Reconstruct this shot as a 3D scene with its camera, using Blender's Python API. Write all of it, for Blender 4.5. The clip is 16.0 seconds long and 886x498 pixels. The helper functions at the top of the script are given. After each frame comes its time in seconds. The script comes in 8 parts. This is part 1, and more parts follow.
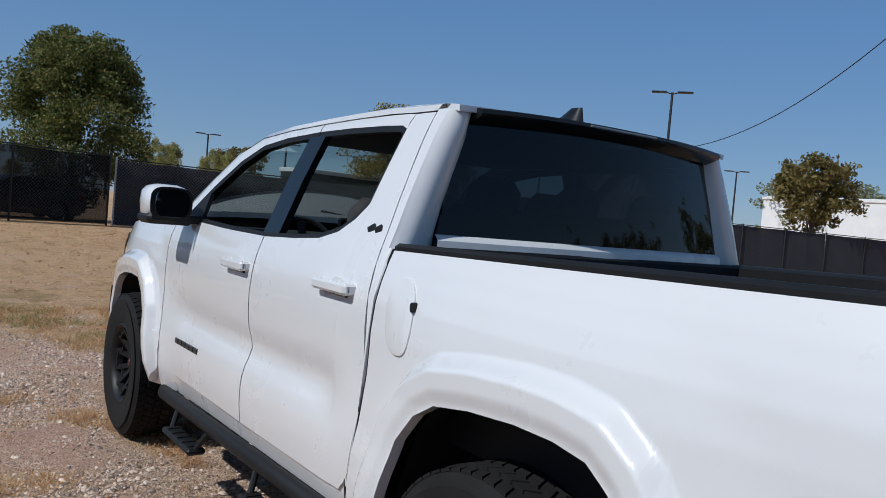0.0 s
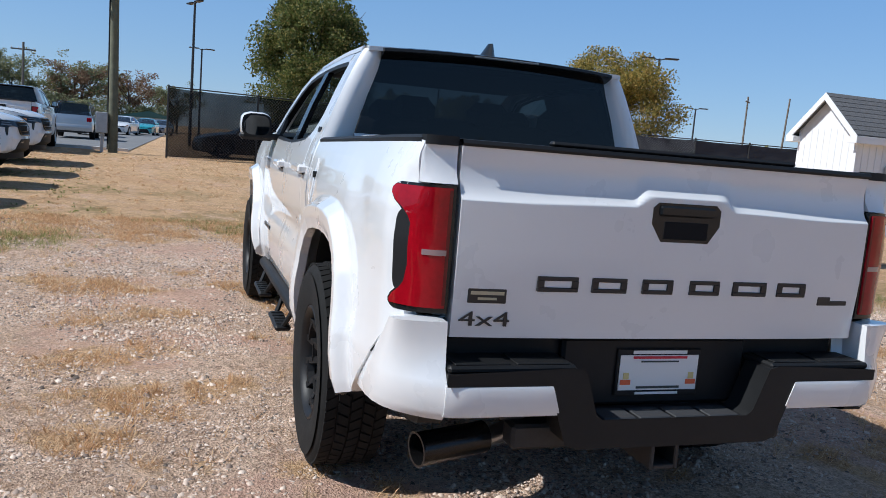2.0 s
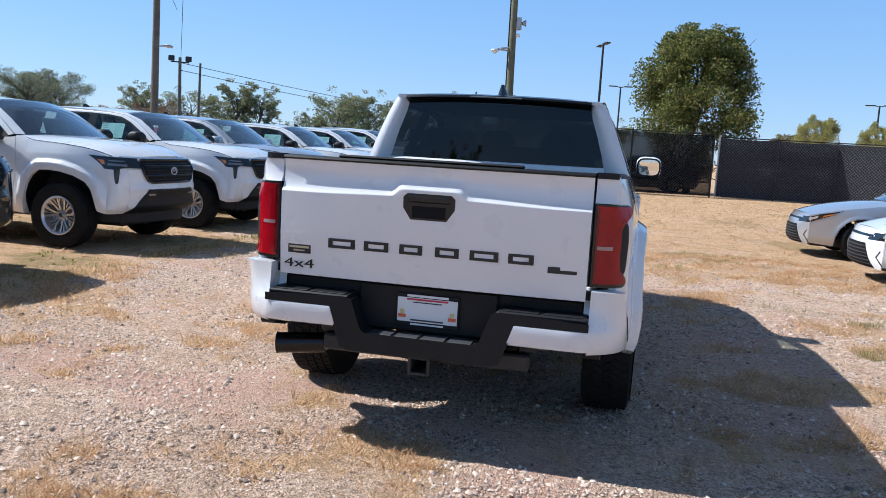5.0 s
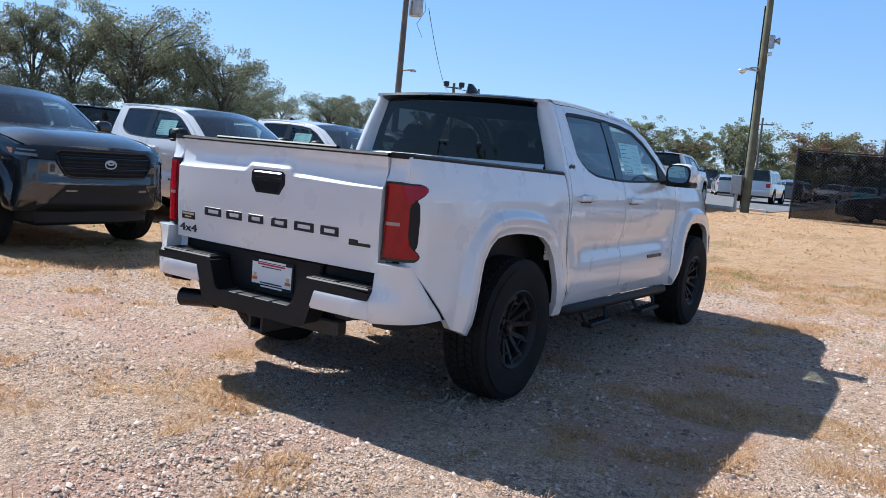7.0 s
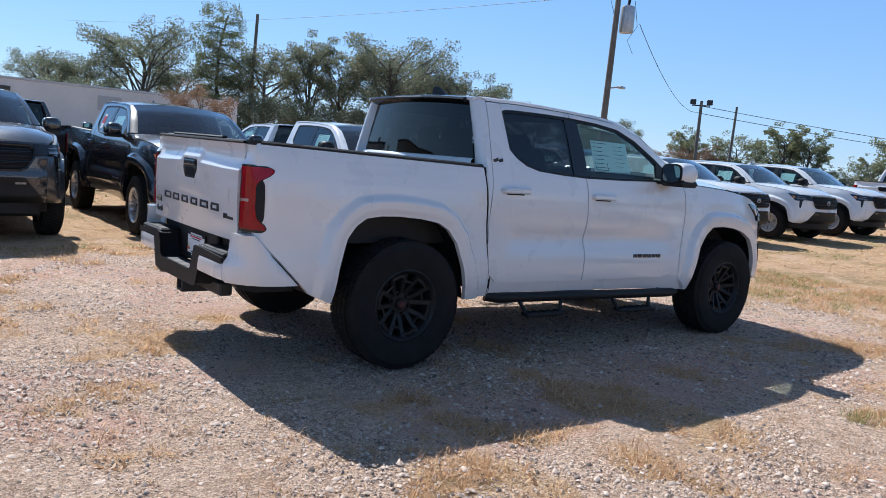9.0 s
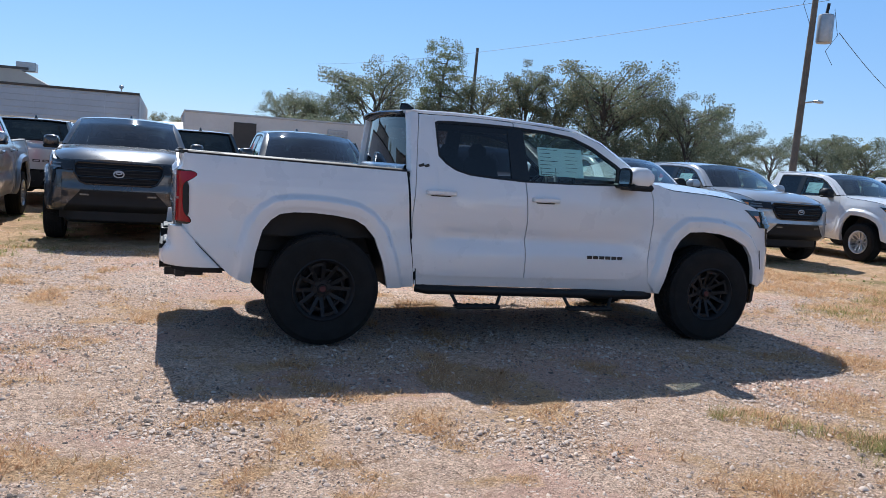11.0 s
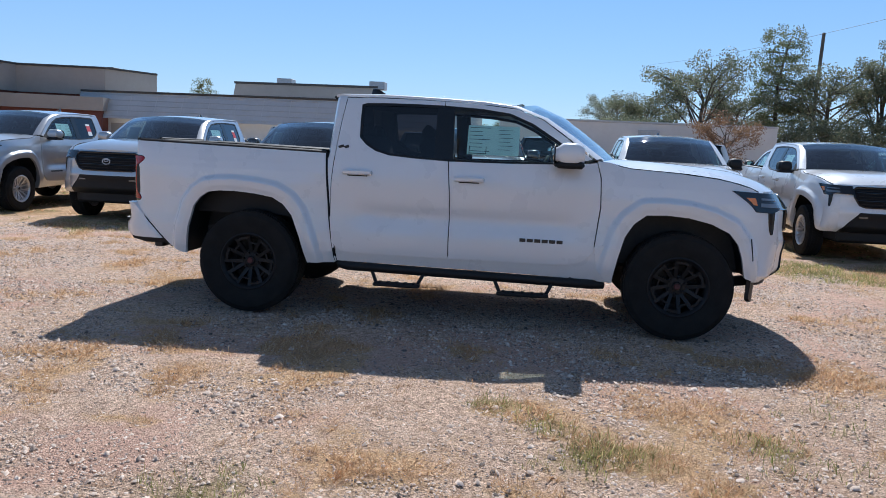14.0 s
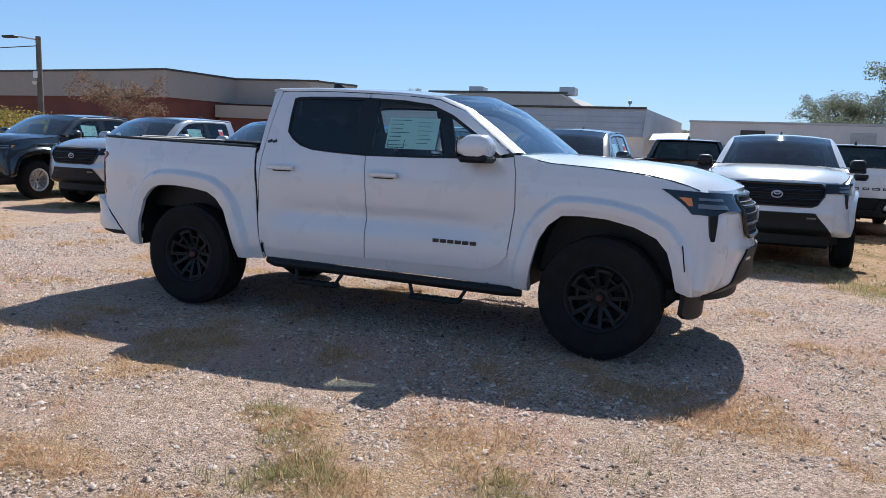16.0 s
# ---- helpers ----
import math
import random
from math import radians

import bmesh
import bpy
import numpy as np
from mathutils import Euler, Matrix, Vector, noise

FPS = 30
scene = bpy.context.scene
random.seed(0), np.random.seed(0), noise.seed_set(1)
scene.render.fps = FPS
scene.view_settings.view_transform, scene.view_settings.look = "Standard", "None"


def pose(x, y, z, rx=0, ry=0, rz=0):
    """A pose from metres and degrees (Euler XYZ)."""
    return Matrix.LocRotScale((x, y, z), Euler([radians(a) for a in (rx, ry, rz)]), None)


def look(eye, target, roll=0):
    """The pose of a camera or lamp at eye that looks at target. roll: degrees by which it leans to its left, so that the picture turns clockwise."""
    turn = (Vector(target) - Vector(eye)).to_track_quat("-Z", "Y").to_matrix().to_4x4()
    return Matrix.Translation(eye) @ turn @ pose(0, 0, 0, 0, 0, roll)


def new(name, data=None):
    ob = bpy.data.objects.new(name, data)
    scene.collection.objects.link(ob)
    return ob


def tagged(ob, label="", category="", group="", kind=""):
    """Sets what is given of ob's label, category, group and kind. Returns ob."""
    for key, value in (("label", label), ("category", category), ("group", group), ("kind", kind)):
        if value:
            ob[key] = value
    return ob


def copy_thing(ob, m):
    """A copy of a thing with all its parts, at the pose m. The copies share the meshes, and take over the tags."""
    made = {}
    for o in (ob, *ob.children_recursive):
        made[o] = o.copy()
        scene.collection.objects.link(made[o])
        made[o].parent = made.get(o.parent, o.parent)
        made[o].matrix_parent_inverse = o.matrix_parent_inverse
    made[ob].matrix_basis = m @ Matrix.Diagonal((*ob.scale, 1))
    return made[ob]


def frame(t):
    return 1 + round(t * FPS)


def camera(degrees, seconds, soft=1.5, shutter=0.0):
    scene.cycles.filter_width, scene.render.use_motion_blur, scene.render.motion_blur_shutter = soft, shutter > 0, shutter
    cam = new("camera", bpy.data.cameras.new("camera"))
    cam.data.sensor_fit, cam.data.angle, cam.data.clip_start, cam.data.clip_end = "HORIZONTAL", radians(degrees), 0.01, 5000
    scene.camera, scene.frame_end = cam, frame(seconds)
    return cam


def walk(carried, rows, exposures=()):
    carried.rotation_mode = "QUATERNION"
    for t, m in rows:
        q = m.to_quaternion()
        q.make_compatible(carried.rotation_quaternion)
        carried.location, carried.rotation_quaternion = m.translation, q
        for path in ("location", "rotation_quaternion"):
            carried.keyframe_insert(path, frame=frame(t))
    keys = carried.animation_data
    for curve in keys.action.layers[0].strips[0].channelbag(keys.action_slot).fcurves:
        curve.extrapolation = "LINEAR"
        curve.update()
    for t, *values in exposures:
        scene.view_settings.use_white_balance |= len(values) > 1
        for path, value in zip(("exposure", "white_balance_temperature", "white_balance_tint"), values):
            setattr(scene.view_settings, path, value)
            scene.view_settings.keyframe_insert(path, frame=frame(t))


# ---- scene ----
cam = camera(58.4, 16.0, soft=0.65)
PATH = [
    (0, (-1.412, 2.118, 1.401), (0.222, 0.966, 1.326), 5.0),
    (0.5, (-1.877, 2.087, 1.376), (-0.192, 1.016, 1.254), 4.5),
    (0.7, (-2.037, 2.057, 1.370), (-0.343, 1.003, 1.226), 4.7),
    (1, (-2.258, 1.931, 1.318), (-0.538, 0.927, 1.135), 5.1),
    (1.5, (-2.669, 1.655, 1.326), (-0.863, 0.818, 1.126), 6.6),
    (2, (-3.141, 1.477, 1.32), (-1.259, 0.85, 1.065), 4.7),
    (2.3, (-3.409, 1.314, 1.305), (-1.5, 0.782, 1.036), 3.9),
    (2.5, (-3.545, 1.192, 1.317), (-1.626, 0.693, 1.054), 4.1),
    (3, (-3.921, 0.861, 1.317), (-1.978, 0.467, 1.054), 4.2),
    (3.5, (-4.248, 0.513, 1.349), (-2.28, 0.272, 1.082), 5.0),
    (4, (-4.409, 0.066, 1.386), (-2.426, 0.019, 1.131), 6.0),
    (4.2, (-4.479, -0.125, 1.375), (-2.497, -0.064, 1.119), 5.6),
    (4.3, (-4.506, -0.22, 1.372), (-2.527, -0.102, 1.111), 5.2),
    (4.5, (-4.54, -0.422, 1.389), (-2.569, -0.198, 1.128), 4.4),
    (4.7, (-4.569, -0.604, 1.414), (-2.611, -0.288, 1.158), 3.8),
    (6.8, (-4.033, -2.796, 1.364), (-2.341, -1.755, 1.127), 5.0),
    (7, (-3.947, -3.024, 1.359), (-2.291, -1.928, 1.124), 4.9),
    (7.5, (-3.713, -3.514, 1.358), (-2.155, -2.28, 1.133), 4.1),
    (8, (-3.391, -3.994, 1.361), (-1.901, -2.677, 1.145), 4.1),
    (8.5, (-3.08, -4.495, 1.36), (-1.722, -3.046, 1.128), 4.5),
    (8.7, (-2.961, -4.675, 1.357), (-1.667, -3.169, 1.121), 4.6),
    (10.8, (-1.287, -6.443, 1.362), (-0.572, -4.587, 1.157), 4.6),
    (11, (-1.1, -6.571, 1.37), (-0.435, -4.696, 1.158), 3.9),
    (11.5, (-0.627, -6.804, 1.344), (-0.134, -4.878, 1.124), 3.3),
    (12, (-0.069, -6.952, 1.356), (0.287, -4.995, 1.145), 3.5),
    (12.5, (0.486, -7.1, 1.375), (0.73, -5.126, 1.165), 3.5),
    (13, (1.094, -7.069, 1.374), (1.237, -5.084, 1.176), 4.5),
    (13.5, (1.714, -7.045, 1.349), (1.674, -5.059, 1.119), 3.3),
    (14, (2.264, -7.003, 1.366), (2.035, -5.032, 1.116), 2.5),
    (14.5, (2.845, -6.842, 1.358), (2.486, -4.891, 1.106), 3.5),
    (15, (3.389, -6.677, 1.364), (2.846, -4.769, 1.108), 4.1),
    (15.5, (3.877, -6.412, 1.362), (3.215, -4.542, 1.104), 3.8),
    (16, (4.351, -6.086, 1.354), (3.596, -4.252, 1.101), 2.3),
]
walk(cam, [(t, look(eye, target, roll)) for t, eye, target, roll in PATH], exposures=[(0.0, -0.42, 5800, 8.5), (1.0, -0.24, 5800, 8.5), (2.0, 0.17, 5800, 8.5), (3.5, 0.47, 5800, 9), (7.0, 0.62, 5800, 10), (11.0, 0.44, 5800, 10), (16.0, 0.39, 5800, 10)])

# ---------------------------------------------------------------- light
SUN_TO = Vector((0.0, 1.0, 1.0)).normalized()
world = bpy.data.worlds.new("world")
scene.world = world
world.use_nodes = True
wn = world.node_tree
sky = wn.nodes.new("ShaderNodeTexSky")
sky.sky_type = "NISHITA"
sky.sun_disc = False
sky.sun_elevation = radians(45)
sky.sun_rotation = radians(0.0)
sky.altitude = 50
sky.air_density = 1.0
sky.dust_density = 0.0
sky.ozone_density = 5.0
even = wn.nodes.new("ShaderNodeMix")
even.data_type = "RGBA"
even.inputs[0].default_value = 0.62
height = wn.nodes.new("ShaderNodeSeparateXYZ")
wn.links.new(wn.nodes.new("ShaderNodeTexCoord").outputs["Generated"], height.inputs[0])
haze = wn.nodes.new("ShaderNodeValToRGB")
for el, (p, c) in zip((haze.color_ramp.elements[0], haze.color_ramp.elements[1], haze.color_ramp.elements.new(0.25)), ((0.0, (2.9, 4.2, 5.9, 1)), (0.8, (1.15, 2.9, 5.9, 1)), (0.25, (1.75, 3.5, 6.2, 1)))):
    el.position, el.color = p, c
wn.links.new(height.outputs[2], haze.inputs[0])
wn.links.new(haze.outputs[0], even.inputs[7])
wn.links.new(sky.outputs[0], even.inputs[6])
wn.links.new(even.outputs[2], wn.nodes["Background"].inputs[0])
wn.nodes["Background"].inputs[1].default_value = 0.096
sun = new("sun", bpy.data.lights.new("sun", "SUN"))
sun.data.energy = 4.7
sun.data.angle = radians(0.53)
sun.data.color = (1.0, 0.945, 0.86)
sun.matrix_world = look(SUN_TO * 60, (0, 0, 0))

# ---------------------------------------------------------------- materials
def mat(name, color=(0.5, 0.5, 0.5), rough=0.5, metal=0.0, coat=0.0, spec=0.5):
    m = bpy.data.materials.new(name)
    m.use_nodes = True
    b = m.node_tree.nodes["Principled BSDF"]
    b.inputs["Base Color"].default_value = (*color, 1)
    b.inputs["Roughness"].default_value = rough
    b.inputs["Metallic"].default_value = metal
    b.inputs["Coat Weight"].default_value = coat
    b.inputs["Coat Roughness"].default_value = 0.03
    b.inputs["Specular IOR Level"].default_value = spec
    return m


def node(m, kind, **vals):
    n = m.node_tree.nodes.new(kind)
    for k, v in vals.items():
        if k in n.inputs:
            n.inputs[k].default_value = v
    return n


def wire(m, a, b):
    m.node_tree.links.new(a, b)


def bsdf(m):
    return m.node_tree.nodes["Principled BSDF"]


def coords(m, space="Object"):
    return node(m, "ShaderNodeTexCoord").outputs[space]


def noise_tex(m, scale, detail=4, rough=0.55, vec=None):
    n = node(m, "ShaderNodeTexNoise", Scale=scale, Detail=detail, Roughness=rough)
    wire(m, vec or coords(m), n.inputs["Vector"])
    return n.outputs["Fac"]


def ramp(m, fac, stops):
    r = node(m, "ShaderNodeValToRGB")
    e = r.color_ramp.elements
    while len(e) < len(stops):
        e.new(0.5)
    for el, (p, c) in zip(e, stops):
        el.position = p
        el.color = (*c, 1) if len(c) == 3 else c
    wire(m, fac, r.inputs[0])
    return r.outputs["Color"]


def mixc(m, fac, a, b, blend="MIX"):
    n = m.node_tree.nodes.new("ShaderNodeMix")
    n.data_type = "RGBA"
    n.blend_type = blend
    for sock, val in ((n.inputs[0], fac), (n.inputs[6], a), (n.inputs[7], b)):
        if hasattr(val, "is_output"):
            wire(m, val, sock)
        else:
            sock.default_value = val if not isinstance(val, tuple) else (*val[:3], 1)
    return n.outputs[2]


def bump(m, height, strength=0.3, dist=0.01):
    n = node(m, "ShaderNodeBump", Strength=strength, Distance=dist)
    wire(m, height, n.inputs["Height"])
    wire(m, n.outputs[0], bsdf(m).inputs["Normal"])
    return n


def vary(m, color, amount=0.25, scale=6.0, bump_s=0.0, bump_scale=80.0, dist=0.003):
    """Two scales of tone on a base colour, with fine relief."""
    dark = tuple(c * (1 - amount) for c in color)
    lite = tuple(min(1, c * (1 + amount)) for c in color)
    c1 = ramp(m, noise_tex(m, scale, 5), [(0.3, dark), (0.7, lite)])
    c2 = mixc(m, 0.3, c1, ramp(m, noise_tex(m, scale * 9, 3), [(0.3, dark), (0.7, lite)]))
    wire(m, c2, bsdf(m).inputs["Base Color"])
    if bump_s:
        bump(m, noise_tex(m, bump_scale, 4), bump_s, dist)
    return m


def paint(name, color, metal=0.0, rough=0.28, flake=0.0):
    m = mat(name, color, rough, metal, coat=1.0)
    dust = ramp(m, noise_tex(m, 2.3, 6, 0.6), [(0.35, tuple(c * 0.985 for c in color)), (0.65, color)])
    wire(m, dust, bsdf(m).inputs["Base Color"])
    r = ramp(m, noise_tex(m, 5.0, 4), [(0.3, (rough * 0.95,) * 3), (0.7, (rough * 1.08,) * 3)])
    wire(m, r, bsdf(m).inputs["Roughness"])
    bump(m, noise_tex(m, 420.0, 2), 0.02, 0.001)
    return m


def glass(name, tint, gloss=0.02, base=0.05, power=4.0):
    """Thin pane: tinted see-through with a Fresnel gloss."""
    m = bpy.data.materials.new(name)
    m.use_nodes = True
    t = m.node_tree
    t.nodes.remove(t.nodes["Principled BSDF"])
    tr = t.nodes.new("ShaderNodeBsdfTransparent")
    tr.inputs[0].default_value = (*tint, 1)
    gl = t.nodes.new("ShaderNodeBsdfGlossy")
    gl.inputs["Roughness"].default_value = gloss
    gl.inputs["Color"].default_value = (1, 1, 1, 1)
    lw = t.nodes.new("ShaderNodeLayerWeight")
    lw.inputs[0].default_value = 0.5
    pw = t.nodes.new("ShaderNodeMath")
    pw.operation = "POWER"
    pw.inputs[1].default_value = power
    ma = t.nodes.new("ShaderNodeMath")
    ma.operation = "MULTIPLY_ADD"
    ma.inputs[1].default_value, ma.inputs[2].default_value = 0.85, base
    t.links.new(lw.outputs["Facing"], pw.inputs[0])
    t.links.new(pw.outputs[0], ma.inputs[0])
    mx = t.nodes.new("ShaderNodeMixShader")
    t.links.new(ma.outputs[0], mx.inputs[0])
    t.links.new(tr.outputs[0], mx.inputs[1])
    t.links.new(gl.outputs[0], mx.inputs[2])
    t.links.new(mx.outputs[0], t.nodes["Material Output"].inputs[0])
    return m


WHITE = paint("white paint", (0.73, 0.732, 0.735))
SILVER = paint("silver paint", (0.46, 0.47, 0.49), 0.55, 0.30)
BLACKP = paint("black paint", (0.012, 0.013, 0.016), 0.0, 0.25)
GREYP = paint("dark grey paint", (0.045, 0.047, 0.052), 0.4, 0.28)
DUSTYP = paint("mid grey paint", (0.16, 0.165, 0.175), 0.4, 0.28)
BLUEP = paint("teal paint", (0.03, 0.30, 0.36))
REDP = paint("red paint", (0.25, 0.03, 0.03))
TINT = glass("tinted glass", (0.048, 0.053, 0.060), 0.02, 0.028, 4.0)
TINT2 = glass("dark privacy glass", (0.085, 0.09, 0.10))
CLEAR = glass("clear glass", (0.67, 0.83, 0.81))
SHIELD = glass("windscreen glass", (0.55, 0.64, 0.62), 0.02, 0.085, 2.4)
BLKGLOSS = mat("gloss black trim", (0.008, 0.009, 0.010), 0.25, coat=0.15, spec=0.4)
PLASTIC = vary(mat("black plastic", (0.009, 0.0095, 0.0105), 0.55, spec=0.32), (0.009, 0.0095, 0.0105), 0.25, 4, 0.25, 500, 0.001)
GRILLEM = mat("grille plastic", (0.008, 0.008, 0.009), 0.75, spec=0.2)
PLASTG = vary(mat("grey plastic", (0.035, 0.036, 0.039), 0.6), (0.035, 0.036, 0.039), 0.2, 4, 0.25, 500, 0.001)
RUBBER = vary(mat("tyre rubber", (0.013, 0.013, 0.013), 0.85, spec=0.22), (0.013, 0.0128, 0.0125), 0.35, 9, 0.3, 160, 0.002)
RIMB = mat("matte black alloy", (0.010, 0.010, 0.011), 0.5, 0.0, spec=0.3)
RIMS = mat("silver alloy", (0.55, 0.56, 0.58), 0.3, 0.8)
STEEL = mat("steel", (0.35, 0.35, 0.36), 0.35, 1.0)
DARKMETAL = vary(mat("underbody metal", (0.025, 0.025, 0.026), 0.6), (0.025, 0.025, 0.026), 0.4, 6)
CHROME = mat("chrome", (0.75, 0.76, 0.78), 0.08, 1.0)
BADGE = mat("black badge", (0.012, 0.013, 0.016), 0.3)
REDLENS = vary(mat("red lens", (0.30, 0.003, 0.010), 0.08, coat=0.25, spec=0.25), (0.30, 0.003, 0.010), 0.3, 9)
REDDARK = mat("dark red lens", (0.13, 0.003, 0.007), 0.12, coat=0.4, spec=0.3)
CLEARLENS = mat("pale lens", (0.32, 0.22, 0.22), 0.12, coat=1.0)
LAMP = mat("smoked headlamp", (0.010, 0.011, 0.013), 0.08, coat=0.6, spec=0.35)
LAMPS = mat("bright lamp reflector", (0.60, 0.62, 0.64), 0.12, 0.6, coat=1.0)
LAMPW = mat("lamp reflector", (0.20, 0.205, 0.21), 0.2, 0.4, coat=0.5)
AMBER = mat("amber lens", (0.75, 0.22, 0.02), 0.15, coat=1.0)
MIRROR = mat("mirror glass", (0.65, 0.67, 0.68), 0.02, 1.0)
SEAT = vary(mat("dark upholstery", (0.022, 0.022, 0.024), 0.85), (0.024, 0.024, 0.026), 0.3, 12, 0.3, 300, 0.002)
PAPER = mat("sticker paper", (0.70, 0.82, 0.78), 0.7)
PAPERW = mat("white paper", (0.78, 0.79, 0.78), 0.6)
INK = mat("dark ink", (0.05, 0.06, 0.06), 0.7)
INKR = mat("red ink", (0.55, 0.03, 0.05), 0.6)
INKO = mat("orange ink", (0.70, 0.14, 0.05), 0.6)
CAPRED = mat("dark red enamel", (0.06, 0.007, 0.009), 0.5)
BADGET = mat("pale gilt print", (0.42, 0.36, 0.24), 0.5)
INKY = mat("yellow ink", (0.65, 0.55, 0.25), 0.6)
EMBLEM = mat("satin silver emblem", (0.50, 0.51, 0.53), 0.35, spec=0.6)
WOODG = vary(mat("treated pole wood", (0.12, 0.125, 0.075), 0.85), (0.13, 0.13, 0.085), 0.35, 3, 0.4, 40, 0.01)
WOODP = vary(mat("weathered pole wood", (0.13, 0.11, 0.09), 0.9), (0.14, 0.12, 0.10), 0.35, 3, 0.4, 40, 0.01)
POLEM = mat("dark bronze pole", (0.03, 0.03, 0.032), 0.5, 0.3)
GALV = vary(mat("galvanised steel", (0.42, 0.43, 0.44), 0.45, 0.7), (0.42, 0.43, 0.44), 0.15, 8)
CABLE = mat("cable", (0.02, 0.02, 0.02), 0.6)
SIDING = vary(mat("white siding", (0.74, 0.75, 0.75), 0.6), (0.75, 0.75, 0.75), 0.06, 1.5, 0.1, 60, 0.004)
SHINGLE = vary(mat("asphalt shingle", (0.10, 0.10, 0.105), 0.9), (0.10, 0.10, 0.105), 0.35, 20, 0.5, 300, 0.004)
CREAM = vary(mat("pale wall metal", (0.60, 0.60, 0.59), 0.65), (0.61, 0.605, 0.59), 0.08, 0.6)
MANSARD = vary(mat("grey mansard metal", (0.46, 0.47, 0.48), 0.6), (0.46, 0.47, 0.48), 0.1, 0.7)
FASCIA = vary(mat("dark fascia", (0.06, 0.055, 0.05), 0.7), (0.06, 0.055, 0.05), 0.2, 1)
STUCCO = vary(mat("taupe stucco", (0.36, 0.325, 0.29), 0.85), (0.36, 0.325, 0.29), 0.08, 0.5, 0.2, 30, 0.01)
BRICKM = vary(mat("dark red brick", (0.16, 0.055, 0.04), 0.85), (0.17, 0.058, 0.042), 0.18, 0.8, 0.3, 40, 0.01)
GREENROOF = mat("green roof", (0.06, 0.13, 0.105), 0.7)


def _mesh_screen(name, color, alpha, scale):
    """Fence screen cloth: woven dark fabric, partly see-through."""
    m = mat(name, color, 0.8, spec=0.2)
    t = m.node_tree
    tr = t.nodes.new("ShaderNodeBsdfTransparent")
    mx = t.nodes.new("ShaderNodeMixShader")
    f = ramp(m, noise_tex(m, scale, 4), [(0.3, (alpha - 0.06,) * 3), (0.7, (alpha + 0.06,) * 3)])
    wire(m, f, mx.inputs[0])
    wire(m, tr.outputs[0], mx.inputs[1])
    wire(m, bsdf(m).outputs[0], mx.inputs[2])
    wire(m, mx.outputs[0], t.nodes["Material Output"].inputs[0])
    return m


SCREEN = _mesh_screen("black fence screen", (0.013, 0.014, 0.016), 0.68, 0.7)
SCREEN2 = _mesh_screen("dense fence screen", (0.040, 0.043, 0.054), 0.95, 0.7)


def leafmat(name, a, b, c, thin=0.45):
    m = mat(name, a, 0.55, spec=0.3)
    g = node(m, "ShaderNodeNewGeometry")
    col = ramp(m, g.outputs["Random Per Island"], [(0.0, a), (0.55, b), (1.0, c)])
    wire(m, col, bsdf(m).inputs["Base Color"])
    t = m.node_tree
    tl = t.nodes.new("ShaderNodeBsdfTranslucent")
    wire(m, col, tl.inputs[0])
    mx = t.nodes.new("ShaderNodeMixShader")
    mx.inputs[0].default_value = thin
    wire(m, bsdf(m).outputs[0], mx.inputs[1])
    wire(m, tl.outputs[0], mx.inputs[2])
    wire(m, mx.outputs[0], t.nodes["Material Output"].inputs[0])
    return m


LEAFG = leafmat("green leaves", (0.06, 0.09, 0.022), (0.135, 0.16, 0.042), (0.32, 0.27, 0.09))
LEAFY = leafmat("yellowing leaves", (0.13, 0.13, 0.032), (0.31, 0.25, 0.06), (0.50, 0.33, 0.09))
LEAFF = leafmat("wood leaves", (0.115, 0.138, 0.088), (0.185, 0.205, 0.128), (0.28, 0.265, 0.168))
# paler than the near wood leaves: distance haze is put into the colour
LEAFH = leafmat("hazed far wood leaves", (0.15, 0.185, 0.10), (0.22, 0.24, 0.125), (0.33, 0.29, 0.155))
LEAFP = leafmat("pine needles", (0.11, 0.14, 0.075), (0.17, 0.20, 0.10), (0.24, 0.25, 0.13))
LEAFR = leafmat("rust leaves", (0.15, 0.095, 0.06), (0.22, 0.135, 0.085), (0.29, 0.195, 0.125))
BARK = vary(mat("bark", (0.09, 0.075, 0.06), 0.9), (0.10, 0.08, 0.065), 0.4, 5, 0.5, 30, 0.02)
STRAWM = leafmat("dry grass", (0.47, 0.27, 0.135), (0.65, 0.415, 0.22), (0.82, 0.64, 0.42), 0.6)
TUFTM = leafmat("green grass", (0.17, 0.19, 0.06), (0.32, 0.31, 0.11), (0.62, 0.50, 0.26), 0.6)


def stonemat():
    m = mat("gravel stones", (0.3, 0.28, 0.26), 0.85)
    g = node(m, "ShaderNodeNewGeometry")
    col = ramp(m, g.outputs["Random Per Island"], [(0.0, (0.11, 0.085, 0.068)), (0.22, (0.29, 0.22, 0.178)), (0.5, (0.54, 0.415, 0.33)), (0.85, (0.66, 0.52, 0.42)), (1.0, (0.74, 0.61, 0.51))])
    wire(m, col, bsdf(m).inputs["Base Color"])
    bump(m, noise_tex(m, 120, 3), 0.4, 0.003)
    return m


STONE = stonemat()


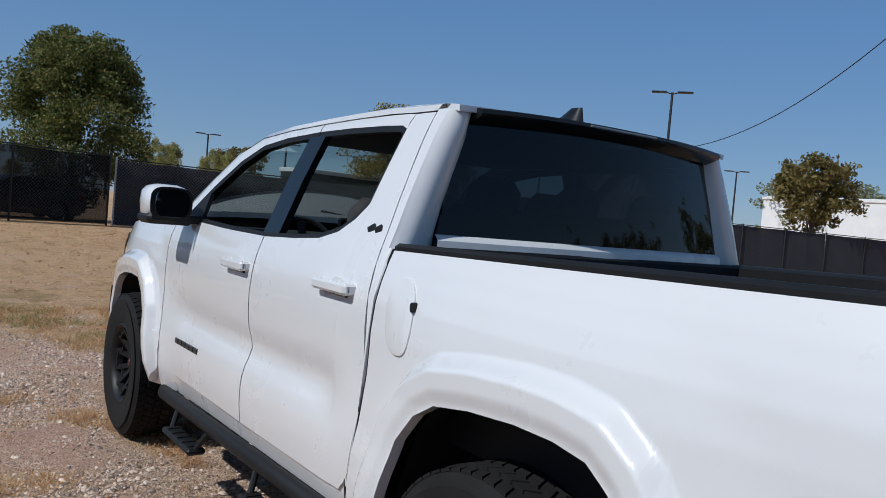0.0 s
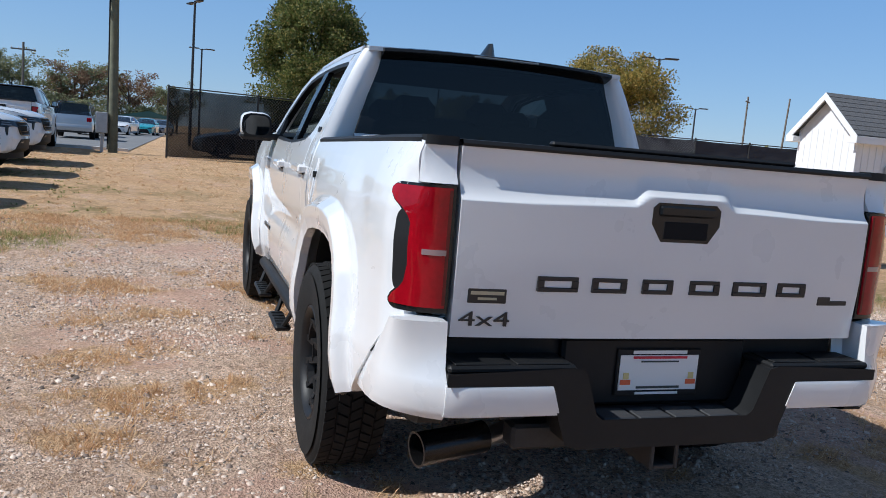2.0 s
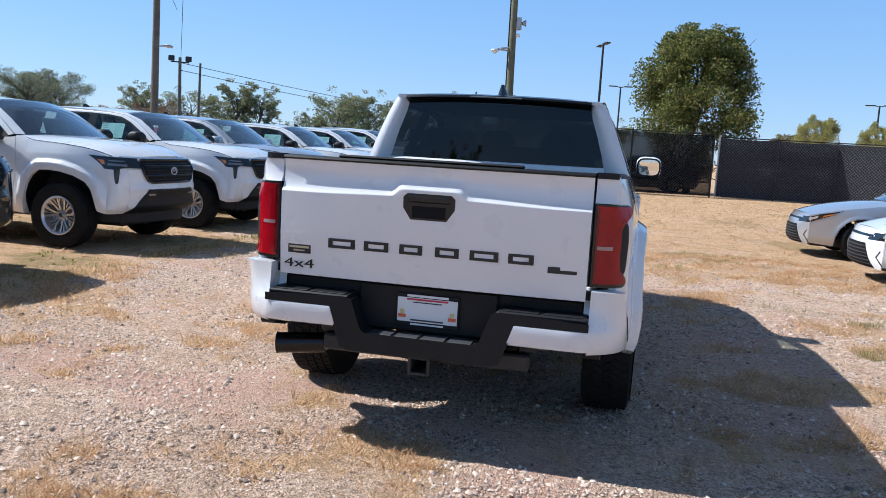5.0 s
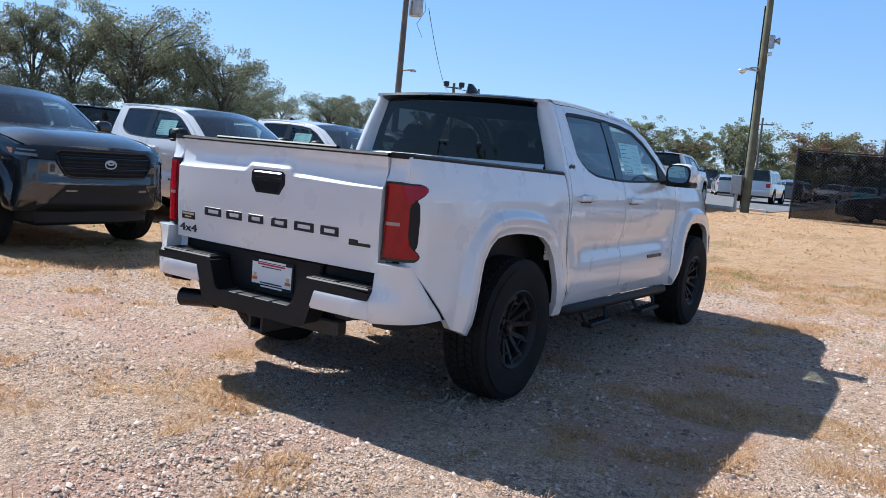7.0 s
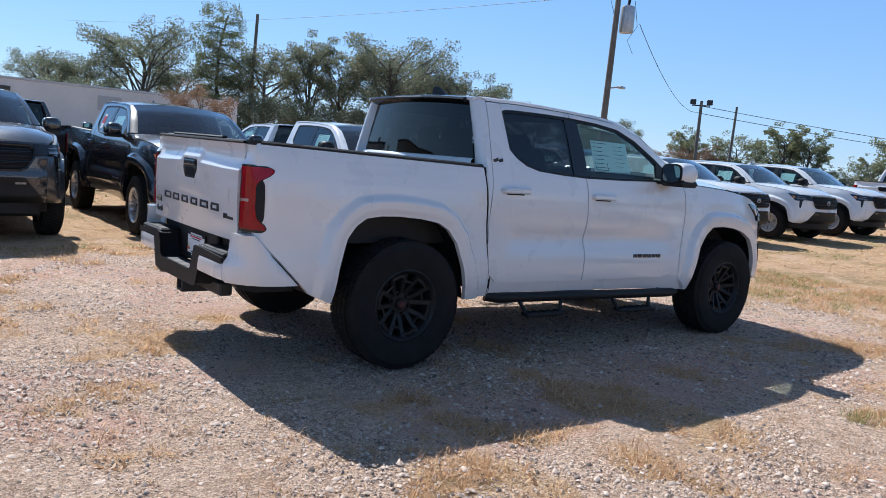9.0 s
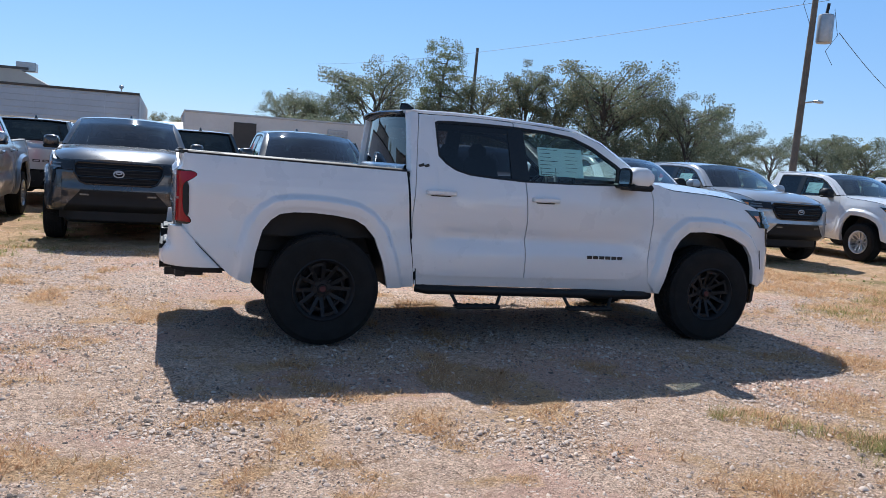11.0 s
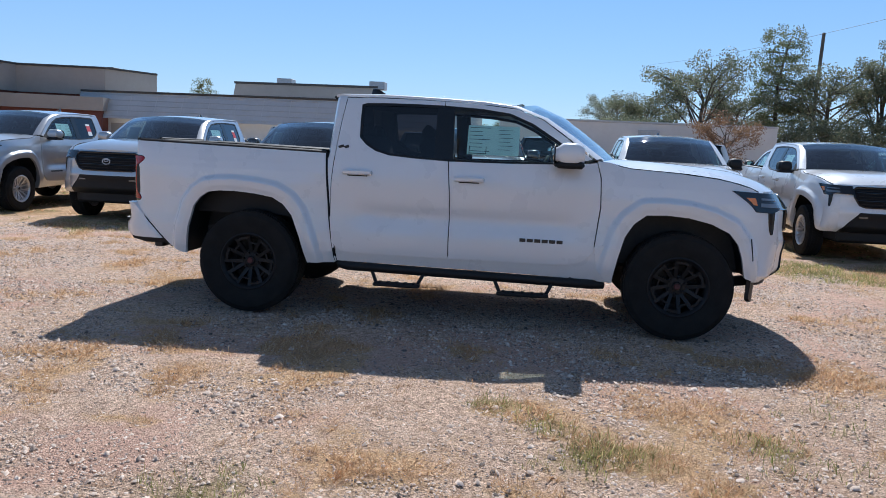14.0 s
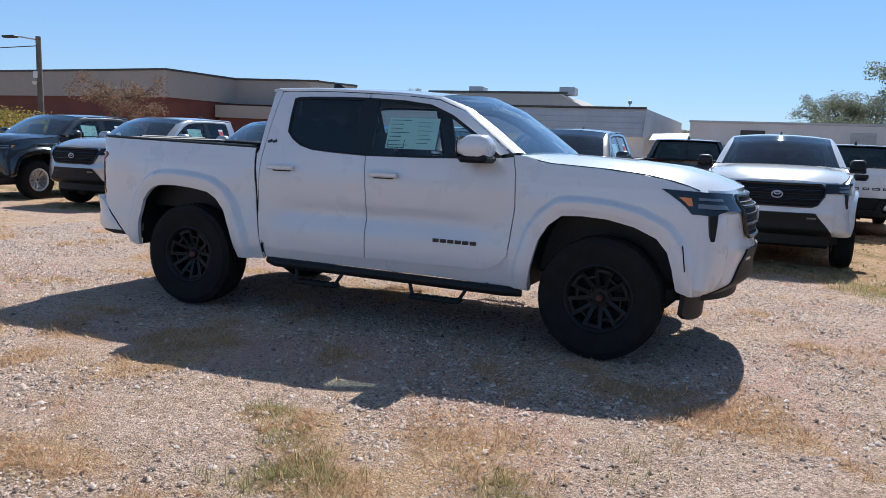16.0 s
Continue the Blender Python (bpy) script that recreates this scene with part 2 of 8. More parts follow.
def groundmat():
    m = mat("ground", (0.3, 0.25, 0.2), 0.95, spec=0.15)
    p = coords(m)

    def math_n(op, a, b=0.0, clamp=False):
        n = m.node_tree.nodes.new("ShaderNodeMath")
        n.operation = op
        n.use_clamp = clamp
        for i, v in enumerate((a, b)):
            if hasattr(v, "is_output"):
                wire(m, v, n.inputs[i])
            else:
                n.inputs[i].default_value = v
        return n.outputs[0]

    def step_n(v, lo, hi):
        n = m.node_tree.nodes.new("ShaderNodeMapRange")
        n.interpolation_type = "SMOOTHSTEP"
        n.inputs[1].default_value, n.inputs[2].default_value = lo, hi
        wire(m, v, n.inputs[0])
        return n.outputs[0]

    fine = noise_tex(m, 55, 6, 0.7, p)
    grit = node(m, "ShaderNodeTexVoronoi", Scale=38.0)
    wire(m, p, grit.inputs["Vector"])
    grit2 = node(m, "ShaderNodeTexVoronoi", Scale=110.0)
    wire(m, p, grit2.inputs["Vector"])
    mid = noise_tex(m, 4.5, 5, 0.6, p)
    dirt = ramp(m, mid, [(0.25, (0.33, 0.225, 0.155)), (0.55, (0.53, 0.385, 0.265)), (0.8, (0.68, 0.51, 0.365))])
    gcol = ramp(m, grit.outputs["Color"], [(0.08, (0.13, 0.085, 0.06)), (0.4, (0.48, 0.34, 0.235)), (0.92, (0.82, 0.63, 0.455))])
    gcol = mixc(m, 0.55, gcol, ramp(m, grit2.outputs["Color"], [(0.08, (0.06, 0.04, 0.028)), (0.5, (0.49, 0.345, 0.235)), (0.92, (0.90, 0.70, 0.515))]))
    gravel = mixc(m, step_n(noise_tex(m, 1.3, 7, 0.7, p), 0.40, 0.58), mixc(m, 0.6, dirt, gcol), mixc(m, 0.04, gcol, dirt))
    straw = ramp(m, fine, [(0.27, (0.17, 0.10, 0.045)), (0.5, (0.50, 0.315, 0.145)), (0.73, (0.80, 0.57, 0.30))])
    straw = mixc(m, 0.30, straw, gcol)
    straw = mixc(m, math_n("MULTIPLY", step_n(noise_tex(m, 0.33, 5, 0.6, p), 0.5, 0.7), 0.5), straw, (0.38, 0.215, 0.115))
    green = ramp(m, fine, [(0.25, (0.11, 0.095, 0.035)), (0.6, (0.23, 0.185, 0.075)), (0.85, (0.40, 0.30, 0.15))])
    litter = math_n("MULTIPLY", step_n(noise_tex(m, 9.0, 8, 0.75, p), 0.50, 0.62), step_n(noise_tex(m, 0.9, 5, 0.6, p), 0.36, 0.60))
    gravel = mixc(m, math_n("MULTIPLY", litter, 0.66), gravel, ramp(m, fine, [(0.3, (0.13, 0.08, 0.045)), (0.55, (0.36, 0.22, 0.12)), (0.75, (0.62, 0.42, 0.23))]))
    att = node(m, "ShaderNodeVertexColor")
    att.layer_name = "cover"
    cs = node(m, "ShaderNodeSeparateColor")
    wire(m, att.outputs[0], cs.inputs[0])
    patch = noise_tex(m, 2.6, 7, 0.7, p)
    straw = mixc(m, math_n("MULTIPLY", step_n(patch, 0.48, 0.66), 0.6), straw, ramp(m, fine, [(0.3, (0.17, 0.12, 0.055)), (0.7, (0.40, 0.28, 0.14))]))
    straw = mixc(m, math_n("MULTIPLY", step_n(noise_tex(m, 11.0, 5, 0.7, p), 0.52, 0.70), 0.55), straw, (0.20, 0.125, 0.065))
    edge = math_n("MULTIPLY", math_n("SUBTRACT", fine, 0.5), 0.9)
    edge = math_n("ADD", edge, math_n("MULTIPLY", math_n("SUBTRACT", noise_tex(m, 7.0, 6, 0.7, p), 0.5), 1.3))
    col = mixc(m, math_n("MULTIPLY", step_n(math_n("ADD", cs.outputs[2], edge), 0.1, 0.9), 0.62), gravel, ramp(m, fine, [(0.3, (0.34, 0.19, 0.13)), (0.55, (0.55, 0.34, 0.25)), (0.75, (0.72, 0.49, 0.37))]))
    col = mixc(m, step_n(math_n("ADD", cs.outputs[0], edge), 0.22, 0.75), col, straw)
    col = mixc(m, math_n("MULTIPLY", step_n(math_n("ADD", cs.outputs[1], edge), 0.2, 0.85), 0.75), col, green)
    col = mixc(m, 1.0, col, (1.22, 1.185, 1.23), "MULTIPLY")
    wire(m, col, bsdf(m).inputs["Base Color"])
    h = math_n("ADD", math_n("MULTIPLY", grit2.outputs["Distance"], 0.35), math_n("ADD", math_n("MULTIPLY", noise_tex(m, 21, 9, 0.78, p), 0.9), math_n("MULTIPLY", fine, 0.9)))
    bump(m, h, 1.0, 0.027)
    return m


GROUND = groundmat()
ASPHALT = vary(mat("asphalt", (0.16, 0.16, 0.165), 0.9), (0.17, 0.17, 0.172), 0.15, 0.8, 0.3, 90, 0.006)

# ---------------------------------------------------------------- geometry helpers
def lerp(a, b, t):
    return a + (b - a) * t


def smooth(a, b, x):
    t = max(0.0, min(1.0, (x - a) / (b - a)))
    return t * t * (3 - 2 * t)


def curve(points):
    """A piecewise linear function through (x, value) points."""
    xs, ys = [p[0] for p in points], [p[1] for p in points]
    return lambda x: float(np.interp(x, xs, ys))


class Geo:
    """Collects vertices and faces of one mesh."""

    def __init__(self):
        self.v, self.f = [], []

    def add(self, verts, faces):
        o = len(self.v)
        self.v += [tuple(p) for p in verts]
        self.f += [tuple(i + o for i in f) for f in faces]
        return self

    def box(self, x0, x1, y0, y1, z0, z1, c=0.0, m=None):
        """A box with chamfered edges."""
        c = min(c, abs(x1 - x0) * 0.45, abs(y1 - y0) * 0.45, abs(z1 - z0) * 0.45)
        lo, hi = (x0, y0, z0), (x1, y1, z1)
        if c <= 0:
            vs = [(hi[0] if i & 1 else lo[0], hi[1] if i & 2 else lo[1], hi[2] if i & 4 else lo[2]) for i in range(8)]
            fs = [(0, 2, 3, 1), (4, 5, 7, 6), (0, 1, 5, 4), (2, 6, 7, 3), (0, 4, 6, 2), (1, 3, 7, 5)]
        else:
            vs, idx = [], {}
            for i in range(8):
                for a in range(3):
                    p = []
                    for k in range(3):
                        s = (i >> k) & 1
                        e = hi[k] if s else lo[k]
                        p.append(e if k == a else (e - c if s else e + c))
                    idx[i, a] = len(vs)
                    vs.append(tuple(p))
            fs = []
            for a in range(3):
                b, d = (a + 1) % 3, (a + 2) % 3
                for s in (0, 1):
                    q = [(s << a) | (u << b) | (w << d) for u, w in ((0, 0), (1, 0), (1, 1), (0, 1))]
                    f = [idx[i, a] for i in q]
                    fs.append(tuple(f if s else f[::-1]))
                for u in (0, 1):
                    for w in (0, 1):
                        i0 = (u << b) | (w << d)
                        i1 = i0 | (1 << a)
                        f = [idx[i0, b], idx[i1, b], idx[i1, d], idx[i0, d]]
                        fs.append(tuple(f if u ^ w else f[::-1]))
            for i in range(8):
                f = [idx[i, 0], idx[i, 1], idx[i, 2]]
                odd = (i & 1) ^ ((i >> 1) & 1) ^ ((i >> 2) & 1)
                fs.append(tuple(f if odd else f[::-1]))
        if m is not None:
            vs = [tuple(m @ Vector(p)) for p in vs]
        return self.add(vs, fs)

    def grid(self, rows, flip=False, closed=False):
        """A sheet through rows of points."""
        n = len(rows[0])
        vs = [p for r in rows for p in r]
        fs = []
        for i in range(len(rows) - 1):
            for j in range(n if closed else n - 1):
                a, b = i * n + j, i * n + (j + 1) % n
                q = (a, b, b + n, a + n)
                fs.append(q[::-1] if flip else q)
        return self.add(vs, fs)

    def shell(self, rows, off, flip=False):
        """A sheet with a rim turned inwards by the vector off."""
        self.grid(rows, flip)
        loop = list(rows[0]) + [r[-1] for r in rows[1:]] + list(rows[-1][-2::-1]) + [r[0] for r in rows[-2:0:-1]]
        inner = [tuple(Vector(p) + Vector(off)) for p in loop]
        return self.grid([loop + loop[:1], inner + inner[:1]], not flip)

    def slab(self, rows, off, flip=False):
        """A closed sheet of thickness off."""
        back = [[tuple(Vector(p) + Vector(off)) for p in r] for r in rows]
        self.shell(rows, off, flip)
        return self.grid(back, not flip)

    def lathe(self, prof, seg=48, axis="y", m=None):
        """Turns (radius, height) points about an axis."""
        rows = []
        for r, h in prof:
            row = []
            for k in range(seg):
                a = 2 * math.pi * k / seg
                c, s = r * math.cos(a), r * math.sin(a)
                p = {"y": (c, h, s), "z": (c, s, h), "x": (h, c, s)}[axis]
                row.append(tuple(m @ Vector(p)) if m is not None else p)
            rows.append(row)
        return self.grid(rows, axis != "y", closed=True)

    def tube(self, pts, r, seg=10, caps=True):
        """A round bar along points; r is one radius or one for each point."""
        pts = [Vector(p) for p in pts]
        rr = r if isinstance(r, (list, tuple)) else [r] * len(pts)
        rows, up = [], None
        for i, p in enumerate(pts):
            d = (pts[min(i + 1, len(pts) - 1)] - pts[max(i - 1, 0)]).normalized()
            if up is None:
                up = d.orthogonal().normalized()
            up = (up - d * up.dot(d)).normalized()
            w = d.cross(up)
            rows.append([tuple(p + (up * math.cos(2 * math.pi * k / seg) + w * math.sin(2 * math.pi * k / seg)) * rr[i]) for k in range(seg)])
        o = len(self.v)
        self.grid(rows, closed=True)
        if caps:
            n = len(rows)
            self.f.append(tuple(o + k for k in range(seg))[::-1])
            self.f.append(tuple(o + (n - 1) * seg + k for k in range(seg)))
        return self

    def prism(self, poly, a, b, axis="y", m=None):
        """A flat polygon pushed from a to b along an axis; the polygon lies in the two other axes, in order."""
        def place(p, h):
            q = {"y": (p[0], h, p[1]), "x": (h, p[0], p[1]), "z": (p[0], p[1], h)}[axis]
            return tuple(m @ Vector(q)) if m is not None else q
        n = len(poly)
        vs = [place(p, a) for p in poly] + [place(p, b) for p in poly]
        fs = [tuple(range(n)), tuple(range(2 * n - 1, n - 1, -1))]
        fs += [(i + n, (i + 1) % n + n, (i + 1) % n, i) for i in range(n)]
        return self.add(vs, fs)

    def mesh(self, name, material, sharp=35, fix=True):
        me = bpy.data.meshes.new(name)
        me.from_pydata(self.v, [], self.f)
        if fix:
            bm = bmesh.new()
            bm.from_mesh(me)
            bmesh.ops.remove_doubles(bm, verts=bm.verts, dist=0.0004)
            bmesh.ops.recalc_face_normals(bm, faces=bm.faces)
            bm.to_mesh(me)
            bm.free()
        me.polygons.foreach_set("use_smooth", [True] * len(me.polygons))
        me.set_sharp_from_angle(angle=radians(sharp))
        me.materials.append(material)
        return me


def part(name, geo, material, parent, label="", m=None, sharp=35):
    """Links one mesh as a part of a thing, or of a part."""
    me = geo if isinstance(geo, bpy.types.Mesh) else geo.mesh(name, material, sharp)
    ob = new(name, me)
    ob.parent = parent
    if m is not None:
        ob.matrix_basis = m
    return tagged(ob, label)


def thing(name, label, category, group="", m=None):
    ob = new(name)
    ob.empty_display_size = 0.3
    if m is not None:
        ob.matrix_basis = m
    return tagged(ob, label, category, group)


def solid(name, geo, material, label, category, group="", kind="", sharp=35):
    return tagged(new(name, geo.mesh(name, material, sharp)), label, category, group, kind)


def ground_z(x, y):
    """The lot rises a little towards the fence."""
    return 0.24 * smooth(13.5, 24.0, x)

# ---------------------------------------------------------------- pickup trucks
# own frame: x ahead from the rear axle, y to the left, z up from the ground
WB = 3.35
ARCH_R = [(-0.522, 0.448), (-0.50, 0.66), (-0.454, 0.833), (-0.40, 0.905), (-0.336, 0.95), (-0.24, 0.965), (-0.116, 0.967), (0.05, 0.955),
          (0.194, 0.932), (0.28, 0.885), (0.353, 0.80), (0.42, 0.63), (0.478, 0.425)]
ARCH_F = [(2.853, 0.42), (2.885, 0.60), (2.929, 0.77), (2.99, 0.87), (3.079, 0.941), (3.22, 0.948), (3.383, 0.937), (3.55, 0.90), (3.694, 0.835),
          (3.765, 0.75), (3.80, 0.647), (3.83, 0.51)]
SIDE = curve([(0.38, 0.865), (0.44, 0.89), (0.52, 0.918), (0.60, 0.928), (0.68, 0.929), (0.76, 0.922), (0.92, 0.918), (1.05, 0.925), (1.14, 0.921),
              (1.20, 0.910), (1.26, 0.893), (1.30, 0.878), (1.34, 0.862), (1.45, 0.822), (1.60, 0.762), (1.70, 0.715), (1.76, 0.680), (1.80, 0.650)])
BED_FRONT = curve([(0.43, 0.69), (0.8, 0.635), (1.30, 0.592)])
DOOR_REAR = curve([(0.52, 0.70), (0.62, 0.668), (0.8, 0.652), (1.0, 0.650), (1.25, 0.668), (1.5, 0.688), (1.74, 0.715)])
DOOR_MID = curve([(0.52, 1.596), (1.0, 1.590), (1.28, 1.566), (1.74, 1.500)])
DOOR_FRONT = curve([(0.52, 2.66), (0.62, 2.70), (0.98, 2.738), (1.20, 2.728), (1.34, 2.69)])
ROOF_EDGE = curve([(0.60, 1.760), (0.66, 1.770), (0.93, 1.778), (1.50, 1.764), (1.80, 1.750), (2.04, 1.728)])
RAIL = curve([(-1.05, 1.338), (0.60, 1.302)])


def seg_dist(x, z, line):
    best = 9.0
    for (ax, az), (bx, bz) in zip(line, line[1:]):
        dx, dz = bx - ax, bz - az
        t = max(0, min(1, ((x - ax) * dx + (z - az) * dz) / (dx * dx + dz * dz)))
        best = min(best, math.hypot(x - ax - dx * t, z - az - dz * t))
    return best


def side_y(x, z):
    """How far the flank stands from the middle plane."""
    y = SIDE(z)
    if x > 3.3:
        y -= 0.20 * (x - 3.3) ** 2 * (1.0 + 0.5 * smooth(0.95, 1.25, z))
    if x < -0.7:
        y -= 0.16 * (-0.7 - x) ** 1.6
    if x < -0.89:
        y -= 0.038 * ((-0.89 - x) / 0.095) ** 2 * (1 - 0.8 * smooth(1.20, 1.31, z))
    # pressed hollow along the doors
    w = smooth(0.72, 0.95, x) * (1 - smooth(2.40, 2.66, x))
    y -= 0.030 * w * math.exp(-((z - 0.825) / 0.065) ** 2)
    # flares round the arches
    for line in (ARCH_R, ARCH_F):
        if line[0][0] - 0.3 < x < line[-1][0] + 0.3:
            d = seg_dist(x, z, line)
            y += 0.050 * (1 - smooth(0.085, 0.135, d)) + 0.016 * (1 - smooth(0.12, 0.34, d)) - 0.010 * (1 - smooth(0.0, 0.05, d))
    return y


def skin(s, xs, z_low, z_top, n, x_fit=None):
    """Rows of points on the flank s (+1 left, -1 right); xs may be bent by x_fit(x, z)."""
    rows = []
    for j in range(n + 1):
        row = []
        for x in xs:
            xx, z = x, lerp(z_low(x), z_top(x), j / n)
            if x_fit:
                for _ in range(3):
                    xx = x_fit(x, z)
            row.append((xx, s * side_y(xx, z), z))
        rows.append(row)
    return rows


def spread(a, b, n):
    return [lerp(a, b, i / n) for i in range(n + 1)]


def tyre_geo(R=0.41, W=0.265, rim=0.222):
    h = W / 2
    g = Geo()
    g.lathe([(rim, -h * 0.80), (rim + 0.012, -h * 0.92), (rim + 0.05, -h), (R - 0.07, -h * 1.01), (R - 0.025, -h * 0.93), (R - 0.012, -h * 0.84),
             (R - 0.010, 0), (R - 0.012, h * 0.84), (R - 0.025, h * 0.93), (R - 0.07, h * 1.01), (R - 0.045, h * 1.022), (R - 0.09, h * 1.022), (rim + 0.05, h), (rim + 0.012, h * 0.92),
             (rim, h * 0.80)], 64)
    return g


def tread_geo(R=0.41, W=0.265):
    h = W / 2
    g = Geo()
    # tread blocks in five rows
    rows_n, count = 5, 58
    for r in range(rows_n):
        y0 = lerp(-h * 0.90, h * 0.90, r / rows_n) + 0.004
        y1 = lerp(-h * 0.90, h * 0.90, (r + 1) / rows_n) - 0.004
        for k in range(count):
            a = 2 * math.pi * (k + 0.5 * (r % 2)) / count
            wdt = math.pi * R / count * 0.88
            hi = R + (0.0 if 0 < r < rows_n - 1 else -0.006)
            m = Matrix.Rotation(-a, 4, "Y")
            sk = 0.010 if r % 2 else -0.010
            vs = []
            for rad, ww in ((R - 0.014, wdt), (hi, wdt * 0.93)):
                vs += [m @ Vector((rad, y0, -ww + sk)), m @ Vector((rad, y1, -ww - sk)), m @ Vector((rad, y1, ww - sk)), m @ Vector((rad, y0, ww + sk))]
            g.add(vs, [(4, 5, 6, 7), (0, 1, 5, 4), (1, 2, 6, 5), (2, 3, 7, 6), (3, 0, 4, 7)])
    return g


def rim_black():
    """Barrel and lip of the dark wheel; the outer face looks to +y."""
    g = Geo()
    g.lathe([(0.226, -0.11), (0.205, -0.10), (0.195, 0.03), (0.205, 0.085), (0.226, 0.112), (0.231, 0.120), (0.222, 0.124), (0.206, 0.112), (0.198, 0.09), (0.188, 0.03),
             (0.19, -0.09), (0.226, -0.112)], 56)
    g.lathe([(0.0, -0.02), (0.15, -0.03), (0.188, -0.03)], 40)
    return g


def spoke_geo(dense):
    """One group of forked bars that points to +x, the outer face to +y."""
    g = Geo()
    def bar(r0, a0, y0, r1, a1, y1, wa, wb, t=0.030):
        p, q = Vector((r0 * math.cos(a0), y0, r0 * math.sin(a0))), Vector((r1 * math.cos(a1), y1, r1 * math.sin(a1)))
        d = Vector((q.x - p.x, 0, q.z - p.z)).normalized()
        n = Vector((-d.z, 0, d.x))
        vs = []
        for c, w in ((p, wa), (q, wb)):
            vs += [c + n * w - Vector((0, t, 0)), c + n * w * 0.7, c - n * w * 0.7, c - n * w - Vector((0, t, 0))]
        g.add(vs, [(0, 1, 5, 4), (1, 2, 6, 5), (2, 3, 7, 6), (3, 0, 4, 7), (4, 5, 6, 7), (3, 2, 1, 0)])
    D = radians
    if dense:
        for s in (-1, 1):
            bar(0.066, s * D(9), 0.050, 0.208, s * D(15), 0.106, 0.020, 0.019)
            bar(0.186, s * D(15), 0.098, 0.190, s * D(32), 0.100, 0.014, 0.014)
        bar(0.150, D(-14), 0.084, 0.150, D(14), 0.084, 0.009, 0.009)
    else:
        for s in (-1, 1):
            bar(0.065, s * D(9), 0.055, 0.205, s * D(15), 0.105, 0.014, 0.014)
            bar(0.130, s * D(13), 0.078, 0.205, s * D(24), 0.105, 0.009, 0.009)
        bar(0.12, 0, 0.07, 0.205, 0, 0.105, 0.008, 0.010)
    return g


def hub_geo():
    g = Geo()
    g.lathe([(0.0, 0.072), (0.03, 0.072), (0.036, 0.064), (0.036, 0.05), (0.082, 0.046), (0.088, 0.03), (0.088, -0.02)], 32)
    for k in range(6):
        a = math.pi / 3 * (k + 0.5)
        m = Matrix.Translation((0.062 * math.cos(a), 0.0, 0.062 * math.sin(a)))
        g.lathe([(0.0, 0.066), (0.008, 0.066), (0.011, 0.060), (0.011, 0.04)], 6, m=m)
    return g


WHEELS = {}


def wheel_meshes(style):
    if style not in WHEELS:
        black = style == "black"
        metal = RIMB if black else RIMS
        WHEELS[style] = dict(
            rim=rim_black().mesh("rim", metal), tyre=tyre_geo(0.41 if black else 0.385, 0.265 if black else 0.245).mesh("tyre", RUBBER), tread=tread_geo(0.41 if black else 0.385, 0.265 if black else 0.245).mesh("tread", RUBBER, fix=False),
            spoke=spoke_geo(black).mesh("spoke", metal),
            hub=hub_geo().mesh("hub", metal), cap=Geo().lathe([(0.0, 0.077), (0.02, 0.077), (0.026, 0.070)], 20).mesh("centre_cap", CAPRED if black else PLASTG),
            disc=Geo().lathe([(0.0, -0.03), (0.165, -0.03), (0.17, -0.035), (0.17, -0.05), (0.0, -0.05)], 36).mesh("brake_disc", DARKMETAL))
    return WHEELS[style]


def add_wheel(root, style, x, y, z, turn=0.0, spin=0.0):
    w = wheel_meshes(style)
    m = pose(x, y, z, 0, 0, (0 if y > 0 else 180) + turn) @ Matrix.Rotation(radians(spin), 4, "Y")
    ob = part("wheel", w["rim"], None, root, "matte black alloy wheel" if style == "black" else "silver alloy wheel", m)
    part("tyre", w["tyre"], None, ob, "black rubber tyre")
    tagged(part("tread", w["tread"], None, ob, "black tread blocks"), kind="stuff")
    for k in range(6):
        part("spoke", w["spoke"], None, ob, m=Matrix.Rotation(math.pi / 3 * k, 4, "Y"))
    part("hub", w["hub"], None, ob)
    part("centre_cap", w["cap"], None, ob, "dark red centre cap" if style == "black" else "")
    part("brake_disc", w["disc"], None, ob, "dark brake disc")
    return ob


def nose_x(y, z):
    """The front face of the truck."""
    a = abs(y)
    x = 4.245 - 0.16 * (a / 0.80) ** 2.2 - 0.16 * smooth(0.62, 0.92, a)
    x -= 0.10 * smooth(0.98, 1.18, z)
    x -= 0.20 * smooth(0.57, 0.38, z) if z < 0.57 else 0
    x += 0.02 * math.exp(-((z - 0.76) / 0.07) ** 2)
    return x


def nose_patch(g, poly_y, off=0.006, n=10, thick=0.02):
    """A panel on the front face between lower and upper edges: poly_y is (z, y0, y1) rows."""
    rows = []
    zz = [p[0] for p in poly_y]
    n = max(n, 24)
    for z in spread(zz[0], zz[-1], max(4, int((zz[-1] - zz[0]) / 0.016))):
        y0, y1 = np.interp(z, zz, [p[1] for p in poly_y]), np.interp(z, zz, [p[2] for p in poly_y])
        rows.append([(nose_x(lerp(y0, y1, i / n), z) + off, lerp(y0, y1, i / n), z) for i in range(n + 1)])
    g.shell(rows, (-thick, 0, 0))
    return g


def text_mesh(body, size, depth, name, material):
    cu = bpy.data.curves.new(name, "FONT")
    cu.body, cu.size, cu.extrude, cu.align_x, cu.align_y = body, size, depth, "CENTER", "CENTER"
    ob = bpy.data.objects.new(name, cu)
    me = bpy.data.meshes.new_from_object(ob)
    bpy.data.objects.remove(ob)
    me.materials.clear()
    me.materials.append(material)
    return me


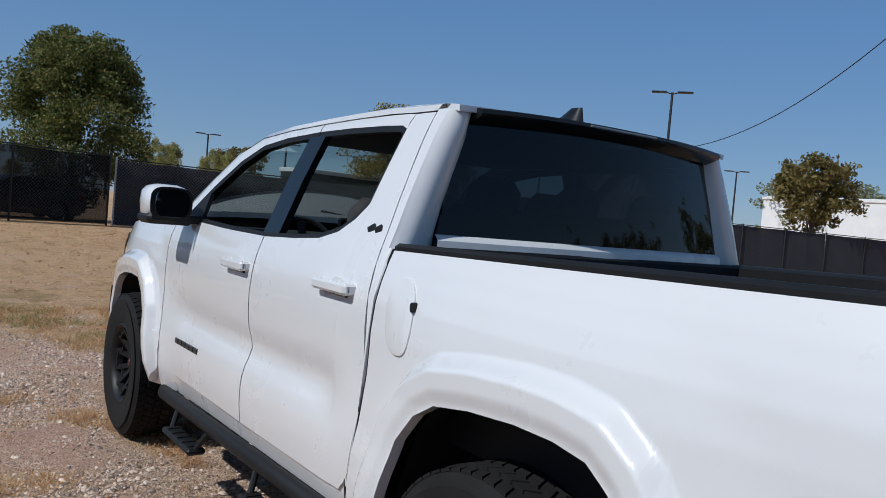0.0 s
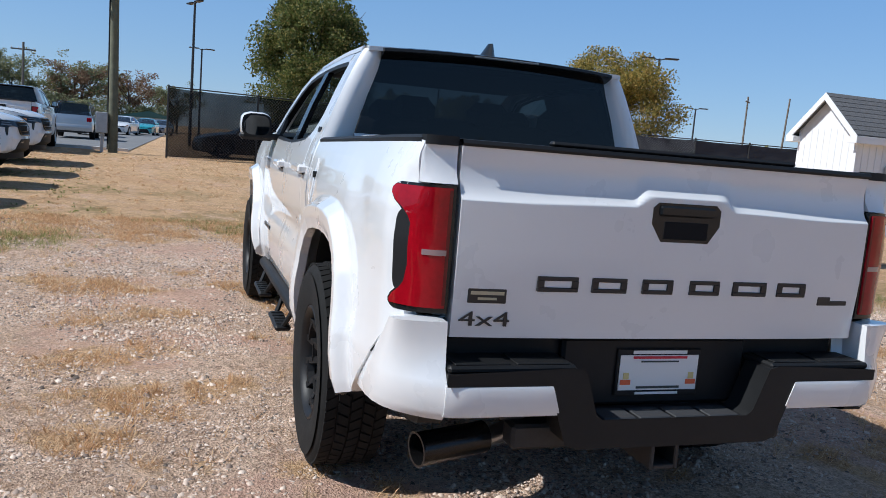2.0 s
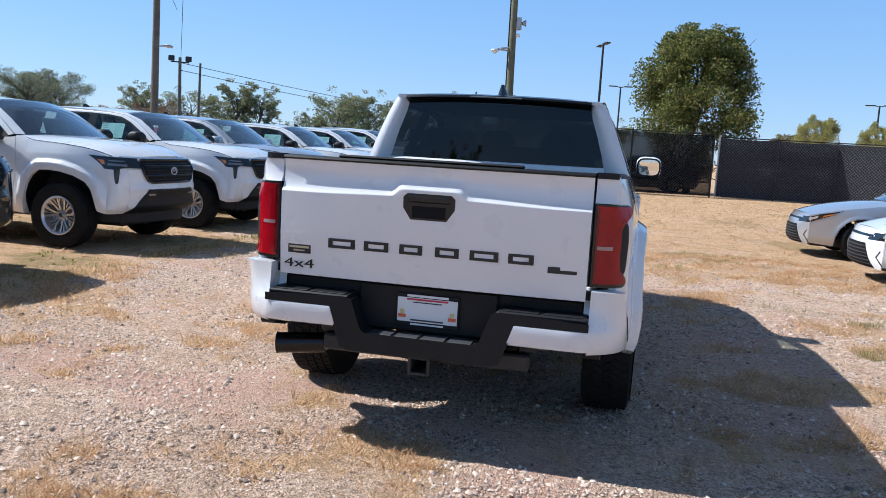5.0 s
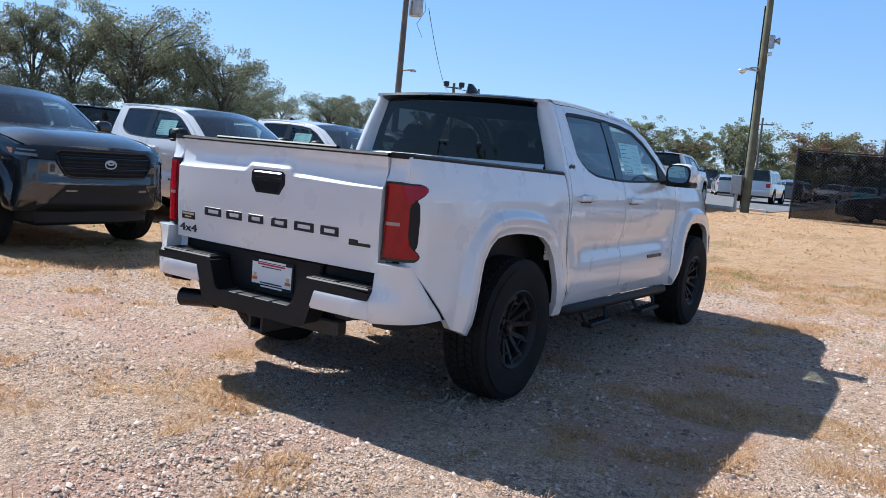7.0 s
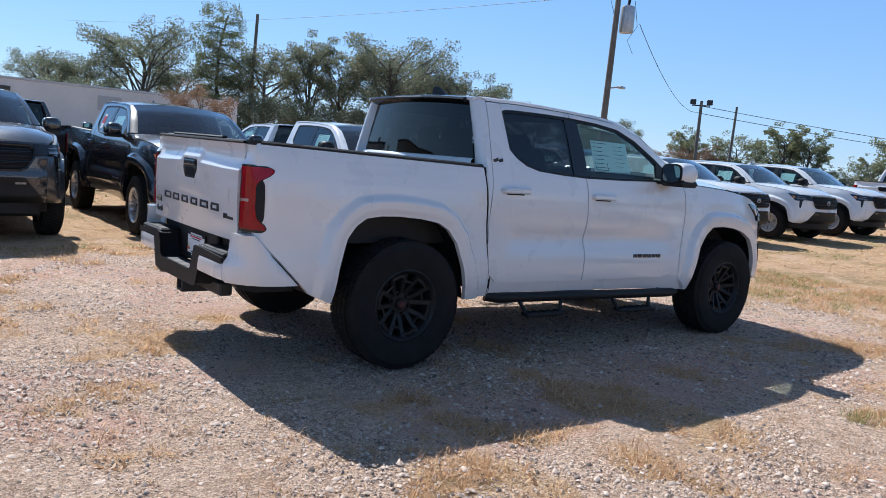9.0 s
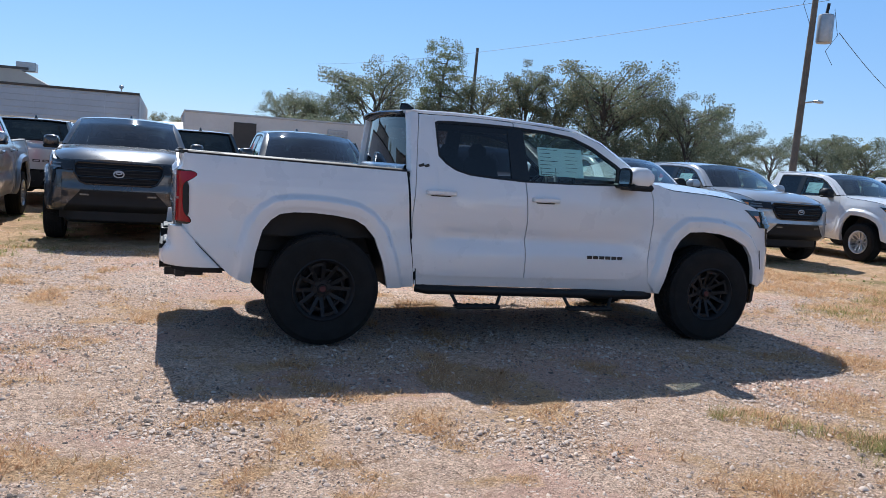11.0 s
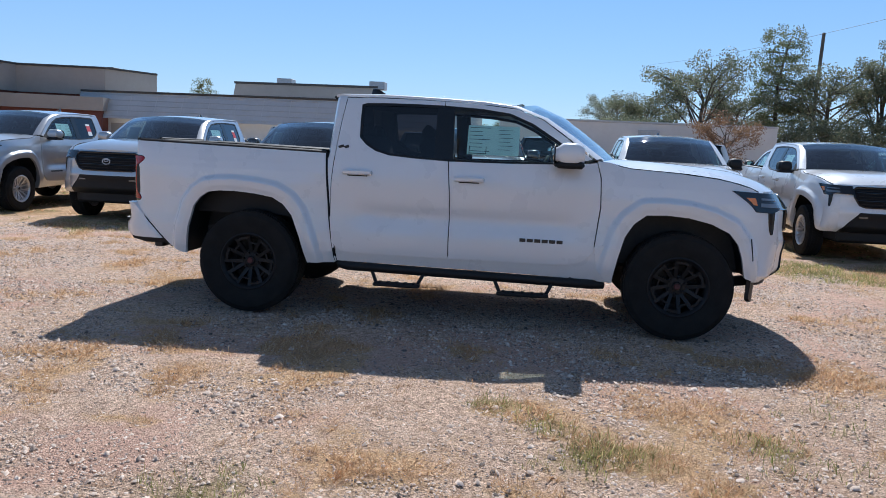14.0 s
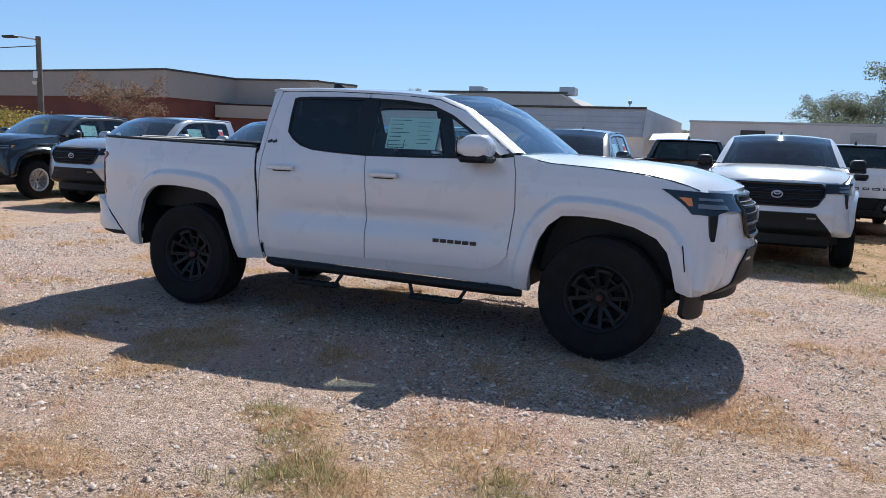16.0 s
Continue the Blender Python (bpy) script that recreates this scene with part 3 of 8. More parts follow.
def mirror_parts(root, s, body_paint):
    """Door mirror on its arm."""
    g = Geo()
    rows = []
    for k in range(9):
        u = k / 8
        x = lerp(0.115, -0.10, u)
        e = math.sqrt(max(0.0, 1 - (2 * abs(u - 0.45)) ** 4)) if 0 < u < 1 else 0.55
        e = max(e, 0.55)
        row = []
        for j in range(14):
            a = 2 * math.pi * j / 14
            ca, sa = math.cos(a), math.sin(a)
            yy = 0.105 * math.copysign(abs(ca) ** 0.6, ca) * (0.75 + 0.25 * e) if u > 0.15 else 0.085 * math.copysign(abs(ca) ** 0.7, ca)
            zz = 0.088 * math.copysign(abs(sa) ** 0.6, sa) * e
            row.append((2.475 + x, s * (1.025 + yy), 1.365 + zz))
        rows.append(row)
    g.grid(rows, closed=True)
    g.f.append(tuple(range(14)))
    ob = part("wing_mirror", g, body_paint, root, "wing mirror with painted cap" if body_paint is not PLASTIC else "black wing mirror", sharp=50)
    b = Geo()
    b.box(2.37, 2.50, min(s * 0.84, s * 0.99), max(s * 0.84, s * 0.99), 1.272, 1.312, 0.012)
    b.box(2.382, 2.592, min(s * 0.91, s * 1.128), max(s * 0.91, s * 1.128), 1.262, 1.316, 0.020)
    part("arm", b, PLASTIC, ob, "black plastic mirror arm")
    f = Geo()
    ring = [(s * (1.025 + 0.098 * math.copysign(abs(math.cos(2 * math.pi * j / 20)) ** 0.6, math.cos(2 * math.pi * j / 20))),
             1.362 + 0.078 * math.copysign(abs(math.sin(2 * math.pi * j / 20)) ** 0.6, math.sin(2 * math.pi * j / 20))) for j in range(20)]
    f.prism(ring, 2.3705, 2.377, "x")
    part("bezel", f, PLASTIC, ob)
    r = Geo()
    r.prism([(s * 1.025 + (p[0] - s * 1.025) * 0.86, 1.362 + (p[1] - 1.362) * 0.84) for p in ring], -0.0015, 0.0015, "x", Matrix.Translation((2.368 - (0.014 if s > 0 else 0), 0, 0)) @ Matrix.Translation((0, s * 1.025, 0)) @ Matrix.Rotation(radians(11 if s > 0 else 2 * s), 4, "Z") @ Matrix.Translation((0, -s * 1.025, 0)))
    part("mirror_glass", r, MIRROR, ob, "mirror glass")


def seat_geo(x, y, w):
    g = Geo()
    g.box(x - 0.25, x + 0.27, y - w, y + w, 0.80, 0.94, 0.05)
    m = pose(x - 0.27, y, 0.92, 0, -14, 0)
    g.box(-0.075, 0.075, -w * 0.95, w * 0.95, 0, 0.55, 0.05, m)
    return g


def pickup(label, body_paint, style="silver", lifted=False, windows_down=False, stickers=True, rear_plate=True, mirrors=None, red_tag=False):
    """A crew-cab pickup with a short bed."""
    root = thing("pickup_truck", label, "pickup truck")
    drop = 0.0 if lifted else -0.035
    P = body_paint

    # --- flanks
    for s in (1, -1):
        xs = sorted(set(spread(-0.985, -0.525, 16) + [p[0] for p in ARCH_R] + spread(-0.515, -0.46, 4) + spread(-0.44, 0.34, 24) + spread(0.36, 0.475, 6)
                        + spread(0.495, 0.685, 9) + (spread(-0.72, -0.40, 30) + spread(-0.40, 0.30, 44) + spread(0.30, 0.56, 24) if lifted else [])))
        low = curve([(-0.985, 0.832), (-0.66, 0.50), (-0.55, 0.452)] + ARCH_R + [(0.485, 0.428), (0.69, 0.436)])
        def bed_fit(x, z, a=0.51):
            return x if x < a else lerp(a, BED_FRONT(z), (x - a) / (0.685 - a))
        rows = skin(s, xs, low, lambda x: RAIL(x), 78 if lifted else 24, bed_fit)
        part("bed_side", Geo().shell(rows, (0, -s * 0.035, 0), s < 0), P, root)
        # dark strip set into the gap to stand for its shade
        gz = spread(0.455, 1.30, 20)
        part("body_gap_shade", Geo().grid([[(BED_FRONT(z) + dx, s * (side_y(BED_FRONT(z), z) - 0.006), z) for z in gz] for dx in (-0.003, 0.024)]), GRILLEM, root, "black strip for the shade in the gap between cab and bed")
        # proud dark strip paints the gap's shade, wider on the right flank
        gl = [(-0.672, 0.500), (-0.725, 0.555), (-0.782, 0.613), (-0.862, 0.693), (-0.938, 0.772), (-0.985, 0.825)]
        part("bumper_gap_shade", Geo().shell([[(x + dx, s * (side_y(x, z) + 0.004), z + dx * 0.4) for x, z in (gl[1:] if s < 0 else gl[3:])] for dx in ((-0.003, 0.0015) if s < 0 else (-0.0015, 0.0015))], (0, -s * 0.02, 0)), GRILLEM, root, "black strip for the shade in the bumper gap")
        # cab quarter behind the door, folded round to the rear window
        rows = []
        for z in [0.45, 0.6, 0.8, 1.0, 1.15, 1.25, 1.30, 1.36, 1.45, 1.55, 1.65, 1.72, 1.752]:
            xa, xb = BED_FRONT(min(z, 1.30)) + 0.018 + 0.013 * smooth(1.30, 1.75, z), DOOR_REAR(z) - 0.005
            row = [(lerp(xb, xa, i / 3), s * side_y(lerp(xb, xa, i / 3), z), z) for i in range(4)]
            yy = side_y(xa, z)
            yi = lerp(0.715, 0.600, smooth(1.30, 1.75, z)) if z > 1.28 else yy - 0.10
            if z > 1.28:
                row[3] = (xa + 0.016, s * (yy - 0.012), z)
                row += [(xa + 0.003, s * (yy - 0.034), z), (xa, s * (yy - 0.065), z), (xa + 0.008, s * lerp(yy - 0.065, yi, 0.5), z), (xa + 0.034, s * yi, z)]
            else:
                row += [(xa - 0.004, s * (yy - 0.02), z), (xa - 0.006, s * (yy - 0.045), z), (xa - 0.004, s * (yy - 0.07), z), (xa, s * yi, z)]
            rows.append(row)
        part("cab_corner", Geo().grid(rows, s > 0), P, root)
        # rear door with its pillar
        dlo_b = [(0.838, 1.69), (0.842, 1.55), (0.850, 1.43), (0.905, 1.375), (0.985, 1.328), (1.10, 1.298), (1.30, 1.284), (1.58, 1.272)]
        xs = [0.655, 0.66, 0.68, 0.70, 0.74, 0.79, 0.833, 0.838, 0.842, 0.850, 0.875, 0.905, 0.94, 0.985, 1.04, 1.10, 1.2, 1.3, 1.4, 1.5, 1.583]
        top = curve([(0.60, 1.742), (0.833, 1.742)] + dlo_b)
        bot = curve([(0.65, 0.60), (0.68, 0.565), (0.74, 0.533), (0.85, 0.525), (1.6, 0.520)])
        def rd_fit(x, z):
            if x < 0.74:
                return lerp(DOOR_REAR(z), 0.74, (x - 0.655) / 0.085)
            if x > 1.1:
                return lerp(1.1, DOOR_MID(z) - 0.004, (x - 1.1) / 0.483)
            return x
        rows = skin(s, xs, bot, top, 20, rd_fit)
        rd = part("rear_door", Geo().shell(rows, (0, -s * 0.03, 0), s < 0), P, root)
        # front door
        xs = spread(1.59, 2.30, 6) + [2.4, 2.5, 2.58, 2.64, 2.68, 2.70]
        top = curve([(1.56, 1.272), (2.0, 1.275), (2.45, 1.288), (2.62, 1.300), (2.74, 1.315)])
        bot = curve([(1.5, 0.520), (2.50, 0.522), (2.60, 0.535), (2.66, 0.57), (2.70, 0.64)])
        def fd_fit(x, z):
            if x < 2.3:
                return lerp(DOOR_MID(z) + 0.004, 2.3, (x - 1.59) / 0.71)
            return lerp(2.3, DOOR_FRONT(z), (x - 2.3) / 0.40)
        rows = skin(s, xs, bot, top, 20, fd_fit)
        fd = part("front_door", Geo().shell(rows, (0, -s * 0.03, 0), s < 0), P, root)
        # window frames: strip between the glass and the roof rail
        up_r = [(0.838, 1.69), (0.875, 1.703), (1.00, 1.708), (1.25, 1.710), (1.497, 1.706)]
        rl_r = [(0.835, 1.742), (0.875, 1.745), (1.00, 1.747), (1.25, 1.744), (1.497, 1.736)]
        up_f = [(1.505, 1.706), (1.80, 1.690), (2.02, 1.662), (2.20, 1.590), (2.40, 1.465), (2.60, 1.318)]
        rl_f = [(1.505, 1.736), (1.80, 1.722), (2.07, 1.696), (2.27, 1.622), (2.46, 1.490), (2.66, 1.335)]
        for up, rl, door in ((up_r, rl_r, rd), (up_f, rl_f, fd)):
            rows = [[(p[0], s * side_y(*p), p[1]) for p in up], [(lerp(p[0], q[0], 0.5), s * (side_y(lerp(p[0], q[0], 0.5), lerp(p[1], q[1], 0.5)) + 0.004), lerp(p[1], q[1], 0.5)) for p, q in zip(up, rl)],
                    [(q[0], s * side_y(*q), q[1]) for q in rl]]
            part("window_frame", Geo().shell(rows, (0, -s * 0.03, 0), s < 0), P, door)
        # roof rail and windscreen pillar
        rail_in = [(0.715, 1.748), (0.835, 1.748), (1.00, 1.753), (1.25, 1.750), (1.50, 1.742), (1.80, 1.728), (2.075, 1.701), (2.28, 1.626), (2.47, 1.494), (2.69, 1.336)]
        rail_out = [(0.66, 1.772, 0.672), (0.83, 1.776, 0.668), (1.00, 1.779, 0.668), (1.25, 1.774, 0.668), (1.50, 1.765, 0.668), (1.80, 1.752, 0.666), (2.08, 1.724, 0.660),
                    (2.31, 1.640, 0.672), (2.52, 1.505, 0.715), (2.76, 1.335, 0.775)]
        rows = [[(p[0], s * side_y(*p), p[1]) for p in rail_in],
                [(lerp(p[0], q[0], 0.5), s * (lerp(side_y(*p), q[2], 0.5) + 0.008), lerp(p[1], q[1], 0.5) + 0.006) for p, q in zip(rail_in, rail_out)],
                [(q[0], s * q[2], q[1]) for q in rail_out]]
        part("roof_rail", Geo().grid(rows, s < 0), P, root)
        for up, door in ((up_r, rd), (up_f, fd)):
            rows = [[(p[0], s * (side_y(*p) - 0.002), p[1] + 0.004) for p in up], [(p[0] - 0.010 * (p[0] > 2.1) + 0.012 * (p[0] < 0.84), s * (side_y(p[0], p[1] - 0.022) - 0.006), p[1] - 0.022) for p in up]]
            part("window_reveal", Geo().shell(rows, (0, -s * 0.04, 0), s > 0), PLASTIC, door, "black window seal")
        rows = [[(x, s * (side_y(x, z) - o), z) for x, z in ((0.836, 1.70), (0.839, 1.55), (0.846, 1.43), (0.900, 1.376), (0.985, 1.326), (1.10, 1.296))] for o in (0.002, 0.04)]
        rows.insert(1, [(x + dx, s * (side_y(x + dx, z + dz) - 0.006), z + dz) for x, z, dx, dz in ((0.836, 1.70, 0.022, -0.01), (0.839, 1.55, 0.022, 0), (0.846, 1.43, 0.022, 0.008), (0.900, 1.376, 0.012, 0.018), (0.985, 1.326, 0.008, 0.02), (1.10, 1.296, 0.004, 0.02))])
        part("window_reveal", Geo().grid(rows, s < 0), PLASTIC, rd, "black window seal")
        # black surround and panes
        ins = 0.010
        def dlo(up, lowp):
            rows = []
            for j in range(4):
                row = []
                for (xu, zu), (xl, zl) in zip(up, lowp):
                    x, z = lerp(xl, xu, j / 3), lerp(zl, zu, j / 3)
                    row.append((x, s * (side_y(x, z) - ins), z))
                rows.append(row)
            return rows
        lo_r = [(0.838, 1.43), (0.90, 1.38), (1.03, 1.315), (1.25, 1.286), (1.455, 1.276)]
        lo_f = [(1.60, 1.272), (1.85, 1.273), (2.06, 1.275), (2.25, 1.28), (2.44, 1.288), (2.60, 1.300)]
        up_r2 = [(0.842, 1.60), (0.868, 1.690), (1.03, 1.708), (1.25, 1.710), (1.455, 1.707)]
        up_f2 = [(1.575, 1.702), (1.80, 1.690), (2.02, 1.662), (2.20, 1.590), (2.40, 1.465), (2.60, 1.318)]
        pil = [[(x, s * (side_y(x, z) - 0.004), z) for x, z in row] for row in
               ([(1.452, 1.274), (1.52, 1.272), (1.602, 1.270)], [(1.448, 1.50), (1.515, 1.50), (1.592, 1.50)], [(1.446, 1.708), (1.51, 1.706), (1.578, 1.704)])]
        part("pillar_trim", Geo().shell(pil, (0, -s * 0.03, 0), s < 0), BLKGLOSS, root, "gloss black pillar trim")
        sill = [[(x, s * (side_y(x, z) - 0.001), z) for x, z in row] for row in
                ([(0.99, 1.322), (1.10, 1.297), (1.30, 1.283), (1.60, 1.271), (2.0, 1.274), (2.45, 1.287), (2.61, 1.299)],
                 [(1.02, 1.335), (1.11, 1.313), (1.30, 1.299), (1.60, 1.287), (2.0, 1.290), (2.42, 1.303), (2.57, 1.318)])]
        part("window_seal", Geo().shell(sill, (0, -s * 0.03, 0), s < 0), PLASTIC, root, "black window seal")
        sail = [[(x, s * (side_y(x, z) - 0.003), z) for x, z in row] for row in
                ([(2.385, 1.285), (2.50, 1.292), (2.605, 1.301)], [(2.40, 1.36), (2.46, 1.365), (2.53, 1.368)], [(2.415, 1.435), (2.42, 1.438), (2.435, 1.440)])]
        part("mirror_sail", Geo().shell(sail, (0, -s * 0.02, 0), s < 0), PLASTIC, fd, "black mirror sail panel")
        if not (windows_down and s > 0):
            part("rear_side_window", Geo().grid(dlo(up_r2, lo_r), s < 0), TINT2, rd, "dark tinted side window")
            part("front_side_window", Geo().grid(dlo(up_f2, lo_f), s < 0), CLEAR, fd, "lightly tinted side window")
        else:
            part("rear_side_window", Geo().grid([r for r in dlo(up_r2, [(x, z - 0.25) for x, z in lo_r])[:2]], s < 0), TINT2, rd, "wound-down side window")
            part("front_side_window", Geo().grid([r for r in dlo(up_f2, [(x, z - 0.25) for x, z in lo_f])[:2]], s < 0), CLEAR, fd, "wound-down side window")
        # inner trim
        for xa, xb, door in ((0.70, 1.55, rd), (1.62, 2.66, fd)):
            g = Geo()
            y0, y1 = sorted((s * 0.80, s * 0.845))
            g.box(xa, xb, y0, y1, 0.55, 1.265, 0.02)
            g.box(xa + 0.1, xb - 0.2, *sorted((s * 0.74, s * 0.80)), 0.98, 1.04, 0.02)
            part("door_lining", g, SEAT, door, "dark door lining")
        # handles
        for x, z, door in ((0.86, 1.156, rd), (1.735, 1.142, fd)):
            y = side_y(x, z)
            g = Geo()
            g.box(x - 0.118, x + 0.118, *sorted((s * (y + 0.012), s * (y + 0.040))), z - 0.018, z + 0.020, 0.009)
            g.box(x - 0.118, x - 0.085, *sorted((s * (y - 0.01), s * (y + 0.03))), z - 0.016, z + 0.018, 0.006)
            g.box(x + 0.085, x + 0.118, *sorted((s * (y - 0.01), s * (y + 0.03))), z - 0.016, z + 0.018, 0.006)
            part("door_handle", g, P, door, "body-coloured door handle")
            g = Geo()
            ring = [(x + 0.062 * math.cos(a), z - 0.006 + 0.036 * math.sin(a)) for a in [2 * math.pi * k / 20 for k in range(20)]]
            g.prism(ring, s * (y + 0.0005), s * (y - 0.02), "y")
            part("handle_recess", g, P, door)
            # dark strip laid under the handle where its shade falls
            part("handle_shade", Geo().box(x - 0.080, x + 0.080, *sorted((s * (y - 0.004), s * (y + 0.012))), z - 0.028, z - 0.012, 0.004), BLKGLOSS, door)
        # sill under the doors
        xs = spread(0.70, 2.86, 14)
        rows = skin(s, xs, curve([(0.70, 0.452), (2.2, 0.43), (2.86, 0.408)]), curve([(0.70, 0.60), (0.76, 0.535), (2.56, 0.535), (2.66, 0.60), (2.72, 0.70), (2.86, 0.72)]), 5)
        rows = [[(x, y - s * 0.010, z) for x, y, z in r] for r in rows]
        part("sill", Geo().shell(rows, (0, -s * 0.08, 0), s < 0), P, root)
        # front wing
        xs = sorted(set([2.70, 2.72, 2.76, 2.80, 2.83] + [p[0] for p in ARCH_F] + spread(2.86, 2.92, 4) + spread(2.95, 3.72, 22) + spread(3.76, 3.82, 4) + [3.85, 3.89, 3.93] + (spread(2.74, 3.04, 26) + spread(3.04, 3.60, 34) + spread(3.60, 3.92, 28) if lifted else [])))
        low = curve([(2.70, 0.66), (2.76, 0.50), (2.80, 0.425)] + ARCH_F + [(3.84, 0.50), (3.93, 0.47)])
        top = curve([(2.70, 1.325), (2.80, 1.318), (2.93, 1.270), (3.35, 1.248), (3.60, 1.222), (3.75, 1.195), (3.85, 1.165), (3.93, 1.13)])
        def fw_fit(x, z):
            return lerp(DOOR_FRONT(z) + 0.008, 2.83, max(0, (x - 2.70) / 0.13)) if x < 2.83 else x
        rows = skin(s, xs, low, top, 70 if lifted else 22, fw_fit)
        part("front_wing", Geo().shell(rows, (0, -s * 0.04, 0), s < 0), P, root)
        # wheel-arch liners
        for cx, line in ((0.0, ARCH_R), (WB, ARCH_F)):
            g = Geo()
            rows = [[(lerp(cx, x, 1.03), s * y, lerp(0.4, z, 1.035)) for x, z in line] for y in (0.90, 0.80, 0.66, 0.50)]
            g.grid(rows)
            part("arch_liner", g, PLASTIC, root, "black wheel-arch liner")
        # tail lamp wrapped round the corner
        zt, zb = 1.214, 0.846
        lamp = part("tail_light", Geo().box(-0.998, -0.93, *sorted((s * 0.752, s * 0.835)), zb, zt, 0.012), BLKGLOSS, root, "tail light with gloss black housing")
        tip = curve([(0.846, -0.966), (0.856, -0.944), (0.872, -0.938), (0.890, -0.948), (0.912, -0.970), (0.945, -0.988), (1.105, -0.990), (1.135, -0.974), (1.158, -0.938), (1.178, -0.914), (1.190, -0.908), (1.202, -0.914), (1.214, -0.948)])
        def lamp_rows(zs, grow, off):
            rows = []
            for z in zs:
                t, o = tip(z) + grow, off
                rows.append([(-1.026 - o, s * (0.756 - grow), z), (-1.026 - o, s * 0.785, z), (-1.018 - o, s * 0.812, z), (-1.006 - o * 0.8, s * (0.836 + o * 0.5), z), (-0.996 - o * 0.5, s * (side_y(-0.996, z) + 0.001 + o * 0.8), z),
                             (lerp(-0.996, t, 0.35), s * (side_y(lerp(-0.996, t, 0.35), z) + 0.001 + o), z), (lerp(-0.996, t, 0.7), s * (side_y(lerp(-0.996, t, 0.7), z) + 0.001 + o), z), (t, s * (side_y(t, z) + 0.001 + o), z)])
            return rows
        zz = [0.846, 0.852, 0.862, 0.874, 0.89, 0.91, 0.93, 0.98, 1.04, 1.10, 1.12, 1.14, 1.16, 1.18, 1.195, 1.206, 1.214]
        part("lamp_rim", Geo().shell(lamp_rows(zz, 0.011, 0.000), (0.03, -s * 0.01, 0), s > 0), BLKGLOSS, lamp, "gloss black lamp rim")
        part("lens", Geo().shell(lamp_rows([z for z in zz if 0.855 < z < 1.21], 0.0, 0.005), (0.03, -s * 0.01, 0), s > 0), REDLENS, lamp, "red lens")
        part("reverse_lens", Geo().shell([[(-1.0335, s * 0.764, z), (-1.0335, s * 0.786, z), (-1.0258, s * 0.813, z), (-1.015, s * 0.832, z)] for z in (1.014, 1.030)], (0.02, 0, 0), s > 0), CLEARLENS, lamp, "pale reversing strip")
        part("lens_band", Geo().shell([[(-1.0325, s * (0.757 + dy), z) for dy in (0.0, 0.009)] for z in spread(0.870, 1.200, 4)], (0.01, 0, 0), s > 0), REDDARK, lamp, "dark red lens band")
        vent = [[(x, s * (side_y(x, z) + 0.004), z) for x in (-0.996, -0.970, -0.943 - 0.006 * (z - 0.90) / 0.24 - 0.014 * (abs(z - 1.020) / 0.118) ** 10)] for z in spread(0.902, 1.138, 22)]
        vn = part("vent", Geo().shell(vent, (0, -s * 0.02, 0), s < 0), PLASTIC, lamp, "black ribbed side vent")
        # corner above the lamp
        rows = []
        for z in (1.218, 1.25, 1.30, RAIL(-1.0)):
            d = 0.032 * smooth(1.215, 1.27, z) - 0.008 * smooth(1.27, 1.335, z)
            yo = side_y(-0.996, z)
            rows.append([(-0.982, s * side_y(-0.985, z), z), (-0.998 + d * 0.4, s * (yo - 0.002), z), (-1.010 + d * 0.8, s * (yo - 0.012), z), (-1.019 + d, s * (yo - 0.030), z), (-1.024 + d, s * min(0.785, yo - 0.045), z), (-1.024 + d, s * 0.742, z)])
        part("bed_corner", Geo().shell(rows, (0.03, 0, 0), s > 0), P, root)
        zc = RAIL(-1.0)
        yo = side_y(-0.99, zc) + 0.002
        part("corner_cap", Geo().prism([(-0.960, s * (yo + 0.006)), (-0.990, s * yo), (-1.000, s * (yo - 0.014)), (-1.004, s * (yo - 0.04)), (-1.004, s * 0.742), (-0.960, s * 0.742)], zc - 0.012, zc + 0.015, "z"), PLASTIC, root, "black plastic bed corner cap")
        # bed rail cap
        g = Geo()
        rows = []
        for x in spread(-0.965, -0.50, 20)[:-1] + spread(-0.50, 0.592, 12):
            y = side_y(x, RAIL(x))
            z = RAIL(x)
            rows.append([(x, s * (y + 0.002), z - 0.016), (x, s * (y + 0.003), z + 0.006), (x, s * (y - 0.012), z + 0.016), (x, s * (y - 0.10), z + 0.014), (x, s * (y - 0.125), z + 0.002), (x, s * (y - 0.125), z - 0.06)])
        g.grid(rows, s > 0)
        part("rail_cap", g, PLASTIC, root, "black plastic bed rail cap")
        # step bar
        if lifted:
            g = Geo()
            g.tube([(0.72, s * 0.855, 0.425), (0.80, s * 0.895, 0.415), (2.70, s * 0.895, 0.385), (2.80, s * 0.855, 0.385)], 0.036, 12)
            for x in (0.95, 1.8, 2.55):
                g.tube([(x, s * 0.60, 0.47), (x, s * 0.895, 0.405)], 0.018, 8)
            bar = part("step_bar", g, PLASTIC, root, "black tubular step bar")
            for xa, xb in ((0.99, 1.42), (1.96, 2.42)):
                h = Geo()
                zz = 0.405 - 0.014 * (xa - 1)
                h.tube([(xa, s * 0.90, zz), (xa + 0.05, s * 0.945, zz - 0.10)], 0.014, 8)
                h.tube([(xb, s * 0.90, zz), (xb - 0.05, s * 0.945, zz - 0.10)], 0.014, 8)
                h.box(xa + 0.03, xb - 0.03, *sorted((s * 0.905, s * 0.990)), zz - 0.125, zz - 0.095, 0.01)
                for k in range(5):
                    xx = lerp(xa + 0.08, xb - 0.08, k / 4)
                    h.box(xx - 0.012, xx + 0.012, *sorted((s * 0.915, s * 0.980)), zz - 0.096, zz - 0.089, 0.002)
                part("step", h, PLASTIC, bar, "black drop step")
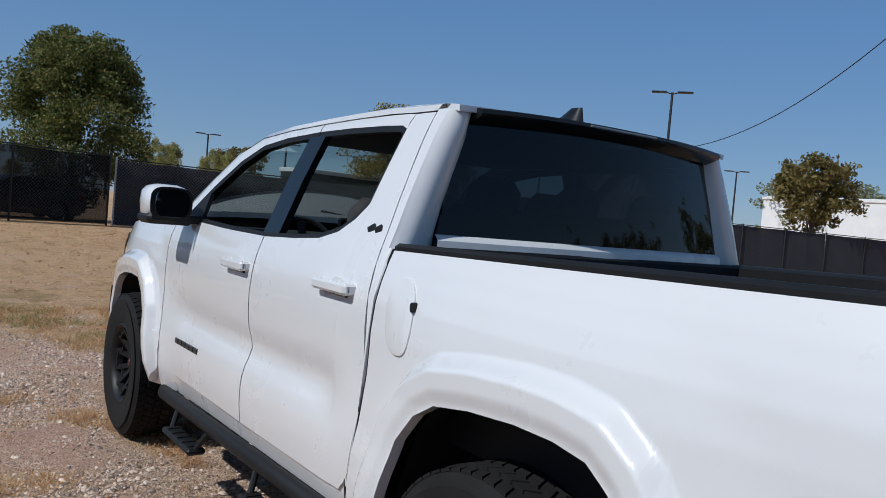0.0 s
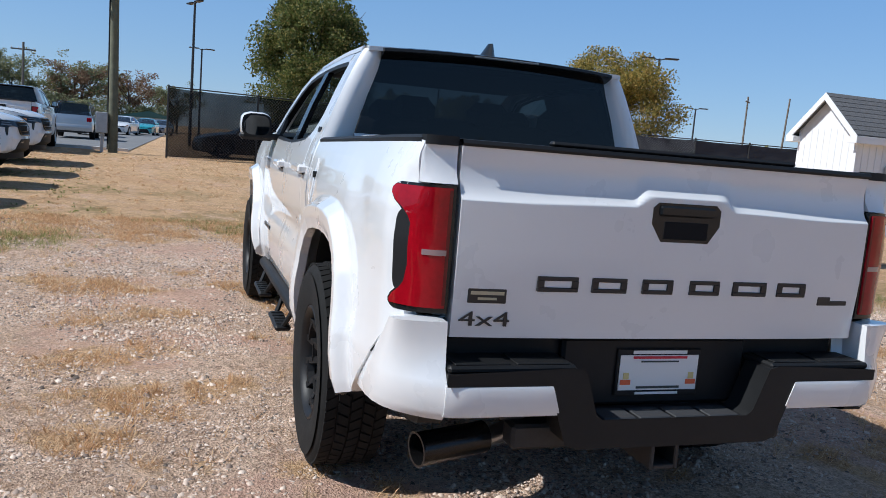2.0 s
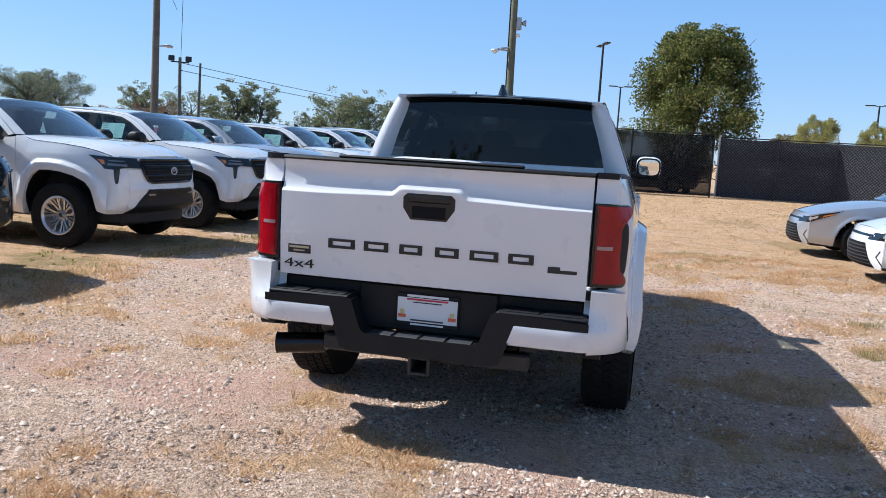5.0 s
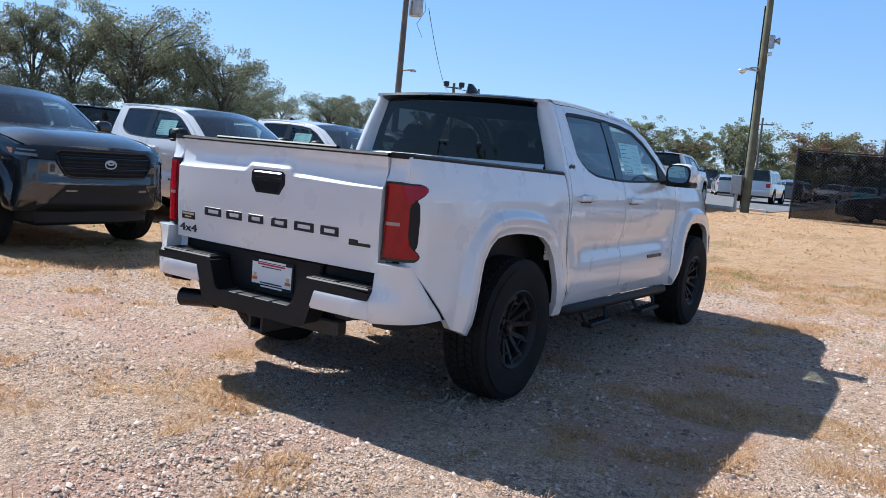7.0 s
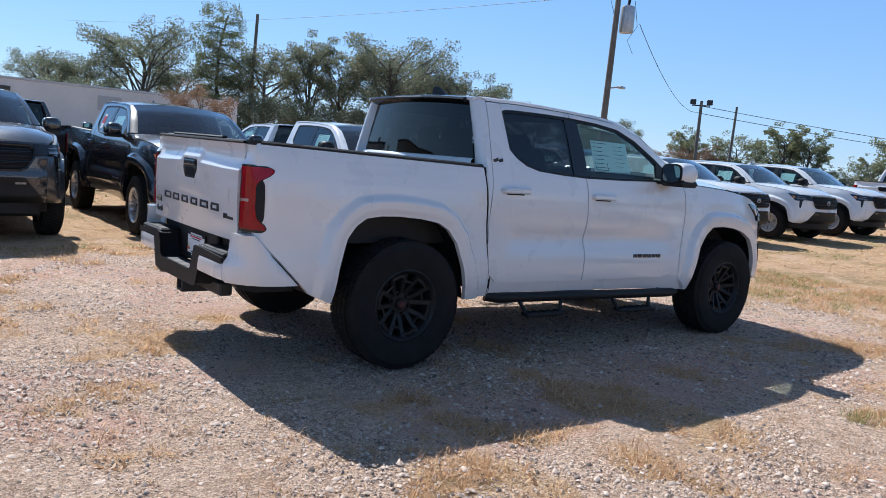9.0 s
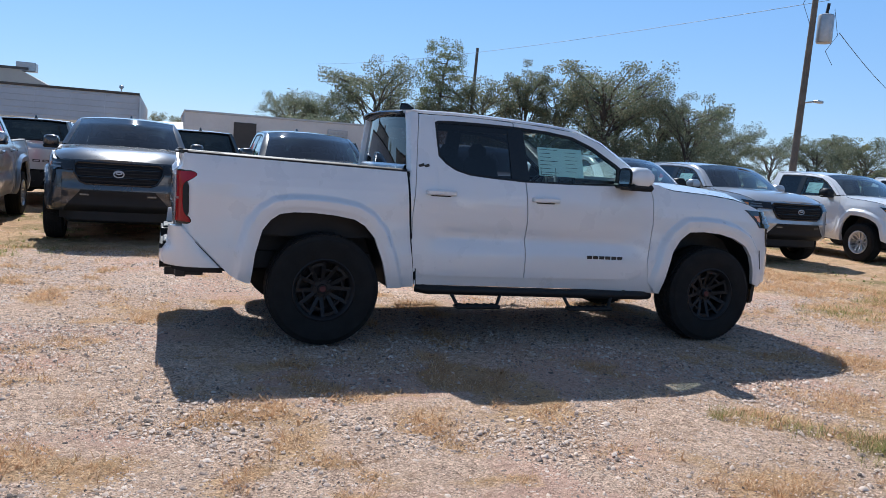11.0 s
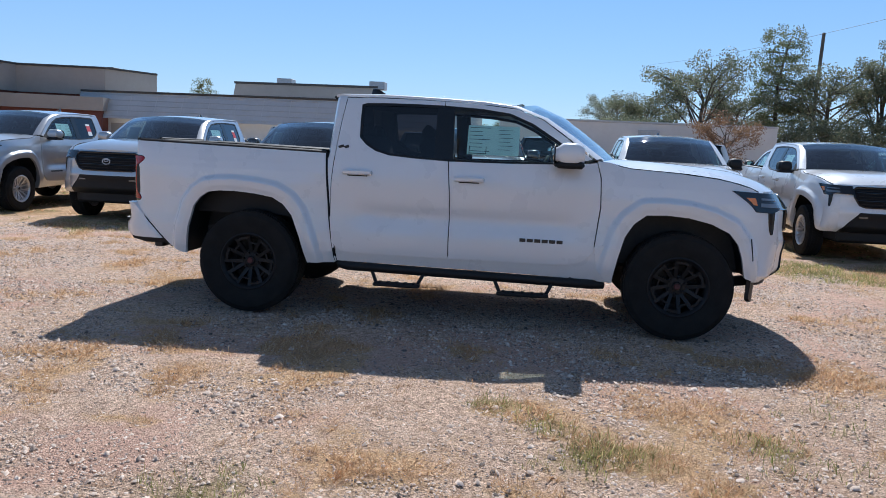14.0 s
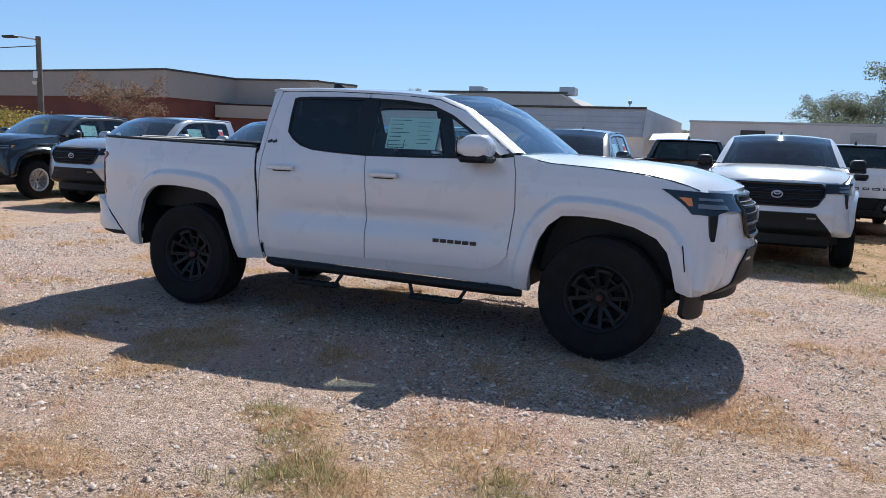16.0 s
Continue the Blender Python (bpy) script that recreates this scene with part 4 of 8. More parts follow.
        mirror_parts(root, s, mirrors or P)
        # flank badge: a plain dark bar, name not spelled
        for k in range(6):
            g = Geo()
            x0 = 2.145 + k * 0.0565
            z0 = 0.700
            y = side_y(x0 + 0.025, z0)
            g.box(x0, x0 + 0.046, *sorted((s * (y - 0.004), s * (y + 0.006))), z0 - 0.013 - 0.002 * k / 5, z0 + 0.013 - 0.002 * k / 5, 0.002)
            part("badge_bar", g, BADGE, fd, "dark plain badge bar")
        if lifted:
            g = Geo()
            y = side_y(0.74, 1.352)
            for sh, wd in ((-0.032, 0.030), (0.012, 0.026)):
                m = pose(0.742 + sh * (1 if s < 0 else -1), s * (y + 0.001), 1.352, 0, 20 * s, 0)
                g.box(-wd * 0.75, wd * 0.75, -0.004, 0.004, -0.011, 0.011, 0.002, m)
            part("pillar_badge", g, BADGE, rd, "small dark badge bars")
        # headlamp follows the corner of the nose
        def nose_line(z, x0):
            ys, xn = side_y(3.93, z), nose_x(0.70, z)
            pts = [(x, side_y(x, z)) for x in spread(x0, 3.90, 4)]
            pts += [(3.925, ys), (lerp(3.93, xn, 0.45), ys - 0.03), (lerp(3.93, xn, 0.80), ys - 0.085), (xn, 0.70), (nose_x(0.62, z), 0.62), (nose_x(0.555, z), 0.555)]
            return pts
        def offset_line(pts, o):
            out = []
            for k, (x, y) in enumerate(pts):
                a, b = pts[max(0, k - 1)], pts[min(len(pts) - 1, k + 1)]
                d = Vector((b[0] - a[0], b[1] - a[1])).normalized()
                out.append((x - d.y * o, y + d.x * o))
            return out
        rows = []
        for z, xr in ((1.152, 3.70), (1.128, 3.745), (1.085, 3.81), (1.045, 3.862), (1.008, 3.895)):
            rows.append([(x, s * y, max(z, 1.040 if k > 6 else 0.9) - 0.05 * max(0, x - 3.7)) for k, (x, y) in [(i, (p[0] + (0.022 if i > 6 else 0.012 if i == 6 else 0), p[1])) for i, p in enumerate(offset_line(nose_line(z, xr), 0.010))]])
        hl = part("headlight", Geo().shell(rows, (-0.03, -s * 0.02, 0), s > 0), LAMP, root, "smoked headlight with amber marker")
        rows = [[(x, s * y, z - 0.03 * max(0, x - 3.7)) for x, y in offset_line(nose_line(z, xr), 0.014)[0:4]] for z, xr in ((1.108, 3.80), (1.080, 3.838), (1.056, 3.862))]
        part("marker_lens", Geo().shell(rows, (0, -s * 0.01, 0), s > 0), AMBER, hl, "amber side marker")
        for za, zb, i0, i1 in ((1.050, 1.078, 5, 9), (1.100, 1.116, 5, 9)):
            rows = [[(x + (0.022 if i > 6 else 0.012 if i == 6 else 0), s * y, z - 0.05 * max(0, x - 3.7)) for i, (x, y) in enumerate(offset_line(nose_line(z, 3.80), 0.016)) if i0 <= i < i1] for z in (za, zb)]
            part("reflector", Geo().shell(rows, (-0.008, 0, 0), s > 0), LAMPW, hl, "grey lamp reflector")
        # dark drop below the headlamp
        rows = []
        for z in (1.005, 0.95, 0.90, 0.86, 0.83):
            line = [Vector(v) for v in offset_line(nose_line(z, 3.69), 0.009)[5:9]]
            def along(u):
                k = min(2, int(u))
                return line[k].lerp(line[k + 1], u - k)
            mid, w = 1.25, float(np.interp(z, (0.83, 0.87, 1.005), (0.12, 0.26, 0.40)))
            rows.append([(c.x, s * c.y, z) for c in (along(mid - w), along(mid - w / 2), along(mid), along(mid + w / 2), along(mid + w))])
        part("air_drop", Geo().shell(rows, (-0.02, -s * 0.01, 0), s > 0), BLKGLOSS, root, "black drop under the headlight")
        if lifted:
            g = Geo()
            g.box(-0.004, 0.004, -0.004, 0.004, -0.085, 0.085, 0.002, pose(3.868, s * (side_y(3.868, 0.72) + 0.001), 0.72, 0, -8, 0))
            part("wing_slit", g, PLASTIC, root, "thin black slit in the wing")
        # nose corner joins the wing to the front face
        rows = []
        for z in [0.47, 0.52, 0.60, 0.70, 0.80, 0.90, 1.0, 1.08, 1.13]:
            ys = side_y(3.93, z)
            xn = nose_x(0.70, z)
            rows.append([(3.925, s * ys, z), (lerp(3.93, xn, 0.45), s * (ys - 0.03), z), (lerp(3.93, xn, 0.80), s * (ys - 0.085), z), (xn, s * 0.70, z)])
        part("bumper_corner", Geo().shell(rows, (-0.03, 0, 0), s < 0), P, root)

    # --- bed
    part("bed_floor", Geo().box(-1.0, 0.575, -0.80, 0.80, 0.78, 0.82), PLASTIC, root, "black bed liner floor")
    part("bed_front", Geo().box(0.545, 0.575, -0.765, 0.765, 0.82, 1.315, 0.01), PLASTIC, root, "black bed liner front wall")
    for s in (1, -1):
        part("bed_side", Geo().box(-0.965, 0.575, *sorted((s * 0.765, s * 0.80)), 0.82, 1.30), PLASTIC, root, "black bed liner side wall")
        part("wheel_box", Geo().box(-0.42, 0.40, *sorted((s * 0.56, s * 0.765)), 0.82, 1.02, 0.05), PLASTIC, root, "black wheel box in the bed")
    # tailgate, with its pressed ledge round the handle
    rows = []
    def tg_x(y, z):
        ledge = 1.222 - 0.034 * smooth(0.135, 0.185, abs(y)) - 0.010 * smooth(0.18, 0.6, abs(y))
        deep = 0.036
        x = -1.056
        if z > ledge:
            x += deep * (1 - math.exp(-(z - ledge) / 0.030)) - 0.010 * smooth(1.27, 1.335, z)
        return x + 0.012 * (1 - smooth(0.78, 1.0, z)) + 0.018 * (abs(y) / 0.735) ** 3
    ys = sorted(set(spread(-0.732, 0.732, 26) + [0.135, -0.135, 0.15, -0.15, 0.16, -0.16, 0.172, -0.172, 0.185, -0.185, 0.71, -0.71]))
    for z in [0.778, 0.80, 0.86, 0.92, 0.98, 1.04, 1.10, 1.15] + spread(1.165, 1.250, 34) + [1.26, 1.275, 1.29, 1.315, 1.328]:
        rows.append([(tg_x(y, z), y, z) for y in ys])
    tg = part("tailgate", Geo().slab(rows, (0.055, 0, 0)), P, root, "closed tailgate", sharp=50)
    part("tailgate_cap", Geo().grid([[(-1.040 + dx + 0.018 * (abs(v) / 0.735) ** 3, v, z) for v in spread(-0.735, 0.735, 20)] for dx, z in ((0.004, 1.3285), (0.0, 1.336), (0.006, 1.346), (0.058, 1.348), (0.066, 1.340), (0.066, 1.25))]).box(-1.02, -0.985, -0.42, 0.46, 1.346, 1.362, 0.007), PLASTIC, tg, "black plastic tailgate cap")
    hx = [(0.085, 1.086), (0.122, 1.140), (0.122, 1.190), (0.104, 1.206), (-0.104, 1.206), (-0.122, 1.190), (-0.122, 1.140), (-0.085, 1.086)]
    hd = part("tailgate_handle", Geo().prism(hx, -1.040, -1.057, "x"), BLKGLOSS, tg, "black tailgate handle")
    part("handle_grip", Geo().box(-1.066, -1.052, -0.100, 0.100, 1.165, 1.198, 0.008), BLKGLOSS, hd)
    part("handle_pocket", Geo().box(-1.0585, -1.050, -0.080, 0.080, 1.095, 1.150, 0.002), GRILLEM, hd)
    # tailgate name as plain bars
    for k, (yc, w) in enumerate(((0.414, 0.067), (0.243, 0.060), (0.075, 0.055), (-0.096, 0.056), (-0.268, 0.066), (-0.436, 0.058))):
        x0 = tg_x(yc, 0.95)
        g = Geo()
        for za, zb in ((0.922, 0.935), (0.955, 0.968)):
            g.box(x0 - 0.004, x0 + 0.012, yc - w, yc + w, za, zb, 0.002)
        for ya in (yc - w, yc + w - 0.022):
            g.box(x0 - 0.004, x0 + 0.012, ya, ya + 0.022, 0.934, 0.956, 0.001)
        part("name_bar", g, BADGE, tg, "dark plain bar of the model name")
    if lifted:
        part("drive_badge", text_mesh("4x4", 0.085, 0.004, "drive_badge", BADGE), None, tg, "dark 4x4 badge", pose(tg_x(0.632, 0.832) - 0.001, 0.632, 0.832, 0, 0, -3.1) @ Euler((radians(90), 0, radians(-90))).to_matrix().to_4x4() @ Matrix.Diagonal((1.25, 0.72, 1, 1)))
        dp = part("dealer_plate", Geo().box(-0.003, 0.004, -0.059, 0.059, -0.0215, 0.0215, 0.002), BADGE, tg, "small dark dealer badge", pose(tg_x(0.631, 0.9), 0.631, 0.9035, 0, 0, -3.1))
        part("print_bar", Geo().box(-0.0045, -0.0025, -0.051, 0.051, 0.0035, 0.0135), BADGET, dp)
        part("print_bar", Geo().box(-0.0045, -0.0025, -0.029, 0.029, -0.0115, -0.0045), BADGET, dp)
        tb = Geo()
        for yy, w in ((-0.585, 0.028), (-0.645, 0.042)):
            tb.box(-0.003, 0.004, yy + 0.63 - w, yy + 0.63 + w, 0.894, 0.894 + (0.030 if yy > -0.6 else 0.016), 0.002)
        part("series_badge", tb, BADGE, tg, "small dark series badge", pose(tg_x(0.63, 0.9), -0.63, 0, 0, 0, 3.1))
    # --- rear bumper
    bump_root = part("rear_bumper", Geo().box(-0.955, -0.88, -0.74, 0.74, 0.56, 0.775, 0.02), PLASTIC, root, "black and body-coloured rear step bumper")
    half = [(0.755, 0.690), (0.37, 0.703), (0.335, 0.694), (0.288, 0.562), (0.262, 0.542)]
    low = [(0.335, 0.466), (0.372, 0.478), (0.405, 0.572), (0.435, 0.664), (0.755, 0.664)]
    poly = half + [(-y, z) for y, z in half[::-1]] + [(-y, z) for y, z in low[::-1]] + low
    inset = []
    for k, p in enumerate(poly):
        u, w = (Vector(p) - Vector(poly[k - 1])).normalized(), (Vector(poly[(k + 1) % len(poly)]) - Vector(p)).normalized()
        n1 = (Vector((u.y, -u.x)) + Vector((w.y, -w.x)))
        inset.append(tuple(Vector(p) - n1 * (0.0075 / max(0.6, n1.length)) * -1))
    g = Geo()
    g.grid([[(x, y, z) for y, z in loop] for x, loop in ((-1.00, poly), (-1.118, poly), (-1.128, inset))], closed=True)
    g.f.append(tuple(len(g.v) - len(poly) + k for k in range(len(poly))))
    part("bumper_apron", g, PLASTIC, bump_root, "black plastic bumper centre with a notch")
    for s in (1, -1):
        rows = []
        for z, o in ((0.560, -0.022), (0.567, -0.004), (0.580, 0.002), (0.645, 0.004), (0.657, 0.0), (0.664, -0.016)):
            row = []
            for y in (0.0, 0.06, 0.2, 0.27, 0.33, 0.38, 0.42, 0.45, 0.47):
                yy = lerp(lerp(0.402, 0.438, (z - 0.562) / 0.106), 0.7600, y / 0.47)
                x = -1.128 - o + 0.10 * max(0.0, (yy - 0.68) / 0.20) ** 2.2
                row.append((x, s * yy, z))
            rows.append(row)
        part("bumper_skin", Geo().shell(rows, (0.05, 0, 0), s < 0), P, bump_root)
        rows = []
        for z, xf in ((0.552, -0.718), (0.562, -0.727), (0.582, -0.745), (0.645, -0.807), (0.668, -0.830), (0.70, -0.862), (0.78, -0.938), (0.832, -0.990)):
            sy = side_y(max(xf, -0.9), z) - 0.004 * smooth(0.60, 0.552, z)
            xr = -1.116 + 0.030 * smooth(0.652, 0.70, z) + 0.012 * smooth(0.70, 0.83, z) + 0.022 * smooth(0.575, 0.552, z)
            row = [(xf - 0.001, s * (sy - 0.008), z)]
            for u in (0.05, 0.18, 0.34, 0.50, 0.64, 0.75, 0.84, 0.92, 1.0):
                row.append((lerp(xf - 0.004, xr, u), s * (sy - (sy - 0.756) * u ** 4.0), z))
            rows.append(row + [(xr + 0.10, s * 0.7555, z)])
        rows.append([(lerp(p[0], -0.97, 0.5), lerp(p[1], s * 0.80, 0.5), 0.836) for p in rows[-1]])
        part("bumper_end", Geo().shell(rows, (0.02, -s * 0.03, 0), s > 0), P, bump_root)
        g = Geo()
        g.prism([(-1.06, 0.556), (-0.86, 0.545), (-0.72, 0.535), (-0.70, 0.500), (-0.93, 0.500), (-1.04, 0.525)], s * 0.74, s * 0.815, "y")
        part("valance", g, PLASTIC, bump_root, "black lower bumper edge")
        part("step_pad", Geo().box(-1.108, -0.96, *sorted((s * 0.35, s * 0.752)), 0.690, 0.712, 0.007), PLASTIC, bump_root, "black step pad")
        for k in range(2):
            part("pad_rib", Geo().box(-1.095, -0.98, *sorted((s * (0.37 + 0.19 * k), s * (0.54 + 0.19 * k))), 0.7115, 0.7165, 0.002), PLASTIC, bump_root)
    part("centre_step", Geo().box(-1.115, -0.97, -0.285, 0.285, 0.47, 0.541, 0.008), PLASTIC, bump_root, "black plastic centre step")
    for k in range(4):
        part("tread_pad", Geo().box(-1.112, -1.02, -0.245 + k * 0.126, -0.133 + k * 0.126, 0.5405, 0.548, 0.003), PLASTG, bump_root)
    part("plate_recess", Geo().box(-0.985, -0.95, -0.34, 0.34, 0.545, 0.765, 0.01), PLASTIC, bump_root)
    if rear_plate:
        pl = part("licence_plate", Geo().box(-0.9950, -0.9870, -0.160, 0.150, 0.578, 0.732, 0.003), PLASTIC, bump_root, "white dealer plate in a black frame")
        part("plate_face", Geo().box(-0.9985, -0.9955, -0.150, 0.140, 0.597, 0.712), PAPERW, pl, "white plate face")
        for y0, y1, z0, z1, x, ink, lab in ((-0.105, 0.095, 0.701, 0.709, -0.999, INKR, "red print bar"), (-0.075, 0.065, 0.689, 0.694, -0.999, INK, "dark print bar"), (-0.085, 0.075, 0.603, 0.610, -0.999, INK, "dark print bar"),
                                            (-0.105, 0.095, 0.716, 0.727, -0.9955, PAPERW, "pale print bar"), (-0.085, 0.075, 0.582, 0.590, -0.9955, PAPERW, "pale print bar"),
                                            (-0.145, -0.108, 0.616, 0.632, -0.999, INKO, "orange print patch"), (0.098, 0.135, 0.616, 0.632, -0.999, INKO, "orange print patch"),
                                            (-0.136, -0.116, 0.634, 0.655, -0.999, INKY, "yellow print patch"), (0.106, 0.126, 0.634, 0.655, -0.999, INKY, "yellow print patch")):
            part("plate_print", Geo().box(x - 0.002, x, y0, y1, z0, z1), ink, pl, lab)
    # hitch, exhaust, spare wheel, frame
    g = Geo()
    g.box(-1.09, -0.80, -0.052, -0.036, 0.365, 0.465, 0.004)
    g.box(-1.09, -0.80, 0.036, 0.052, 0.365, 0.465, 0.004)
    g.box(-1.09, -0.80, -0.036, 0.036, 0.365, 0.381, 0.003)
    g.box(-1.09, -0.80, -0.036, 0.036, 0.440, 0.465, 0.003)
    g.box(-1.02, -0.94, -0.50, 0.50, 0.42, 0.50, 0.01)
    part("tow_hitch", g, DARKMETAL, root, "dark steel tow hitch")
    g = Geo()
    g.tube([(-0.30, 0.30, 0.47), (-0.70, 0.32, 0.46), (-0.86, 0.42, 0.435), (-0.90, 0.54, 0.418)], 0.034, 14)
    ex = part("exhaust_pipe", g, STEEL, root, "steel exhaust pipe with black tip")
    g = Geo()
    a, b = Vector((-0.885, 0.530, 0.418)), Vector((-0.935, 0.775, 0.402))
    q = (b - a).to_track_quat("Y", "Z").to_matrix().to_4x4()
    L = (b - a).length
    g.lathe([(0.030, 0.0), (0.050, 0.01), (0.052, L - 0.01), (0.056, L), (0.048, L), (0.046, L - 0.10), (0.0, L - 0.10)], 28, m=Matrix.Translation(a) @ q)
    part("exhaust_tip", g, mat("burnished black tip", (0.03, 0.03, 0.032), 0.22, 0.8), ex, "black exhaust tip")
    g = Geo()
    g.lathe([(0.0, -0.10), (0.20, -0.10), (0.24, -0.11), (0.34, -0.10), (0.375, -0.06), (0.375, 0.06), (0.34, 0.10), (0.0, 0.10)], 40, "z", Matrix.Translation((-0.60, -0.12, 0.56)))
    part("spare_wheel", g, RUBBER, root, "black spare tyre under the bed")
    g = Geo()
    for s in (1, -1):
        g.box(-0.98, 3.95, *sorted((s * 0.44, s * 0.53)), 0.50, 0.64, 0.01)
    for x in (-0.5, 0.55, 1.2, 2.0, 2.75, 3.7):
        g.box(x - 0.05, x + 0.05, -0.5, 0.5, 0.50, 0.60, 0.01)
    g.box(0.66, 2.80, -0.83, 0.83, 0.455, 0.56, 0.02)
    g.box(2.80, 3.95, -0.62, 0.62, 0.50, 1.12, 0.03)
    g.box(-0.95, 0.62, -0.52, 0.52, 0.62, 0.80)
    g.box(1.1, 2.5, -0.25, 0.25, 0.36, 0.52, 0.04)
    part("chassis_frame", g, DARKMETAL, root, "dark chassis frame")
    for x in (0.0, WB):
        g = Geo()
        g.tube([(x, -0.80, 0.40 + drop), (x, 0.80, 0.40 + drop)], 0.042, 12)
        g.lathe([(0.0, -0.12), (0.10, -0.09), (0.13, 0.0), (0.10, 0.09), (0.0, 0.12)], 18, "x", Matrix.Translation((x, 0.08 if x else 0, 0.40 + drop)))
        for s in (1, -1):
            g.tube([(x - 0.10, s * 0.55, 0.36 + drop), (x + 0.02, s * 0.56, 0.80)], 0.030, 10)
        part("axle", g, DARKMETAL, root, "dark axle with dampers")
    # --- cab
    rows = []
    for x in [0.615, 0.64, 0.70, 0.85, 1.0, 1.25, 1.5, 1.75, 1.95, 2.06]:
        e = ROOF_EDGE(x)
        rows.append([(x + 0.05 * smooth(1.7, 2.06, x) * (1 - abs(v) ** 2) - 0.02 * (1 - smooth(0.6, 0.75, x)) * (1 - abs(v)), v * 0.672, e + (0.014 + 0.026 * smooth(0.62, 1.3, x)) * (1 - abs(v) ** 2.4)) for v in spread(-1, 1, 14)])
    part("roof", Geo().shell(rows, (0, 0, -0.02)), P, root)
    rows = []
    edge_x, edge_y, edge_z = (2.08, 2.31, 2.52, 2.76), (0.660, 0.672, 0.715, 0.775), (1.724, 1.640, 1.505, 1.335)
    for k in range(13):
        v = k / 12
        x = lerp(2.08, 2.78, v)
        ys_, zs_ = float(np.interp(x, edge_x, edge_y)) + 0.004, float(np.interp(x, edge_x, edge_z)) - 0.004 - (0.02 if v == 1 else 0)
        rows.append([(x + 0.15 * (1 - u * u), u * ys_, zs_ + lerp(0.045, 0.010, v) * (1 - u * u)) for u in spread(-1, 1, 14)])
    part("windscreen", Geo().grid(rows), SHIELD, root, "windscreen")
    part("wiper", Geo().tube([(2.90, -0.55, 1.325), (2.86, 0.0, 1.345)], 0.010, 6).tube([(2.92, 0.05, 1.335), (2.84, 0.62, 1.330)], 0.010, 6), PLASTIC, root, "black wiper arms")
    rows = [[(lerp(0.634, 0.660, z_) - 0.055 * (1 - u * u), u * lerp(0.713, 0.602, z_), lerp(1.335, 1.752, z_)) for u in spread(-1, 1, 10)] for z_ in spread(0, 1, 5)]
    part("rear_window", Geo().grid(rows, True), TINT, root, "dark tinted rear window")
    part("window_ledge", Geo().grid([[(lerp(0.634, 0.575, 1 - (v / 0.715) ** 2) - dx, v, z) for v in spread(-0.715, 0.715, 12)] for dx, z in ((0.0, 1.352), (0.012, 1.346), (0.022, 1.334), (0.024, 1.300))]), P, root, "white sill under the rear window" if P is WHITE else "")
    # spoiler over the rear window
    rows = []
    for v in spread(-1, 1, 12):
        e = 1.768 + 0.014 * (1 - abs(v) ** 2.4)
        y, c = v * 0.606, 0.040 * abs(v) ** 3
        rows.append([(0.70, y, e + 0.004), (0.63 + c, y, e + 0.003), (0.548 + c, y, e - 0.010), (0.540 + c, y, e - 0.024), (0.556 + c, y, e - 0.036), (0.61 + c, y, e - 0.055)])
    g = Geo()
    g.grid(rows)
    o = len(g.v)
    g.f.append((0, 1, 2, 3, 4, 5))
    g.f.append((o - 1, o - 2, o - 3, o - 4, o - 5, o - 6))
    sp = part("roof_spoiler", g, BLKGLOSS, root, "gloss black roof spoiler")
    part("brake_lamp", Geo().box(0.536, 0.548, -0.17, 0.17, 1.756, 1.766, 0.003), LAMPW, sp, "slim grey high brake lamp")
    g = Geo()
    rows = []
    for k in range(6):
        t = k / 5
        z = 1.782 + 0.082 * t
        x0, x1 = lerp(0.75, 0.765, t), lerp(0.98, 0.825, t ** 0.8)
        w = lerp(0.042, 0.010, t)
        rows.append([(lerp(x0, x1, (1 - math.cos(a)) / 2), w * math.sin(a), z) for a in [2 * math.pi * j / 10 for j in range(10)]])
    g.grid(rows, closed=True)
    g.f.append(tuple(len(g.v) - 10 + j for j in range(10)))
    part("antenna_fin", g, BLKGLOSS, root, "black roof antenna fin")
    # bonnet
    rows = []
    edge = curve([(2.72, 1.330), (2.93, 1.278), (3.35, 1.256), (3.60, 1.230), (3.80, 1.190), (3.93, 1.140), (4.02, 1.10)])
    for x in [2.74, 2.84, 2.95, 3.1, 3.3, 3.5, 3.7, 3.85, 3.95, 4.02]:
        hw = side_y(min(x, 3.93), edge(x)) - 0.03 - 0.10 * smooth(3.85, 4.03, x)
        cz = curve([(2.74, 1.352), (3.0, 1.345), (3.4, 1.325), (3.7, 1.290), (3.9, 1.230), (4.02, 1.165)])(x)
        row = []
        for v in spread(-1, 1, 16):
            a = abs(v)
            z = lerp(cz, edge(x), a ** 3.0) + 0.012 * math.exp(-((a - 0.62) / 0.12) ** 2) * smooth(2.8, 3.1, x) * (1 - smooth(3.6, 3.95, x))
            row.append((x + 0.12 * (1 - a * a) * smooth(3.3, 4.0, x) + 0.02 * (1 - a * a), v * hw, z))
        rows.append(row)
    part("bonnet", Geo().shell(rows, (0, 0, -0.03)), P, root)
    for s in (1, -1):
        part("bonnet_gap", Geo().tube([(x, s * (side_y(min(x, 3.93), edge(x)) - 0.033 - 0.10 * smooth(3.85, 4.03, x)), edge(x) + 0.002) for x in spread(2.80, 3.92, 14)], 0.0045, 5), GRILLEM, root)
    # front face
    g = Geo()
    g.shell([[(nose_x(y, z), y, z) for y in spread(-0.70, 0.70, 28)] for z in spread(0.47, 1.15, 34)], (-0.04, 0, 0))
    part("front_face", g, P, root)
